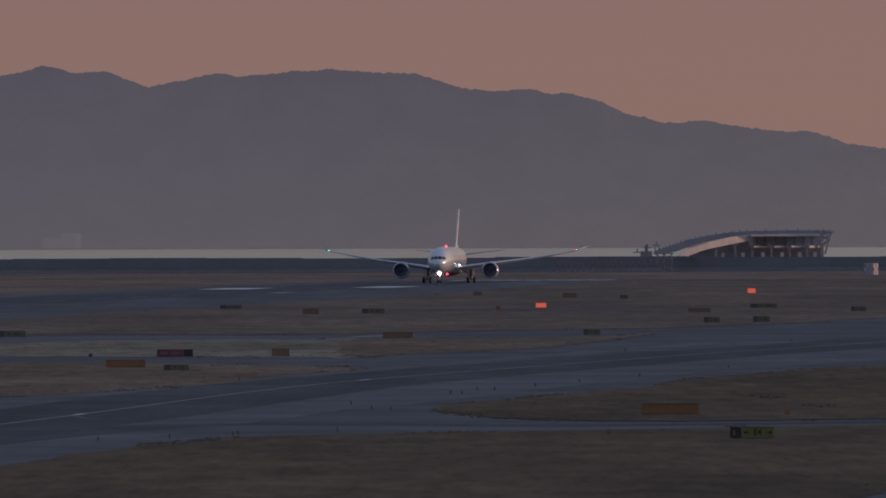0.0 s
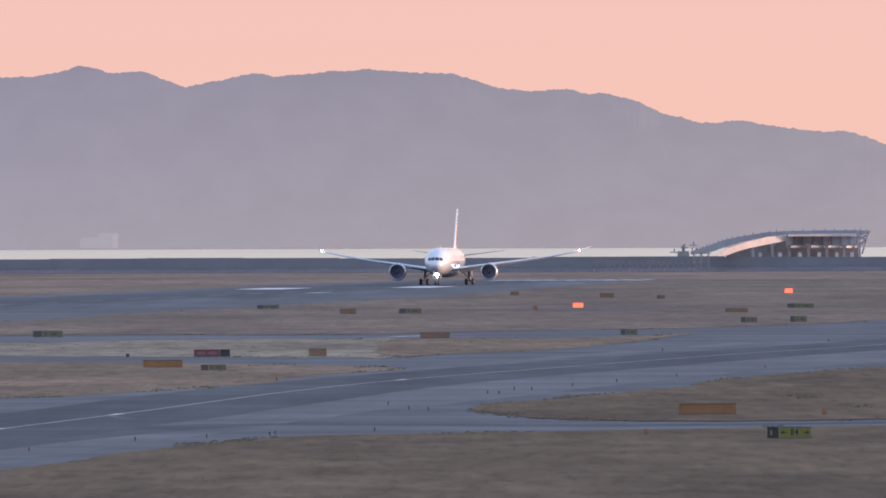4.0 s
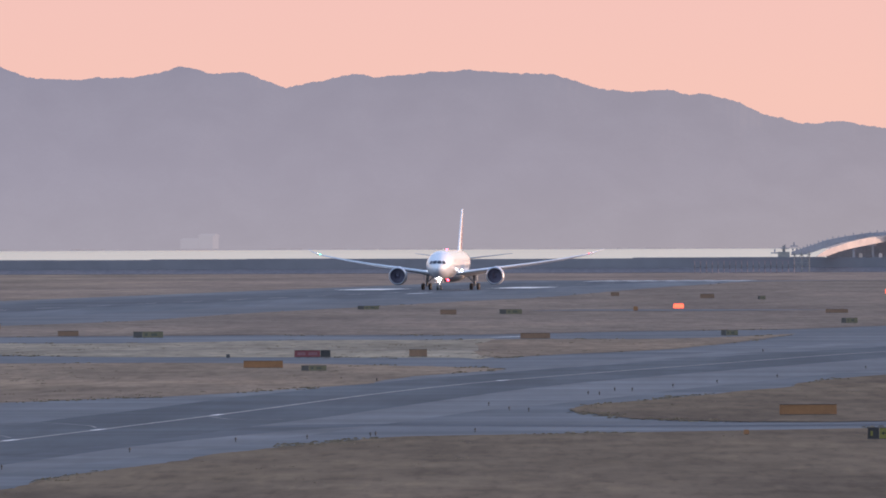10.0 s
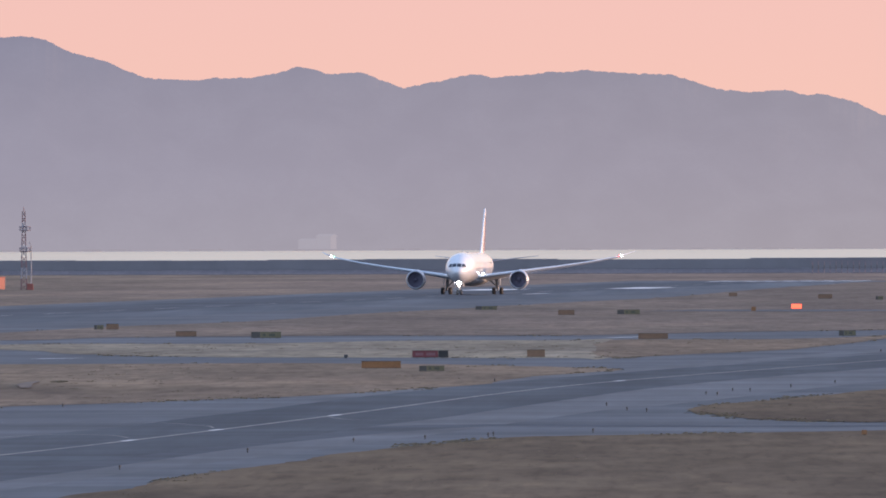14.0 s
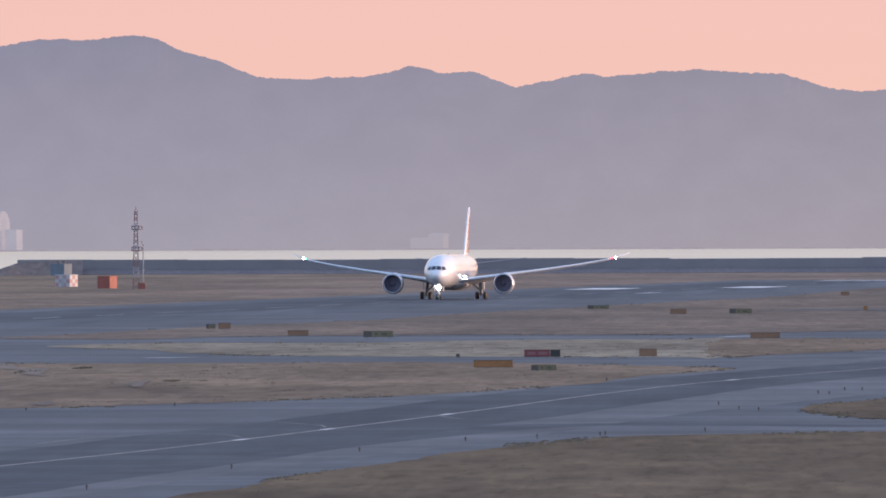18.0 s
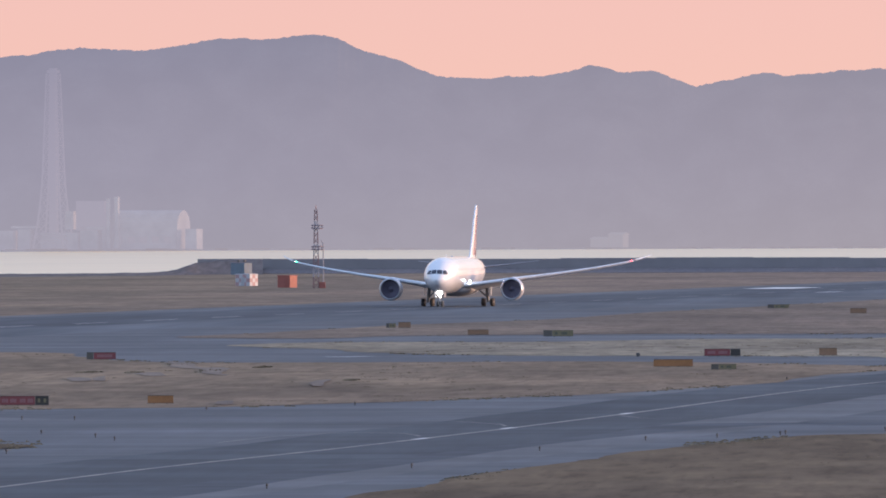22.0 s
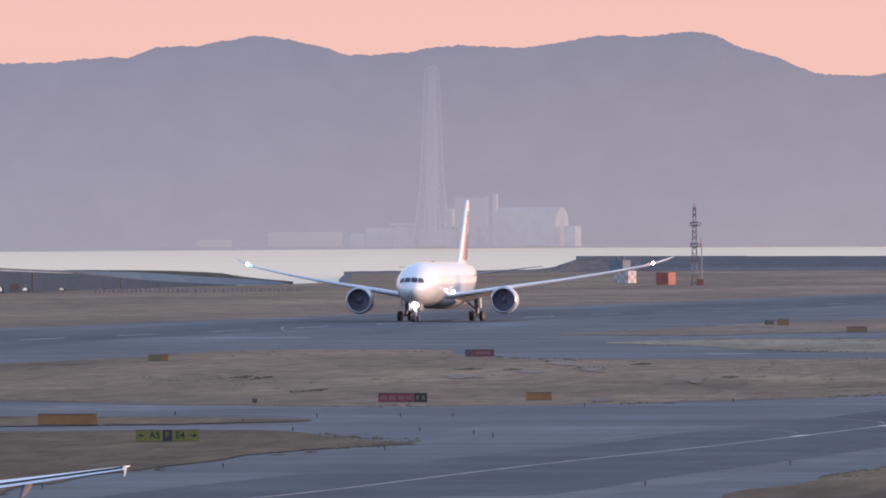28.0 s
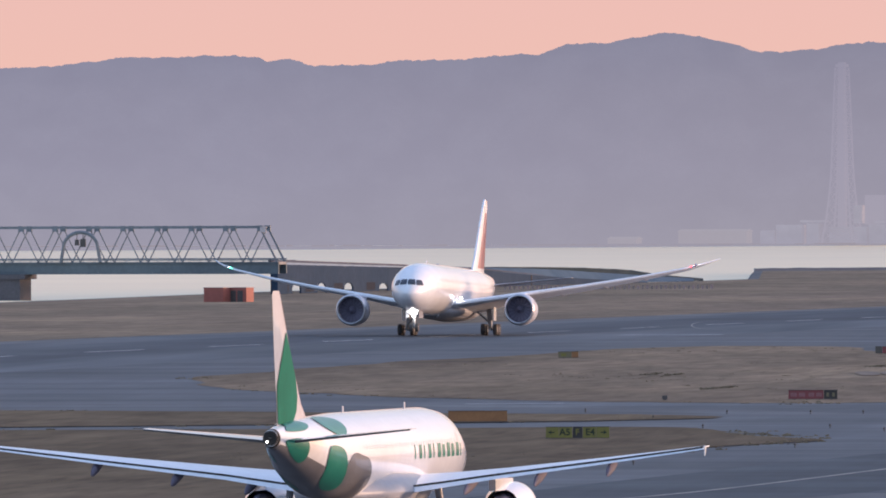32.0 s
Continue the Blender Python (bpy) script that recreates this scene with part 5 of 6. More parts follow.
def engine(parent, x, y, z, r, length, way, name="engine", cowl=None):
    """A turbofan, inlet face at y, running aft along way."""
    w = way
    cow = part(name, Shape().lathe([(0.0, r * 0.93), (0.06 * w, r * 0.975), (0.35 * w, r * 1.03), (length * 0.35 * w, r * 1.06), (length * 0.7 * w, r * 0.97), (length * w, r * 0.74)],
                                   (x, y, z), 'y', 32), cowl or M_NACELLE, parent, smooth=True)
    part("inlet_lip", Shape().lathe([(0.12 * w, r * 0.845), (0.02 * w, r * 0.875), (-0.03 * w, r * 0.915), (0.0, r * 0.955), (0.1 * w, r * 0.99), (0.28 * w, r * 1.022)], (x, y, z), 'y', 32),
         M_LIP, cow, "bright bare metal inlet lip", smooth=True)
    part("inlet_duct", Shape().lathe([(0.1 * w, r * 0.85), (0.5 * w, r * 0.84), (1.1 * w, r * 0.85)], (x, y, z), 'y', 32), M_INLET, cow, smooth=True)
    part("fan_backing", Shape().lathe([(1.12 * w, r * 0.86), (1.13 * w, 0.02)], (x, y, z), 'y', 24), M_FANBACK, cow)
    blade = Shape().add([(r * 0.25, 0, -0.05), (r * 0.25, 0.12 * w, 0.12), (r * 0.83, 0.1 * w, 0.2), (r * 0.83, 0, -0.12)], [(0, 1, 2, 3)]).mesh("fan_blade")
    for i in range(18):
        part("fan_blade", blade, M_FAN, cow, at=Matrix.Translation((x, y + 1.0 * w, z)) @ pose(0, 0, 0, 0, 20 * i, 0))
    part("spinner", Shape().lathe([(0.5 * w, 0.02), (0.62 * w, r * 0.1), (0.85 * w, r * 0.2), (1.05 * w, r * 0.27)], (x, y, z), 'y', 18), M_FANBACK, cow, smooth=True)
    part("core_nozzle", Shape().lathe([(length * 0.85 * w, r * 0.58), (length * 1.12 * w, r * 0.44), (length * 1.3 * w, r * 0.30)], (x, y, z), 'y', 24), M_FAN, cow, smooth=True)
    part("exhaust_cone", Shape().lathe([(length * 1.2 * w, r * 0.24), (length * 1.5 * w, 0.04)], (x, y, z), 'y', 16), M_DARK, cow, smooth=True)
    return cow


def widebody():
    """A twin-engine wide-body jet, nose towards -y, origin on the ground under the main gear."""
    ob = thing("wide_body_airliner", "white twin-engine wide-body jet airliner with red fin on take-off roll", "airplane")
    y0 = -28.0
    body = Body([(0, 0.06, 0.06, 4.30), (0.35, 0.72, 0.66, 4.36), (1.1, 1.32, 1.25, 4.48), (2.4, 1.95, 1.92, 4.68), (4.4, 2.50, 2.55, 4.90), (7, 2.80, 2.87, 5.0),
                 (10, 2.885, 2.97, 5.03), (36, 2.885, 2.97, 5.03), (41, 2.74, 2.75, 5.2), (46, 2.2, 2.12, 5.66), (51, 1.4, 1.36, 6.2), (55, 0.62, 0.62, 6.66), (56.7, 0.16, 0.22, 6.8)], y0, 1)
    cuts = [0, 0.15, 0.35, 0.7, 1.1, 1.7, 2.4, 3.3, 4.4, 5.6, 7, 8.5, 10, 16, 22, 28, 36, 38.5, 41, 43.5, 46, 48.5, 51, 53, 55, 56.2, 56.7]
    fus = part("fuselage", body.skin(cuts, 36), M_PLANE, ob, smooth=True)
    # flight deck glass, wrapped round the nose
    for x0, x1, x2, x3, z0, z1 in ((0.05, 0.93, 0.05, 0.80, 5.34, 5.96), (1.02, 1.72, 0.90, 1.42, 5.30, 5.92)):
        for side in (-1, 1):
            rows = []
            for i in range(7):
                e = i / 6
                a, b = x0 + (x2 - x0) * e, x1 + (x3 - x1) * e
                trim = 0.06 * (1 if i in (0, 6) else 0)
                rows.append([glass_point(body, side * (a + trim + (b - a - 2 * trim) * j / 5), z0 + (z1 - z0) * e - 0.05 * (a + (b - a) * j / 5)) for j in range(6)])
            part("cockpit_window", Shape().sheet(rows), M_GLASS, fus, "dark cockpit pane")
    for a0, a1 in ((16, 22), (158, 164)):
        for i in range(46):
            s = 8.0 + i * 0.78
            part("cabin_window", body.patch(s, s + 0.34, a0, a1, 0.015, 1, 2), M_WINDOWGREY, fus)
        for s in (6.2, 18.4, 34.0, 44.0):
            part("cabin_door", body.patch(s, s + 1.1, a0 - 24 if a0 < 90 else a0 - 8, a1 + 8 if a0 < 90 else a1 + 24, 0.012, 2, 8), M_PLANE, fus)
    part("belly_fairing", Shape().loft([[Vector((w * math.cos(a), y0 + s, 2.75 + hh * math.sin(a))) for a in [2 * math.pi * i / 24 for i in range(24)]]
                                        for s, w, hh in ((16, 0.6, 0.3), (18, 2.3, 0.8), (21, 3.05, 1.12), (28, 3.15, 1.2), (33, 2.8, 1.05), (37, 1.2, 0.4))]), M_PLANEGREY, fus, smooth=True)
    secs = [(2.2, y0 + 17.0, 3.45, 13.0, 0.13), (5.5, y0 + 19.6, 3.85, 10.4, 0.125), (9.9, y0 + 22.7, 4.43, 7.6, 0.115), (16, y0 + 27.0, 5.20, 5.6, 0.105), (22, y0 + 31.2, 6.10, 4.1, 0.10),
            (26.6, y0 + 34.6, 6.95, 2.9, 0.095), (28.4, y0 + 36.6, 7.45, 1.9, 0.09), (29.4, y0 + 38.2, 7.8, 1.1, 0.09), (30.06, y0 + 39.8, 8.1, 0.35, 0.09)]
    for side in (1, -1):
        root = Vector((2.2 * side, y0 + 22.0, 3.45))
        home = Matrix.Translation(-root)
        skin = wing(secs, 1, side, drop=(0.085, 0.05))
        skin.v = [tuple(Vector(v) - root) for v in skin.v]
        wg = part("wing", skin, M_WING, ob, smooth=True, at=Matrix.Translation(root))
        flexing.append((wg, root, side))
        lead = Shape()
        for a, b in zip(secs, secs[1:]):
            lead.rod((a[0] * side, a[1] + 0.10, a[2] + 0.0), (b[0] * side, b[1] + 0.08, b[2] + 0.0), min(0.26, 0.05 + a[3] * 0.024), min(0.26, 0.05 + b[3] * 0.024), n=8)
        part("slat", lead, M_WING, wg, "pale drooped leading edge", smooth=True, at=home)
        for x, yy, z, l in ((7.4, 31.0, 3.30, 4.4), (12.8, 31.2, 4.22, 4.0), (17.6, 33.2, 4.95, 3.4), (22.0, 35.4, 5.72, 2.8)):
            part("flap_fairing", Shape().lathe([(0, 0.02), (0.6, 0.10), (l * 0.5, 0.15), (l, 0.03)], (x * side, y0 + yy - 1.5, z + 0.16), 'y', 10), M_STAB, wg, smooth=True, at=home)
        eng = engine(ob, 9.85 * side, y0 + 18.5, 2.80, 1.76, 4.6, 1)
        part("pylon", Shape().loft([[Vector((9.85 * side + sx * 0.22, y, z)) for sx, y, z in ((-1, y0 + 20.0, 4.3), (1, y0 + 20.0, 4.3), (1, y0 + 24.5, 4.1), (-1, y0 + 24.5, 4.1))],
                                    [Vector((9.85 * side + sx * 0.2, y, z)) for sx, y, z in ((-1, y0 + 22.4, 4.75), (1, y0 + 22.4, 4.75), (1, y0 + 27, 4.5), (-1, y0 + 27, 4.5))]]), M_WING, eng)
        # strake, seen from ahead as a small fin on the cowl
        part("strake", Shape().box((9.85 * side - 0.03 - 1.3 * side, y0 + 20, 4.0), (9.85 * side + 0.03 - 1.3 * side, y0 + 21.4, 4.35)), M_NACELLE, eng)
        part("tailplane", wing([(0.8, y0 + 47.6, 6.15, 6.0, 0.1), (9.9, y0 + 54.2, 7.25, 1.9, 0.09)], 1, side), M_STAB, ob, smooth=True)
        bogie = part("main_gear", Shape().rod((4.9 * side, 0, 0.75), (4.6 * side, 0.2, 3.6), 0.24, 0.30, n=12).rod((4.9 * side, 0.15, 1.3), (2.9 * side, -0.6, 3.2), 0.12, n=8)
                     .rod((4.9 * side, -0.9, 0.72), (4.9 * side, 0.9, 0.72), 0.17, n=8), M_STRUT, ob, smooth=True)
        part("gear_door", Shape().box((5.35 * side - 0.05, -0.8, 1.7), (5.35 * side + 0.05, 0.9, 3.3)), M_PLANE, bogie)
        for dy in (-0.75, 0.75):
            for dx in (-0.72, 0.72):
                wheel_parts(bogie, 4.9 * side + dx, dy, 0.66, 0.5)
        part("navigation_lamp", Shape().lathe([(-0.2, 0.02), (-0.14, 0.075), (0.05, 0.10), (0.2, 0.05)], (27.4 * side, y0 + 35.25, 7.22), 'y', 10, True), M_NAVRED if side > 0 else M_NAVGREEN, wg,
             "lit red lamp" if side > 0 else "lit green lamp", smooth=True, at=home)
        st = part("strobe_housing", Shape().lathe([(-0.02, 0.22), (0.12, 0.20), (0.22, 0.10), (0.24, 0.01)], (0, 0, 0), 'y', 12), M_PLANEGREY, wg, smooth=True, at=home @ Matrix.Translation((27.9 * side, y0 + 35.7, 7.3)))
        part("strobe_lens", Shape().lathe([(-0.03, 0.21), (-0.12, 0.19), (-0.21, 0.10), (-0.23, 0.01)], (0, 0, 0), 'y', 12), M_STROBE, st, "bright white strobe lens", smooth=True)
        flashing.append((st, home @ Matrix.Translation((27.9 * side, y0 + 35.7, 7.3)), 0.0, 0))
        for x, z, r in ((3.3, 4.0, 0.18), (2.3, 4.1, 0.10)):
            part("landing_lamp", Shape().lathe([(-0.25, 0.02), (-0.2, r * 0.7), (0.0, r), (0.2, r * 0.7)], (x * side, y0 + 17.4, z), 'y', 14), M_LAMP, wg, "lit white landing lamp", smooth=True, at=home)
    fin_secs = [(0, y0 + 42.5, 7.2, 8.6, 0.09), (0, y0 + 45.0, 9.6, 6.7, 0.09), (0, y0 + 48.0, 13.0, 4.7, 0.085), (0, y0 + 50.3, 15.5, 3.1, 0.08), (0, y0 + 51.2, 16.3, 1.9, 0.08)]
    fin = part("fin", wing(fin_secs, 1, 1, True), M_PLANE, ob, "white fin with a red rear panel", smooth=True)
    edge = Shape()
    for a, b in zip(fin_secs, fin_secs[1:]):
        edge.rod((0, a[1] + 0.15, a[2]), (0, b[1] + 0.15, b[2]), 0.17, 0.13, n=8)
    part("fin_leading_edge", edge, M_PLANE, fin, "white leading edge", smooth=True)
    for side in (1, -1):
        rows = []
        for t in [i / 8 for i in range(9)]:
            z = 8.2 + t * 6.6
            yl = np.interp(z, [q[2] for q in fin_secs], [q[1] for q in fin_secs])
            ch = np.interp(z, [q[2] for q in fin_secs], [q[3] for q in fin_secs])
            rows.append([(side * (0.02 + half_thick(0.085, u, ch)), yl + ch * u, z) for u in [0.30 + 0.22 * t + (0.685 - 0.22 * t) * k / 6 for k in range(7)]])
        part("fin_panel", Shape().sheet(rows), M_FINRED, fin, "red rear fin panel")
    ng = part("nose_gear", Shape().rod((0, -22.8, 0.5), (0, -22.5, 3.2), 0.16, 0.2, n=10).rod((0, -22.8, 1.6), (0, -20.9, 3.0), 0.09, n=8).rod((-0.55, -22.8, 0.5), (0.55, -22.8, 0.5), 0.1), M_STRUT, ob, smooth=True)
    for dx in (-0.36, 0.36):
        wheel_parts(ng, dx, -22.8, 0.5, 0.36)
    for sx in (-1, 1):
        part("nose_gear_door", Shape().box((0.75 * sx - 0.03, -24.0, 1.55), (0.75 * sx + 0.03, -21.2, 2.65)), M_STAB, ng)
    for dx, z, r in ((-0.22, 2.2, 0.25), (0.22, 2.2, 0.25), (0.0, 1.8, 0.18)):
        part("landing_lamp", Shape().lathe([(-0.2, 0.02), (-0.15, r * 0.7), (0.0, r), (0.15, r * 0.7)], (dx, -23.15, z), 'y', 14), M_LAMP, ng, "lit white landing lamp", smooth=True)
    for x, y, z, inward in ((0.0, y0 + 20.5, 8.13, 90), (0.5, y0 + 17.5, 1.97, -90)):
        bc = part("beacon_housing", Shape().lathe([(-0.02, 0.24), (0.12, 0.21), (0.22, 0.1), (0.24, 0.01)], (0, 0, 0), 'y', 12), M_PLANEGREY, ob, smooth=True, at=Matrix.Translation((x, y, z)))
        part("beacon_lens", Shape().lathe([(-0.03, 0.24), (-0.12, 0.21), (-0.22, 0.1), (-0.24, 0.01)], (0, 0, 0), 'y', 12), M_BEACON, bc, "lit red beacon lens", smooth=True)
        flashing.append((bc, Matrix.Translation((x, y, z)), 0.34, inward))
    part("antenna", Shape().box((-0.03, y0 + 13, 7.98), (0.03, y0 + 13.6, 8.35)), M_PLANE, fus)
    return ob


def glass_point(body, x, z):
    """The place on the nose at this width and height, just proud of the skin."""
    lo, hi = 0.0, 9.0
    for _ in range(30):
        s = (lo + hi) / 2
        k = [np.interp(s, [q[0] for q in body.s], [q[i] for q in body.s]) for i in (1, 2, 3)]
        inside = (x / k[0]) ** 2 + ((z - k[2]) / k[1]) ** 2 < 1
        lo, hi = (lo, s) if inside else (s, hi)
    return Vector((x, body.y0 + body.way * (lo - 0.05), z))


def narrowbody():
    """A single-aisle jet, nose towards +y, origin on the ground under the main gear."""
    ob = thing("narrow_body_airliner", "white and green single-aisle jet airliner taxiing away", "airplane")
    y0 = 17.7
    body = Body([(0, 0.05, 0.05, 3.35), (0.4, 0.7, 0.65, 3.4), (1.2, 1.2, 1.2, 3.55), (2.6, 1.65, 1.7, 3.75), (4.5, 1.9, 1.98, 3.98), (6.2, 1.975, 2.07, 4.0), (25, 1.975, 2.07, 4.0),
                 (28, 1.86, 1.88, 4.12), (31, 1.52, 1.48, 4.44), (34, 1.0, 1.0, 4.82), (36.4, 0.52, 0.56, 5.05), (37.57, 0.34, 0.38, 5.10)], y0, -1)
    cuts = [0, 0.2, 0.4, 0.8, 1.2, 1.9, 2.6, 3.5, 4.5, 6.2, 9, 13, 17, 21, 25, 26.5, 28, 29.5, 31, 32.5, 34, 35.3, 36.4, 37.2, 37.57]
    fus = part("fuselage", body.skin(cuts, 40), M_PLANE, ob, smooth=True)
    part("exhaust_ring", Shape().lathe([(0.12, 0.35), (-0.03, 0.345), (-0.08, 0.31), (-0.06, 0.02)], (0, y0 - 37.60, 5.10), 'y', 18), M_SOOT, fus, "dark auxiliary exhaust", smooth=True)
    part("tail_cone", body.patch(37.25, 37.55, 0, 360, 0.012, 2, 24), M_SOOT, fus, "sooty dark tail cone", smooth=True)
    part("tail_lamp", Shape().lathe([(-0.05, 0.01), (-0.025, 0.042), (0.08, 0.045)], (-0.14, y0 - 37.70, 4.93), 'y', 10), M_TAILLAMP, fus, "lit white tail lamp", smooth=True)
    # green and grey swirls round the tail, drawn as outlines of station and angle
    def swirl(corners, material, lift, label):
        for flip in (False, True):
            line = smooth_line([Vector((q[0], 180 - q[1] if flip else q[1])) for q in corners], True, 6)
            mid_s = sum((q for q in line), Vector((0, 0))) / len(line)
            rows = [[body.at(*(mid_s + (q - mid_s) * k / 6), lift) for q in line + line[:1]] for k in range(7)]
            part("livery_swirl", Shape().sheet(rows), material, fus, label, smooth=True)

    swirl(((28.3, 3), (26.6, 2), (25.4, -4), (24.6, -30), (24.9, -62), (26.0, -89), (30.2, -89), (31.0, -50), (29.4, -25)), M_LIVGREY, 0.022, "grey tail swirl")
    swirl(((34.4, 89), (33.7, 76), (33.1, 52), (34.3, 34), (36.2, 36), (35.9, 60), (35.4, 89)), M_GREEN, 0.045, "green swirl at the foot of the fin")
    swirl(((30.4, 82), (29.0, 74), (28.0, 60), (28.1, 40), (29.4, 27), (30.9, 40), (31.2, 60)), M_GREEN, 0.045, "green swirl on the back")
    swirl(((36.6, -12), (35.9, 4), (35.2, 9), (34.2, 6), (33.9, -28), (34.0, -60), (35.0, -58), (35.9, -44)), M_GREEN, 0.045, "green tail swirl")
    swirl(((31.5, 4), (30.5, 9), (29.5, 2), (28.9, -28), (28.6, -56), (29.4, -72), (30.8, -60), (31.6, -24)), M_GREEN, 0.045, "broad green tail swirl")
    # livery grey carried under the tail, the shade there put into the patch
    part("livery_swirl", body.patch(30.2, 37.2, -146, -34, 0.03, 12, 24), M_LIVGREY, fus, "grey tail underside", smooth=True)
    # the title on the front fuselage, as plain bars
    for side in (0, 1):
        for i, (w, hgt) in enumerate(((0.16, 1), (0.42, 1), (0.16, 0.95), (0.42, 1), (0.16, 1), (0.5, 1), (0.42, 0.9), (0.5, 1), (0.42, 0.92), (0.5, 1), (0.2, 0.95))):
            s = 15.7 - i * 1.03
            w *= 1.35
            a0, a1 = -6, -6 + 18 * hgt
            if side:
                a0, a1 = 180 - a1, 186
            part("title_bar", body.patch(s - w, s, a0, a1, 0.014, 1, 5), M_GREEN, fus, "green title lettering as plain bars")
        for i in range(38):
            s = 6.4 + i * 0.53
            part("cabin_window", body.patch(s, s + 0.2, 11 if not side else 163, 17 if not side else 169, 0.011, 1, 2), M_WINDOWGREY, fus)
        for s in (5.0,):
            part("cabin_door", body.patch(s, s + 0.85, -18 if not side else 154, 26 if not side else 198, 0.010, 2, 8), M_PLANE, fus)
    for a0, a1, s0, s1 in ((66, 89, 1.75, 2.5), (91, 114, 1.75, 2.5), (42, 63, 1.9, 2.8), (117, 138, 1.9, 2.8)):
        part("cockpit_window", body.patch(s0, s1, a0, a1, 0.02, 3, 3), M_GLASS, fus)
    # grey for white: the shade low on the flank is in its colour
    part("wing_fairing", Shape().loft([[Vector((w * math.cos(a), y0 - s, 2.35 + hh * math.sin(a))) for a in [2 * math.pi * i / 20 for i in range(20)]]
                                       for s, w, hh in ((10.5, 0.5, 0.2), (12, 2.0, 0.75), (15, 2.6, 1.1), (20, 2.75, 1.15), (23, 2.2, 0.85), (25.5, 0.5, 0.2))]), M_PLANEGREY, fus, smooth=True)
    secs = [(1.6, y0 - 11.6, 2.85, 7.4, 0.14), (4.0, y0 - 13.1, 3.05, 5.9, 0.13), (6.3, y0 - 14.4, 3.28, 4.5, 0.12), (11.5, y0 - 17.2, 3.84, 3.1, 0.11), (16.65, y0 - 20.2, 4.44, 1.6, 0.10), (16.87, y0 - 20.35, 4.47, 1.45, 0.1)]
    for side in (1, -1):
        wg = part("wing", wing(secs, -1, side, drop=(0.055, 0.03)), M_WING, ob, smooth=True)
        flap, gap = Shape(), Shape()
        drops = [0.055 + (0.03 - 0.055) * i / (len(secs) - 1) for i in range(len(secs))]
        for (a, da), (b, db) in zip(list(zip(secs, drops))[:-1], list(zip(secs, drops))[1:]):
            ends = []
            for q, dq in ((a, da), (b, db)):
                hang = 0.03 + 0.032 * q[3]
                te, zt = q[1] - q[3], q[2] - dq * q[3]
                ends.append([(q[0] * side, te + 0.5, zt + 0.045), (q[0] * side, te - 0.02, zt + 0.01), (q[0] * side, te - 0.10 - hang, zt - hang * 1.15), (q[0] * side, te + 0.4, zt - hang)])
            flap.loft(ends)
            gap.add([(e[1][0], e[1][1] - 0.06, e[1][2] + d) for e in ends for d in (-0.05, 0.05)], [(0, 2, 3, 1)])
        part("flap", flap, M_WING, wg, "lowered trailing edge flap")
        part("flap_gap", gap, M_SIGNBLACK, wg, "dark gap above the flap")
        part("wing_tip_fence", Shape().add([(16.89 * side + e * 0.02, y, z + 0.18) for e in (-1, 1) for y, z in ((y0 - 21.3, 4.2), (y0 - 21.5, 4.32), (y0 - 21.72, 4.33), (y0 - 21.75, 3.85), (y0 - 21.65, 3.85))],
                                           [(0, 1, 2, 3, 4), (9, 8, 7, 6, 5), (0, 1, 6, 5), (1, 2, 7, 6), (2, 3, 8, 7), (3, 4, 9, 8), (4, 0, 5, 9)]), M_PLANE, wg, "small white wing tip fence")
        # canoe-shaped fairings that droop with the flaps, their shade put into the dark colour
        for x, te, zt, l in ((5.2, 18.95, 2.93, 3.2), (8.6, 19.5, 3.33, 2.8), (12.2, 20.5, 3.80, 2.3)):
            part("flap_fairing", Shape().loft([[(x * side + w * math.cos(a), y0 - te - s * l, zt + dz + h * math.sin(a)) for a in [2 * math.pi * i / 10 for i in range(10)]]
                                               for s, w, h, dz in ((-0.75, 0.03, 0.04, 0.02), (-0.55, 0.13, 0.18, -0.12), (-0.2, 0.17, 0.27, -0.30), (0.05, 0.15, 0.25, -0.45), (0.2, 0.10, 0.17, -0.58), (0.3, 0.02, 0.03, -0.68))]),
                 M_FANBACK, wg, smooth=True)
        eng = engine(ob, 5.75 * side, y0 - 11.0, 1.55, 1.08, 3.0, -1, cowl=M_PLANE)
        part("pylon", Shape().box((5.75 * side - 0.16, y0 - 16.2, 2.3), (5.75 * side + 0.16, y0 - 12.2, 2.85)), M_PLANE, eng)
        tp = part("tailplane", wing([(0.4, y0 - 31.7, 4.95, 3.9, 0.1), (6.22, y0 - 35.0, 5.5, 1.3, 0.09)], -1, side), M_PLANE, ob, smooth=True)
        # a dark strip stands for the shade under the tailplane's rear edge
        part("rear_edge_shade", Shape().loft([[(0.6 * side, y0 - 35.62 - e, 4.97 + d) for e, d in ((0, 0.0), (0.03, 0.0), (0.03, -0.13), (0, -0.13))],
                                            [(6.2 * side, y0 - 36.3 - e, 5.5 + d) for e, d in ((0, 0.0), (0.03, 0.0), (0.03, -0.07), (0, -0.07))]]), M_DARK, tp, "dark strip painted for the shaded tailplane underside")
        leg = part("main_gear", Shape().rod((3.8 * side, 0, 0.6), (3.5 * side, 0, 2.5), 0.15, 0.18, n=10).rod((3.3 * side, 0, 0.58), (4.3 * side, 0, 0.58), 0.09), M_STRUT, ob, smooth=True)
        for dx in (-0.42, 0.42):
            wheel_parts(leg, 3.8 * side + dx, 0, 0.58, 0.4)
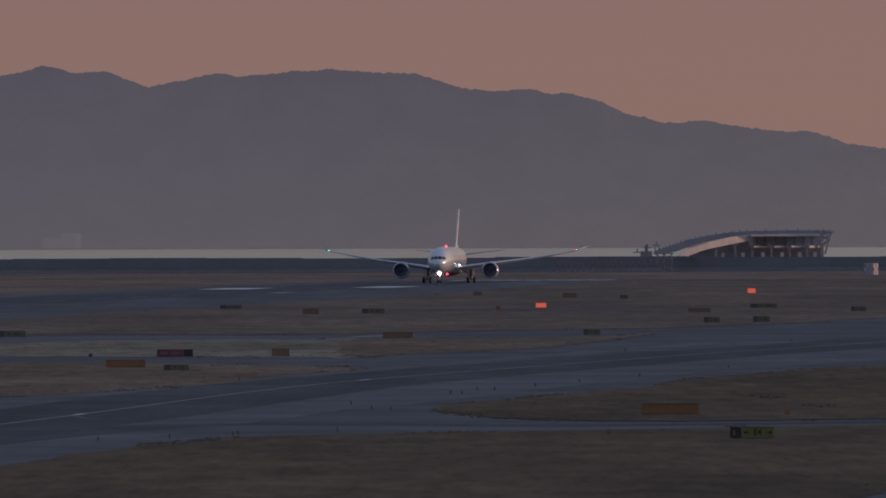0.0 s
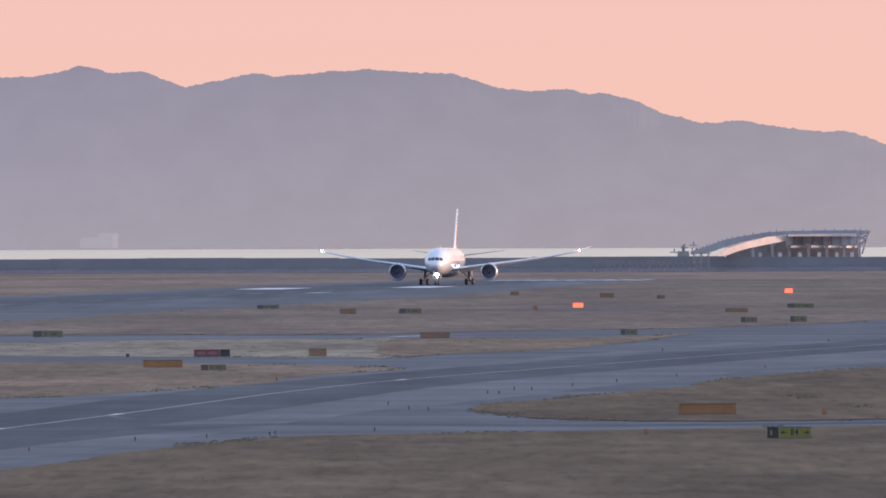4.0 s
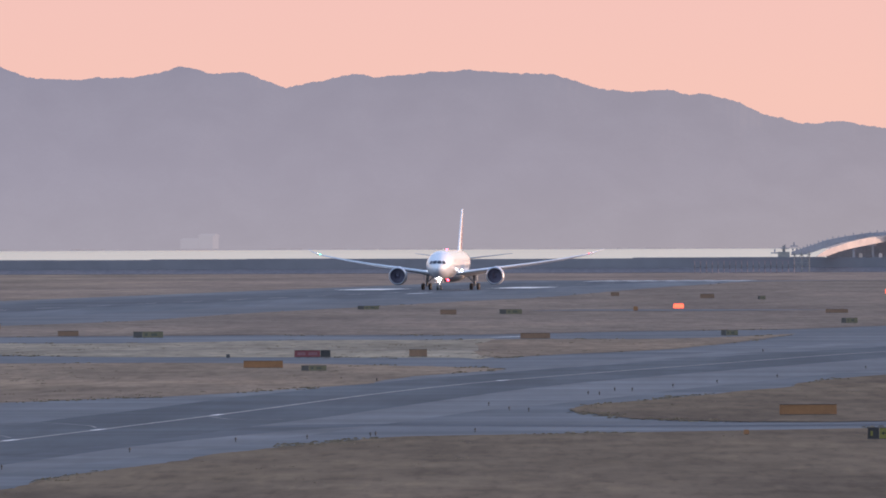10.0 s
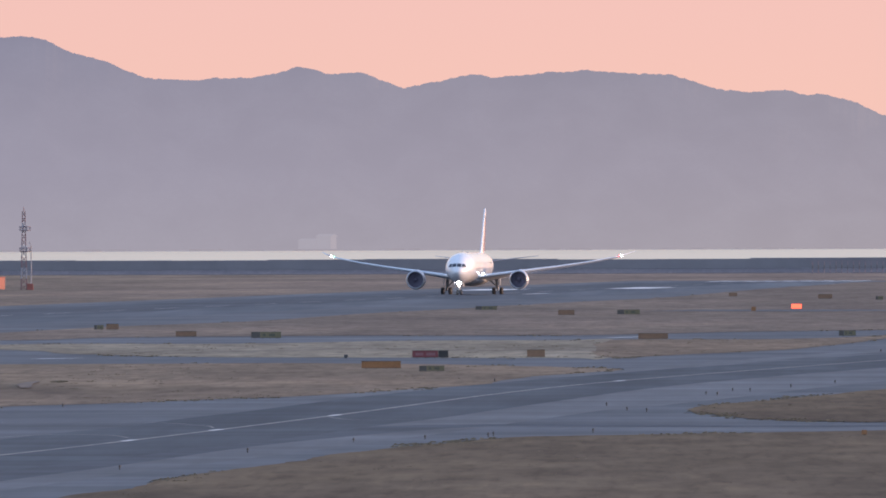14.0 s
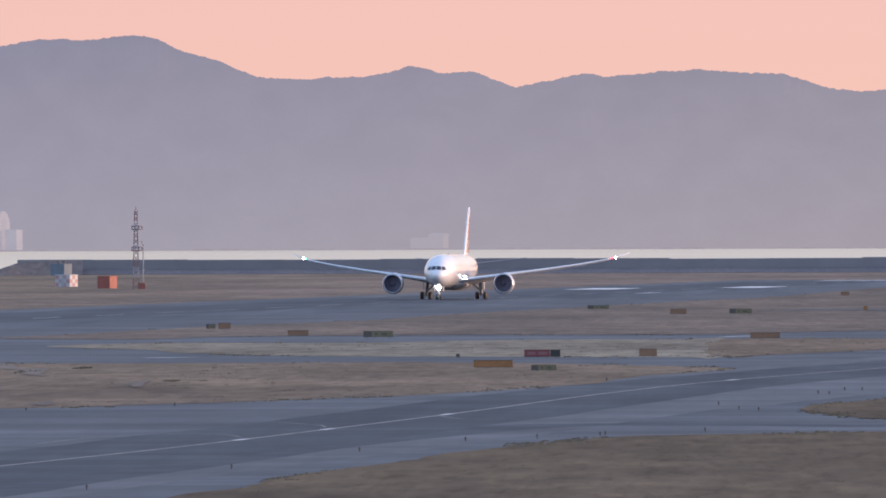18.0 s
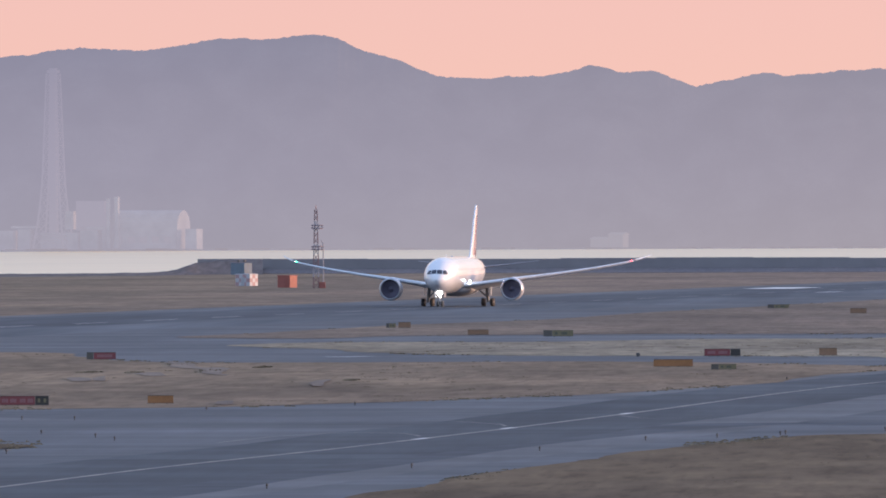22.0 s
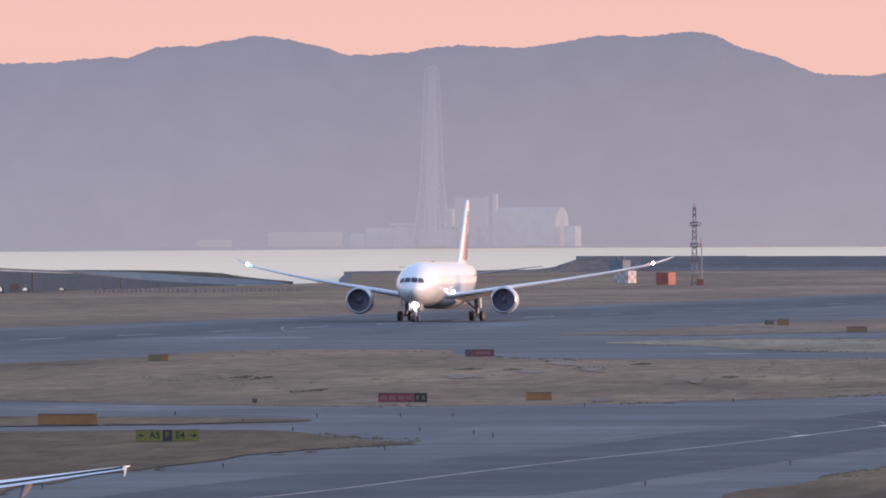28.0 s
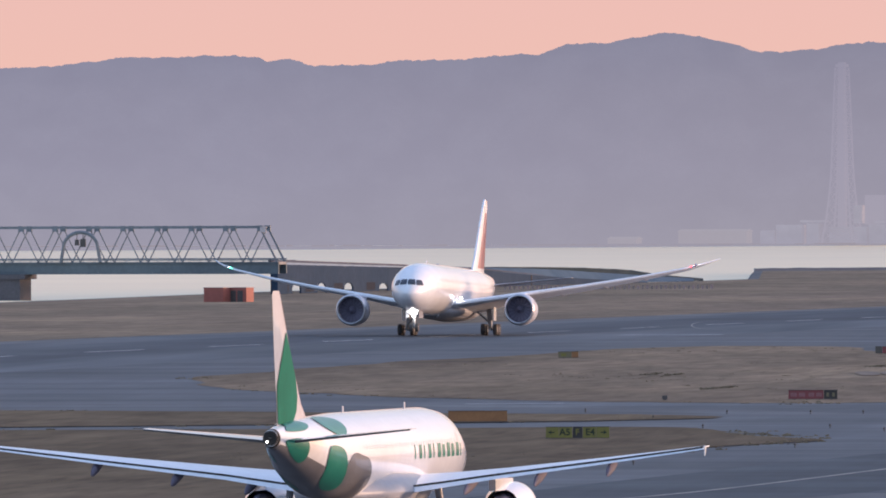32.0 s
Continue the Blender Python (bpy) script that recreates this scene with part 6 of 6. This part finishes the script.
    fin_secs = [(0, y0 - 29.5, 5.5, 6.7, 0.10), (0, y0 - 31.3, 6.6, 5.0, 0.10), (0, y0 - 33.6, 9.2, 3.2, 0.095), (0, y0 - 35.5, 11.6, 1.6, 0.09), (0, y0 - 35.7, 11.76, 1.2, 0.09)]
    fin = part("fin", wing(fin_secs, -1, 1, True), M_FINSHADE, ob, smooth=True)
    for side in (1, -1):
        rows = []
        for t in [i / 14 for i in range(15)]:
            z = 5.7 + t * 4.15
            yl = np.interp(z, [q[2] for q in fin_secs], [q[1] for q in fin_secs])
            ch = np.interp(z, [q[2] for q in fin_secs], [q[3] for q in fin_secs])
            u0 = np.interp(z, (5.7, 6.4, 6.9, 7.8, 8.9, 9.85), (0.62, 0.34, 0.21, 0.11, 0.11, 0.17))
            u1 = np.interp(z, (5.7, 6.9, 7.5, 7.8, 8.3, 8.9, 9.4, 9.85), (0.985, 0.985, 0.96, 0.90, 0.80, 0.62, 0.42, 0.20))
            rows.append([(side * (0.03 + half_thick(0.097, u, ch)), yl - ch * u, z) for u in [u0 + (u1 - u0) * k / 6 for k in range(7)]])
        part("fin_leaf", Shape().sheet(rows), M_FINGREEN, fin, "green leaf on the fin")
    ng = part("nose_gear", Shape().rod((0, 12.64, 0.4), (0, 12.7, 2.1), 0.09, 0.12, n=8), M_STRUT, ob)
    for dx in (-0.25, 0.25):
        wheel_parts(ng, dx, 12.64, 0.38, 0.22)
    for s in (9.0, 22.5):
        part("antenna", Shape().box((-0.015, y0 - s, 5.9), (0.015, y0 - s + 0.3, 6.35)), M_PLANEGREY, fus)
    return ob


jet = widebody()
liner = narrowbody()
# ---- field furniture ----
def panel_sign(name, label, bearing, reach, width, height, faces, group="field signs", text=()):
    """A low sign board on stub legs; faces: (share of the width, material)."""
    p = on_ground(bearing, reach)
    m = Matrix.Translation(p) @ pose(0, 0, 0, 0, 0, -bearing * 0.0573)
    ob = thing(name, label, "sign", m, group)
    x, lift = -width / 2, 0.10
    for share, material in faces:
        w = share * width
        part("panel", Shape().box((x + 0.01, -0.12, lift), (x + w - 0.01, 0.12, lift + height), chamfer=0.015), material, ob)
        x += w
    part("frame", Shape().box((-width / 2 - 0.03, -0.14, lift + height), (width / 2 + 0.03, 0.14, lift + height + 0.03))
         .box((-width / 2 - 0.03, -0.14, lift - 0.03), (width / 2 + 0.03, 0.14, lift)), M_DARK, ob)
    for i in range(max(2, round(width))):
        lx = -width / 2 + width * (i + 0.5) / max(2, round(width))
        part("leg", Shape().box((lx - 0.04, -0.06, -0.12), (lx + 0.04, 0.06, lift)), M_DARK, ob)
    for t in text:
        if isinstance(t[0], str):
            word, cx, size, material = t
            cu = bpy.data.curves.new("letters", 'FONT')
            cu.body, cu.size, cu.align_x, cu.align_y, cu.extrude, cu.offset = word, size, 'CENTER', 'CENTER', 0.004, 0.012
            tmp = bpy.data.objects.new("letters", cu)
            me = bpy.data.meshes.new_from_object(tmp)
            bpy.data.objects.remove(tmp)
            me.materials.clear()
            part("letters", me, material, ob, at=Matrix.Translation((cx, -0.125, lift + height / 2)) @ pose(0, 0, 0, 90))
        else:
            x0, x1, material = t
            part("writing_bar", Shape().box((x0, -0.127, lift + height * 0.25), (x1, -0.1215, lift + height * 0.72)), material, ob)
    return ob


def arrow(ob, cx, z, way, material):
    s = Shape()
    y = -0.128
    s.box((cx - 0.17, y, z - 0.035), (cx + 0.17, y + 0.006, z + 0.035))
    s.add([(cx + 0.25 * way, y - 0.001, z), (cx + 0.04 * way, y - 0.001, z + 0.13), (cx + 0.04 * way, y - 0.001, z - 0.13)], [(0, 1, 2)])
    part("arrow", s, material, ob)


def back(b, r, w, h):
    return panel_sign("direction_sign", "back of a low orange-brown field sign in dry grass", b, r, w, h, ((1.0, M_SIGNBACK if r < 1500 else M_SIGNBACKHAZE),))


for b, r, w, h in ((-20.08, 1489, 3.72, 0.62), (-10.29, 1589, 1.82, 0.68), (-2.88, 1828, 3.46, 0.60), (-8.37, 2320, 2.4, 0.65), (7.99, 2795, 2.5, 0.7), (16.18, 2331, 3.33, 0.5),
                   (14.34, 1161, 4.23, 0.71), (-32.4, 1898, 2.51, 0.54), (-37.05, 2028, 1.6, 0.65), (-52.49, 1237, 2.03, 0.56), (-82.29, 1114, 4.18, 0.72), (2.17, 2892, 1.55, 0.6)):
    back(b, r, w, h)
for b, r, w, h in ((-16.88, 1464, 2.35, 0.42), (-27.34, 1865, 3.53, 0.66), (-13.43, 2464, 3.34, 0.5), (-4.43, 2329, 3.33, 0.62), (11.43, 2747, 1.37, 0.55), (20.24, 2447, 4.11, 0.55), (20.11, 2104, 2.25, 0.68),
                   (16.98, 2095, 2.17, 0.62), (26.24, 2346, 2.26, 0.62), (9.39, 1872, 2.01, 0.55), (-37.91, 2029, 1.23, 0.5)):
    panel_sign("direction_sign", "low olive and black taxiway direction sign", b, r, w, h, ((0.3, M_SIGNHAZED), (0.35, M_SIGNGREEN), (0.35, M_SIGNGREEN)),
               text=((-w * 0.12, -w * 0.02, M_SIGNHAZEINK), (w * 0.1, w * 0.3, M_SIGNHAZEINK)))
panel_sign("holding_sign", "low red holding position sign with a black end panel", -16.97, 1587, 3.63, 0.64, ((0.72, M_SIGNRED), (0.28, M_SIGNBLACK)),
           text=((-1.5, -0.7, M_SIGNLETTER), (-0.4, 0.5, M_SIGNLETTER)))
panel_sign("holding_sign", "low red holding position sign with a haze-paled black end", -56.23, 1573, 2.92, 0.64, ((0.24, M_SIGNHAZED), (0.76, M_SIGNRED)), text=((-0.4, 1.1, M_SIGNLETTER),))
panel_sign("holding_sign", "red runway sign with pale writing and a black end panel", -61.1, 1229, 3.82, 0.66, ((0.72, M_SIGNRED), (0.28, M_SIGNBLACK)),
           text=((-1.75, -1.25, M_SIGNLETTER), (-1.1, -0.6, M_SIGNLETTER), (-0.35, 0.1, M_SIGNLETTER), (0.25, 0.7, M_SIGNLETTER), (1.05, 1.25, M_SIGNGREEN), (1.5, 1.7, M_SIGNGREEN)))
panel_sign("direction_sign", "small olive and orange field sign", -76.55, 1542, 1.98, 0.55, ((0.66, M_SIGNGREEN), (0.34, M_SIGNBACK)), text=((-0.7, -0.2, M_SIGNYELLOW),))
s = panel_sign("direction_sign", "yellow taxiway sign with arrows, A5 and E4 beside a black panel", -75.98, 1038, 4.19, 0.70,
               ((0.21, M_SIGNYELLOW), (0.21, M_SIGNYELLOW), (0.16, M_SIGNBLACK), (0.21, M_SIGNYELLOW), (0.21, M_SIGNYELLOW)),
               text=(("A5", -0.83, 0.62, M_SIGNINK), ("F", -0.02, 0.56, M_SIGNYELLOW), ("E4", 0.83, 0.62, M_SIGNINK)))
arrow(s, -1.68, 0.45, -1, M_SIGNINK)
arrow(s, 1.68, 0.45, 1, M_SIGNINK)
s = panel_sign("direction_sign", "olive taxiway sign with arrows and E4 beside a black panel", 19.48, 1045, 2.91, 0.70,
               ((0.27, M_SIGNBLACK), (0.365, M_SIGNYELLOW), (0.365, M_SIGNYELLOW)), text=(("E4", 0.36, 0.55, M_SIGNINK), (-1.25, -1.1, M_SIGNYELLOW)))
arrow(s, -0.32, 0.45, -1, M_SIGNINK)
arrow(s, 1.12, 0.45, 1, M_SIGNINK)
for b, r, w, h in ((6.18, 2467, 1.6, 0.78), (19.49, 2947, 1.45, 0.9)):
    ob = thing("lit_marker", "glowing orange-red lit field marker in dry grass", "marker light", Matrix.Translation(on_ground(b, r)), "lit markers")
    part("housing", Shape().box((-w / 2 - 0.05, 0.0, 0.0), (w / 2 + 0.1, 0.4, h + 0.05), chamfer=0.05), M_RED, ob)
    part("lit_face", Shape().box((-w / 2, -0.06, 0.1), (w / 2, -0.01, h), chamfer=0.02), M_LIT, ob, "glowing face")
    for lx in (-w * 0.35, w * 0.35):
        part("leg", Shape().box((lx - 0.05, 0.1, -0.1), (lx + 0.05, 0.2, 0.02)), M_DARK, ob)
# small lone boxes in the grass
for b, r, w, h, mt, lb in ((3.47, 2407, 0.69, 0.69, M_SIGNBACK, "small orange-brown field box"), (21.7, 1159, 0.41, 0.5, M_SIGNBACK, "small orange field box"),
                           (10.44, 1067, 0.38, 0.38, M_SIGNBACK, "small orange field box"), (-70.45, 1231, 0.44, 0.35, M_DARK, "small dark field box"), (-22.3, 1590, 0.4, 0.35, M_DARK, "small dark field box")):
    ob = thing("field_box", lb, "box", Matrix.Translation(on_ground(b, r)))
    part("case", Shape().box((-w / 2, -0.2, 0.08), (w / 2, 0.2, h), chamfer=0.03), mt, ob)
    part("foot", Shape().box((-w * 0.3, -0.1, -0.1), (w * 0.3, 0.1, 0.09)), M_DARK, ob)


def lattice_mast():
    m = Matrix.Translation(on_ground(-42.63, 3297))
    ob = thing("lattice_mast", "red and white lattice mast with two round platforms", "mast", m)
    H = 16.4
    for band in range(7):
        z0, z1 = band * H / 7, (band + 1) * H / 7
        w0, w1 = 0.62 - 0.36 * z0 / H, 0.62 - 0.36 * z1 / H
        sh = Shape()
        for sx, sy in ((-1, -1), (1, -1), (1, 1), (-1, 1)):
            sh.rod((sx * w0, sy * w0, z0), (sx * w1, sy * w1, z1), 0.09, 0.08, n=5)
        for k in range(2):
            a, b = z0 + (z1 - z0) * k / 2, z0 + (z1 - z0) * (k + 1) / 2
            wa, wb = 0.62 - 0.36 * a / H, 0.62 - 0.36 * b / H
            for (ax, ay), (bx, by) in (((-1, -1), (1, -1)), ((1, -1), (1, 1)), ((1, 1), (-1, 1)), ((-1, 1), (-1, -1))):
                sh.rod((ax * wa, ay * wa, a), (bx * wb, by * wb, b), 0.05, n=4)
                sh.rod((bx * wa, by * wa, a), (ax * wb, ay * wb, b), 0.07, n=4)
        part("lattice_section", sh, M_MASTRED if band % 2 == 0 else M_MASTWHITE, ob)
    for z in (12.3, 7.9):
        pl = part("platform", Shape().lathe([(z, 0.2), (z + 0.02, 1.15), (z + 0.2, 1.2), (z + 0.2, 0.2)], (0.25, 0, 0), 'z', 12), M_POST, ob)
        rail = Shape().lathe([(z + 0.75, 1.14), (z + 0.85, 1.2), (z + 0.95, 1.14)], (0.25, 0, 0), 'z', 12)
        for i in range(10):
            a = 2 * math.pi * i / 10
            rail.rod((0.25 + 1.15 * math.cos(a), 1.15 * math.sin(a), z + 0.2), (0.25 + 1.15 * math.cos(a), 1.15 * math.sin(a), z + 0.9), 0.06, n=4)
        part("railing", rail, M_POST, pl)
    part("davit", Shape().rod((1.5, 0, 0), (1.5, 0, 9.2), 0.12, n=6).rod((1.5, 0, 9.2), (1.1, 0, 10.1), 0.09, n=6), M_MASTWHITE, ob)
    part("top_pole", Shape().rod((0, 0, H), (0, 0, H + 0.9), 0.12, 0.05, n=6), M_RED, ob)
    part("cabinet", Shape().box((0.7, -1.4, 0), (2.0, -0.4, 1.3), chamfer=0.05), M_ORANGEBOX, ob)


lattice_mast()


def hut(bearing, reach, w, d, h, label, checks=None, material=None):
    m = Matrix.Translation(on_ground(bearing, reach)) @ pose(0, 0, 0, 0, 0, -28)
    ob = thing("equipment_hut", label, "hut", m)
    part("wall", Shape().box((-w / 2, -d / 2, -0.1), (w / 2, d / 2, h)), material or M_HUT, ob)
    part("roof", Shape().box((-w / 2 - 0.12, -d / 2 - 0.12, h), (w / 2 + 0.12, d / 2 + 0.12, h + 0.14), chamfer=0.08), material or M_HUT, ob)
    part("door", Shape().box((-0.45, -d / 2 - 0.04, 0), (0.45, -d / 2 + 0.01, 1.95)), material or M_PLANEGREY, ob)
    if checks:
        n = 4
        for i in range(n):
            for j in range(3):
                if (i + j) % 2 == 0:
                    part("check", Shape().box((-w / 2 + i * w / n, -d / 2 - 0.03, j * h / 3), (-w / 2 + (i + 1) * w / n, -d / 2 - 0.004, (j + 1) * h / 3)), M_CHECK, ob)
        for i in range(3):
            for j in range(3):
                if (i + j) % 2 == 1:
                    part("check", Shape().box((w / 2 + 0.004, -d / 2 + i * d / 3, j * h / 3), (w / 2 + 0.03, -d / 2 + (i + 1) * d / 3, (j + 1) * h / 3)), M_CHECK, ob)
    return ob


hut(-47.02, 3431, 3.6, 3.4, 2.5, "red and white chequered equipment hut on the field", True)
hut(-44.45, 3332, 3.0, 3.0, 2.5, "plain orange-red equipment hut on the field", None, M_ORANGEBOX)
hut(27.05, 3949, 2.6, 2.6, 2.7, "red and white chequered equipment hut by the sea wall", True)
pump = hut(-47.35, 4200, 4.2, 4.0, 3.0, "blue-grey pump house with two roof vents by the sea wall", None, M_PUMP)
for x in (-0.9, 0.9):
    part("roof_vent", Shape().rod((x, 0, 2.95), (x, 0, 3.7), 0.16, n=6).box((x - 0.3, -0.3, 3.6), (x + 0.3, 0.3, 3.85)), M_DARK, pump)


def container(bearing, reach):
    m = Matrix.Translation(on_ground(bearing, reach)) @ pose(0, 0, 0, 0, 0, 5)
    for dx, w, mt, lb in ((-1.9, 3.7, M_ORANGEBOX, "orange-red steel container on the bank"), (2.1, 3.3, M_ORANGEBOX, "smaller orange-red steel container with dark doors")):
        ob = thing("container", lb, "container", m @ Matrix.Translation((dx, 0.3 if dx > 0 else 0, 0)) @ pose(0, 0, 0, 0, 0, -30), "containers on the bank")
        h = 2.3
        sh = Shape()
        n = 14
        front, backs = [], []
        for i in range(n * 2 + 1):
            x = -w / 2 + w * i / (2 * n)
            k = 0.04 if (i // 1) % 2 else 0.0
            front.append((x, -1.2 - k, -0.1))
        sh.sheet([front, [(x, y, h) for x, y, _ in front]])
        sh.add([(-w / 2, -1.2, -0.1), (-w / 2, 1.2, -0.1), (w / 2, 1.2, -0.1), (w / 2, -1.2, -0.1), (-w / 2, -1.2, h), (-w / 2, 1.2, h), (w / 2, 1.2, h), (w / 2, -1.2, h)],
               [(0, 1, 5, 4), (1, 2, 6, 5), (2, 3, 7, 6), (4, 5, 6, 7)])
        part("body", sh, mt, ob)
        part("roof_frame", Shape().box((-w / 2 - 0.05, -1.28, h), (w / 2 + 0.05, 1.28, h + 0.12)), M_RED, ob)
        if dx > 0:
            for k in (-0.8, 0.5):
                part("door", Shape().box((k - 0.5, -1.32, 0.0), (k + 0.5, -1.25, 1.9)), M_DARK, ob, "dark doorway")


container(-98.0, 2612)
# approach light posts before the sea wall
post = thing("approach_post", "thin red and white approach light post", "light post", Matrix.Translation(on_ground(7.2, 4180)), "approach light posts")
for k in range(3):
    part("tube", Shape().rod((0, 0, k * 1.1), (0, 0, k * 1.1 + 1.1), 0.11, n=6), M_POST if k % 2 == 0 else M_BANK, post)
part("lamp_bar", Shape().box((-0.9, -0.1, 3.3), (0.9, 0.1, 3.42)), M_POST, post)
for i in range(1, 18):
    copy_thing(post, Matrix.Translation(on_ground(7.2 + i * 0.37, 4180 + (i % 3) * 12)))


def approach_gantry(bearing, reach):
    """A braced steel stand with two decks that carries approach lamps."""
    ob = thing("approach_gantry", "pale braced steel stand for approach lights before the sea wall", "light stand", Matrix.Translation(on_ground(bearing, reach)))
    w, d, h = 2.0, 1.2, 5.7
    for x in (-w, 0, w):
        for y in (-d, d):
            part("leg", Shape().rod((x, y, -0.1), (x, y, h - 0.5 * (x < 0)), 0.13, n=6), M_CONC, ob)
    for z0, z1 in ((0.3, 2.6), (2.6, 4.9)):
        for x0, x1 in ((-w, 0), (0, w)):
            part("brace", Shape().rod((x0, -d, z0), (x1, -d, z1), 0.09, n=5).rod((x1, -d, z0), (x0, -d, z1), 0.09, n=5), M_CONC, ob)
    for z, x0, x1 in ((2.5, -w - 0.4, w + 0.2), (4.8, -w - 0.9, w + 0.5)):
        part("platform", Shape().box((x0, -d - 0.3, z), (x1, d + 0.3, z + 0.22)), M_CONC, ob)
    for x in (-2.4, -1.2, 0.2, 1.4):
        part("lamp_head", Shape().rod((x, -d, 4.9), (x, -d, 6.1), 0.08, n=5).box((x - 0.25, -d - 0.2, 6.05), (x + 0.25, -d + 0.2, 6.4)), M_HAZEGREY, ob)


approach_gantry(13.97, 4230)
# elevated edge lights along the taxiways
lamp = thing("edge_light", "small dark elevated taxiway edge light", "edge light", Matrix.Translation(on_ground(-13.0, 1070)), "taxiway edge lights")
part("stem", Shape().rod((0, 0, -0.08), (0, 0, 0.16), 0.035, 0.03, n=6), M_SIGNBLACK, lamp)
part("collar", Shape().rod((0, 0, 0.16), (0, 0, 0.20), 0.07, n=8), M_SIGNBLACK, lamp)
part("globe", Shape().lathe([(0.20, 0.065), (0.27, 0.06), (0.31, 0.03), (0.32, 0.005)], (0, 0, 0), 'z', 8), M_DARK, lamp, smooth=True)
for b, r in ((-21.84, 1045), (-17.32, 1056), (-13.33, 1066), (-6.7, 1084), (-5.84, 1220), (-4.55, 1194), (-3.31, 1187), (-12.9, 1382), (0.45, 1287), (1.16, 1283), (2.13, 1309), (3.23, 1308), (5.81, 1334),
             (-36.63, 942), (-28.54, 1004), (-45.79, 877), (-55.41, 1052), (-60.03, 1082), (-61.25, 1151), (-57.93, 1150), (-56.61, 1066), (-62.25, 1000), (-66.53, 1152), (-83.89, 875), (-72.46, 939),
             (-68.06, 1083), (-71.2, 1127), (-75.48, 1163), (-49.6, 1200), (-40.2, 1225), (8.6, 1362), (12.4, 1402), (18.0, 1470), (11.5, 1640), (22.0, 1760), (-95.0, 815)):
    copy_thing(lamp, Matrix.Translation(on_ground(b, r)))


# ---- what moves ----
def motions():
    # the wide-body gathers speed along the runway and lifts its nose at the end
    stations = [(0, -680.0), (2, -638.9), (4, -588.8), (6, -529.4), (8, -460.7), (10, -383.0), (12, -296.3), (14, -201.0), (16, -97.4), (18, 14.3), (20, 133.8), (22, 260.9), (24, 395.2),
                (26, 536.3), (28, 683.6), (29, 759.3), (30, 836.1), (30.5, 874.8), (31, 913.9), (31.5, 953.2), (32, 992.5)]
    lift = {30.5: 0.15, 31: 0.35, 31.5: 0.9, 32: 1.5}
    rows = []
    for t, s in stations:
        p = RUN_C + RUN_D * (s - 9.5) - RUN_N * 0.35
        rows.append((t, pose(p.x, p.y, 0.04, -lift.get(t, 0.0), 0, -5.33)))
    walk(jet, rows)
    # its wings bend upwards as they take the weight
    for wg, root, side in flexing:
        walk(wg, [(t, pose(root.x, root.y, root.z, 0, -a * side, 0)) for t, a in ((0, 0.0), (18, 0.0), (24, 0.25), (28, 0.8), (30, 1.35), (32, 2.0))])
    # strobes and beacons turn their lenses forward for a blink every 1.41 s
    for lamp_part, seat, late, inward in flashing:
        def turned(share):
            """share 0: the lens looks forward, 1: it is hidden."""
            return seat @ (pose(0, 0, -0.0024 * inward * share, inward * share) if inward else pose(0, 0, 0, 0, 0, 180 * share))

        rows = [(0, turned(1))]
        if inward:
            rows = [(t, turned(a)) for t, a in ((0, 0), (0.2, 0), (0.212, 0.333), (0.224, 0.667), (0.236, 1), (0.25, 1), (0.265, 1))]
        steps = (1, 0.667, 0.333, 0, 0, 0.333, 0.667, 1)
        for k in range(-1, 24):
            c = 28.0 + late - 1.41 * (18 - k)
            if c < 0.6 or c > 31.7:
                continue
            blink = (-0.20, -0.16, -0.12, -0.08, 0.11, 0.13, 0.15, 0.17) if late == 0 else (-0.165, -0.152, -0.139, -0.126, 0.088, 0.10, 0.112, 0.124)
            still = 0.035 if late == 0 else 0.013
            rows += [(c + blink[0] - 2 * still, turned(1)), (c + blink[0] - still, turned(1))]
            for i, (dt, a) in enumerate(zip(blink, steps)):
                rows.append((c + dt, turned(-a if i > 4 and not inward else a)))
            rows += [(c + blink[-1] + still, turned(1)), (c + blink[-1] + 2 * still, turned(1))]
        rows.append((32, turned(1)))
        walk(lamp_part, rows)
    # the single-aisle jet taxies away at a steady pace
    rows = []
    for t in range(0, 33, 4):
        x, y = -65.66 - 11.2 * math.sin(radians(5.55)) * (32 - t), 732.0 - 11.2 * math.cos(radians(6.0)) * (32 - t)
        rows.append((t, pose(x, y, ground_z(y) + 0.03, math.degrees(1.5 / 850), 0, -7.2)))
    walk(liner, rows)


motions()
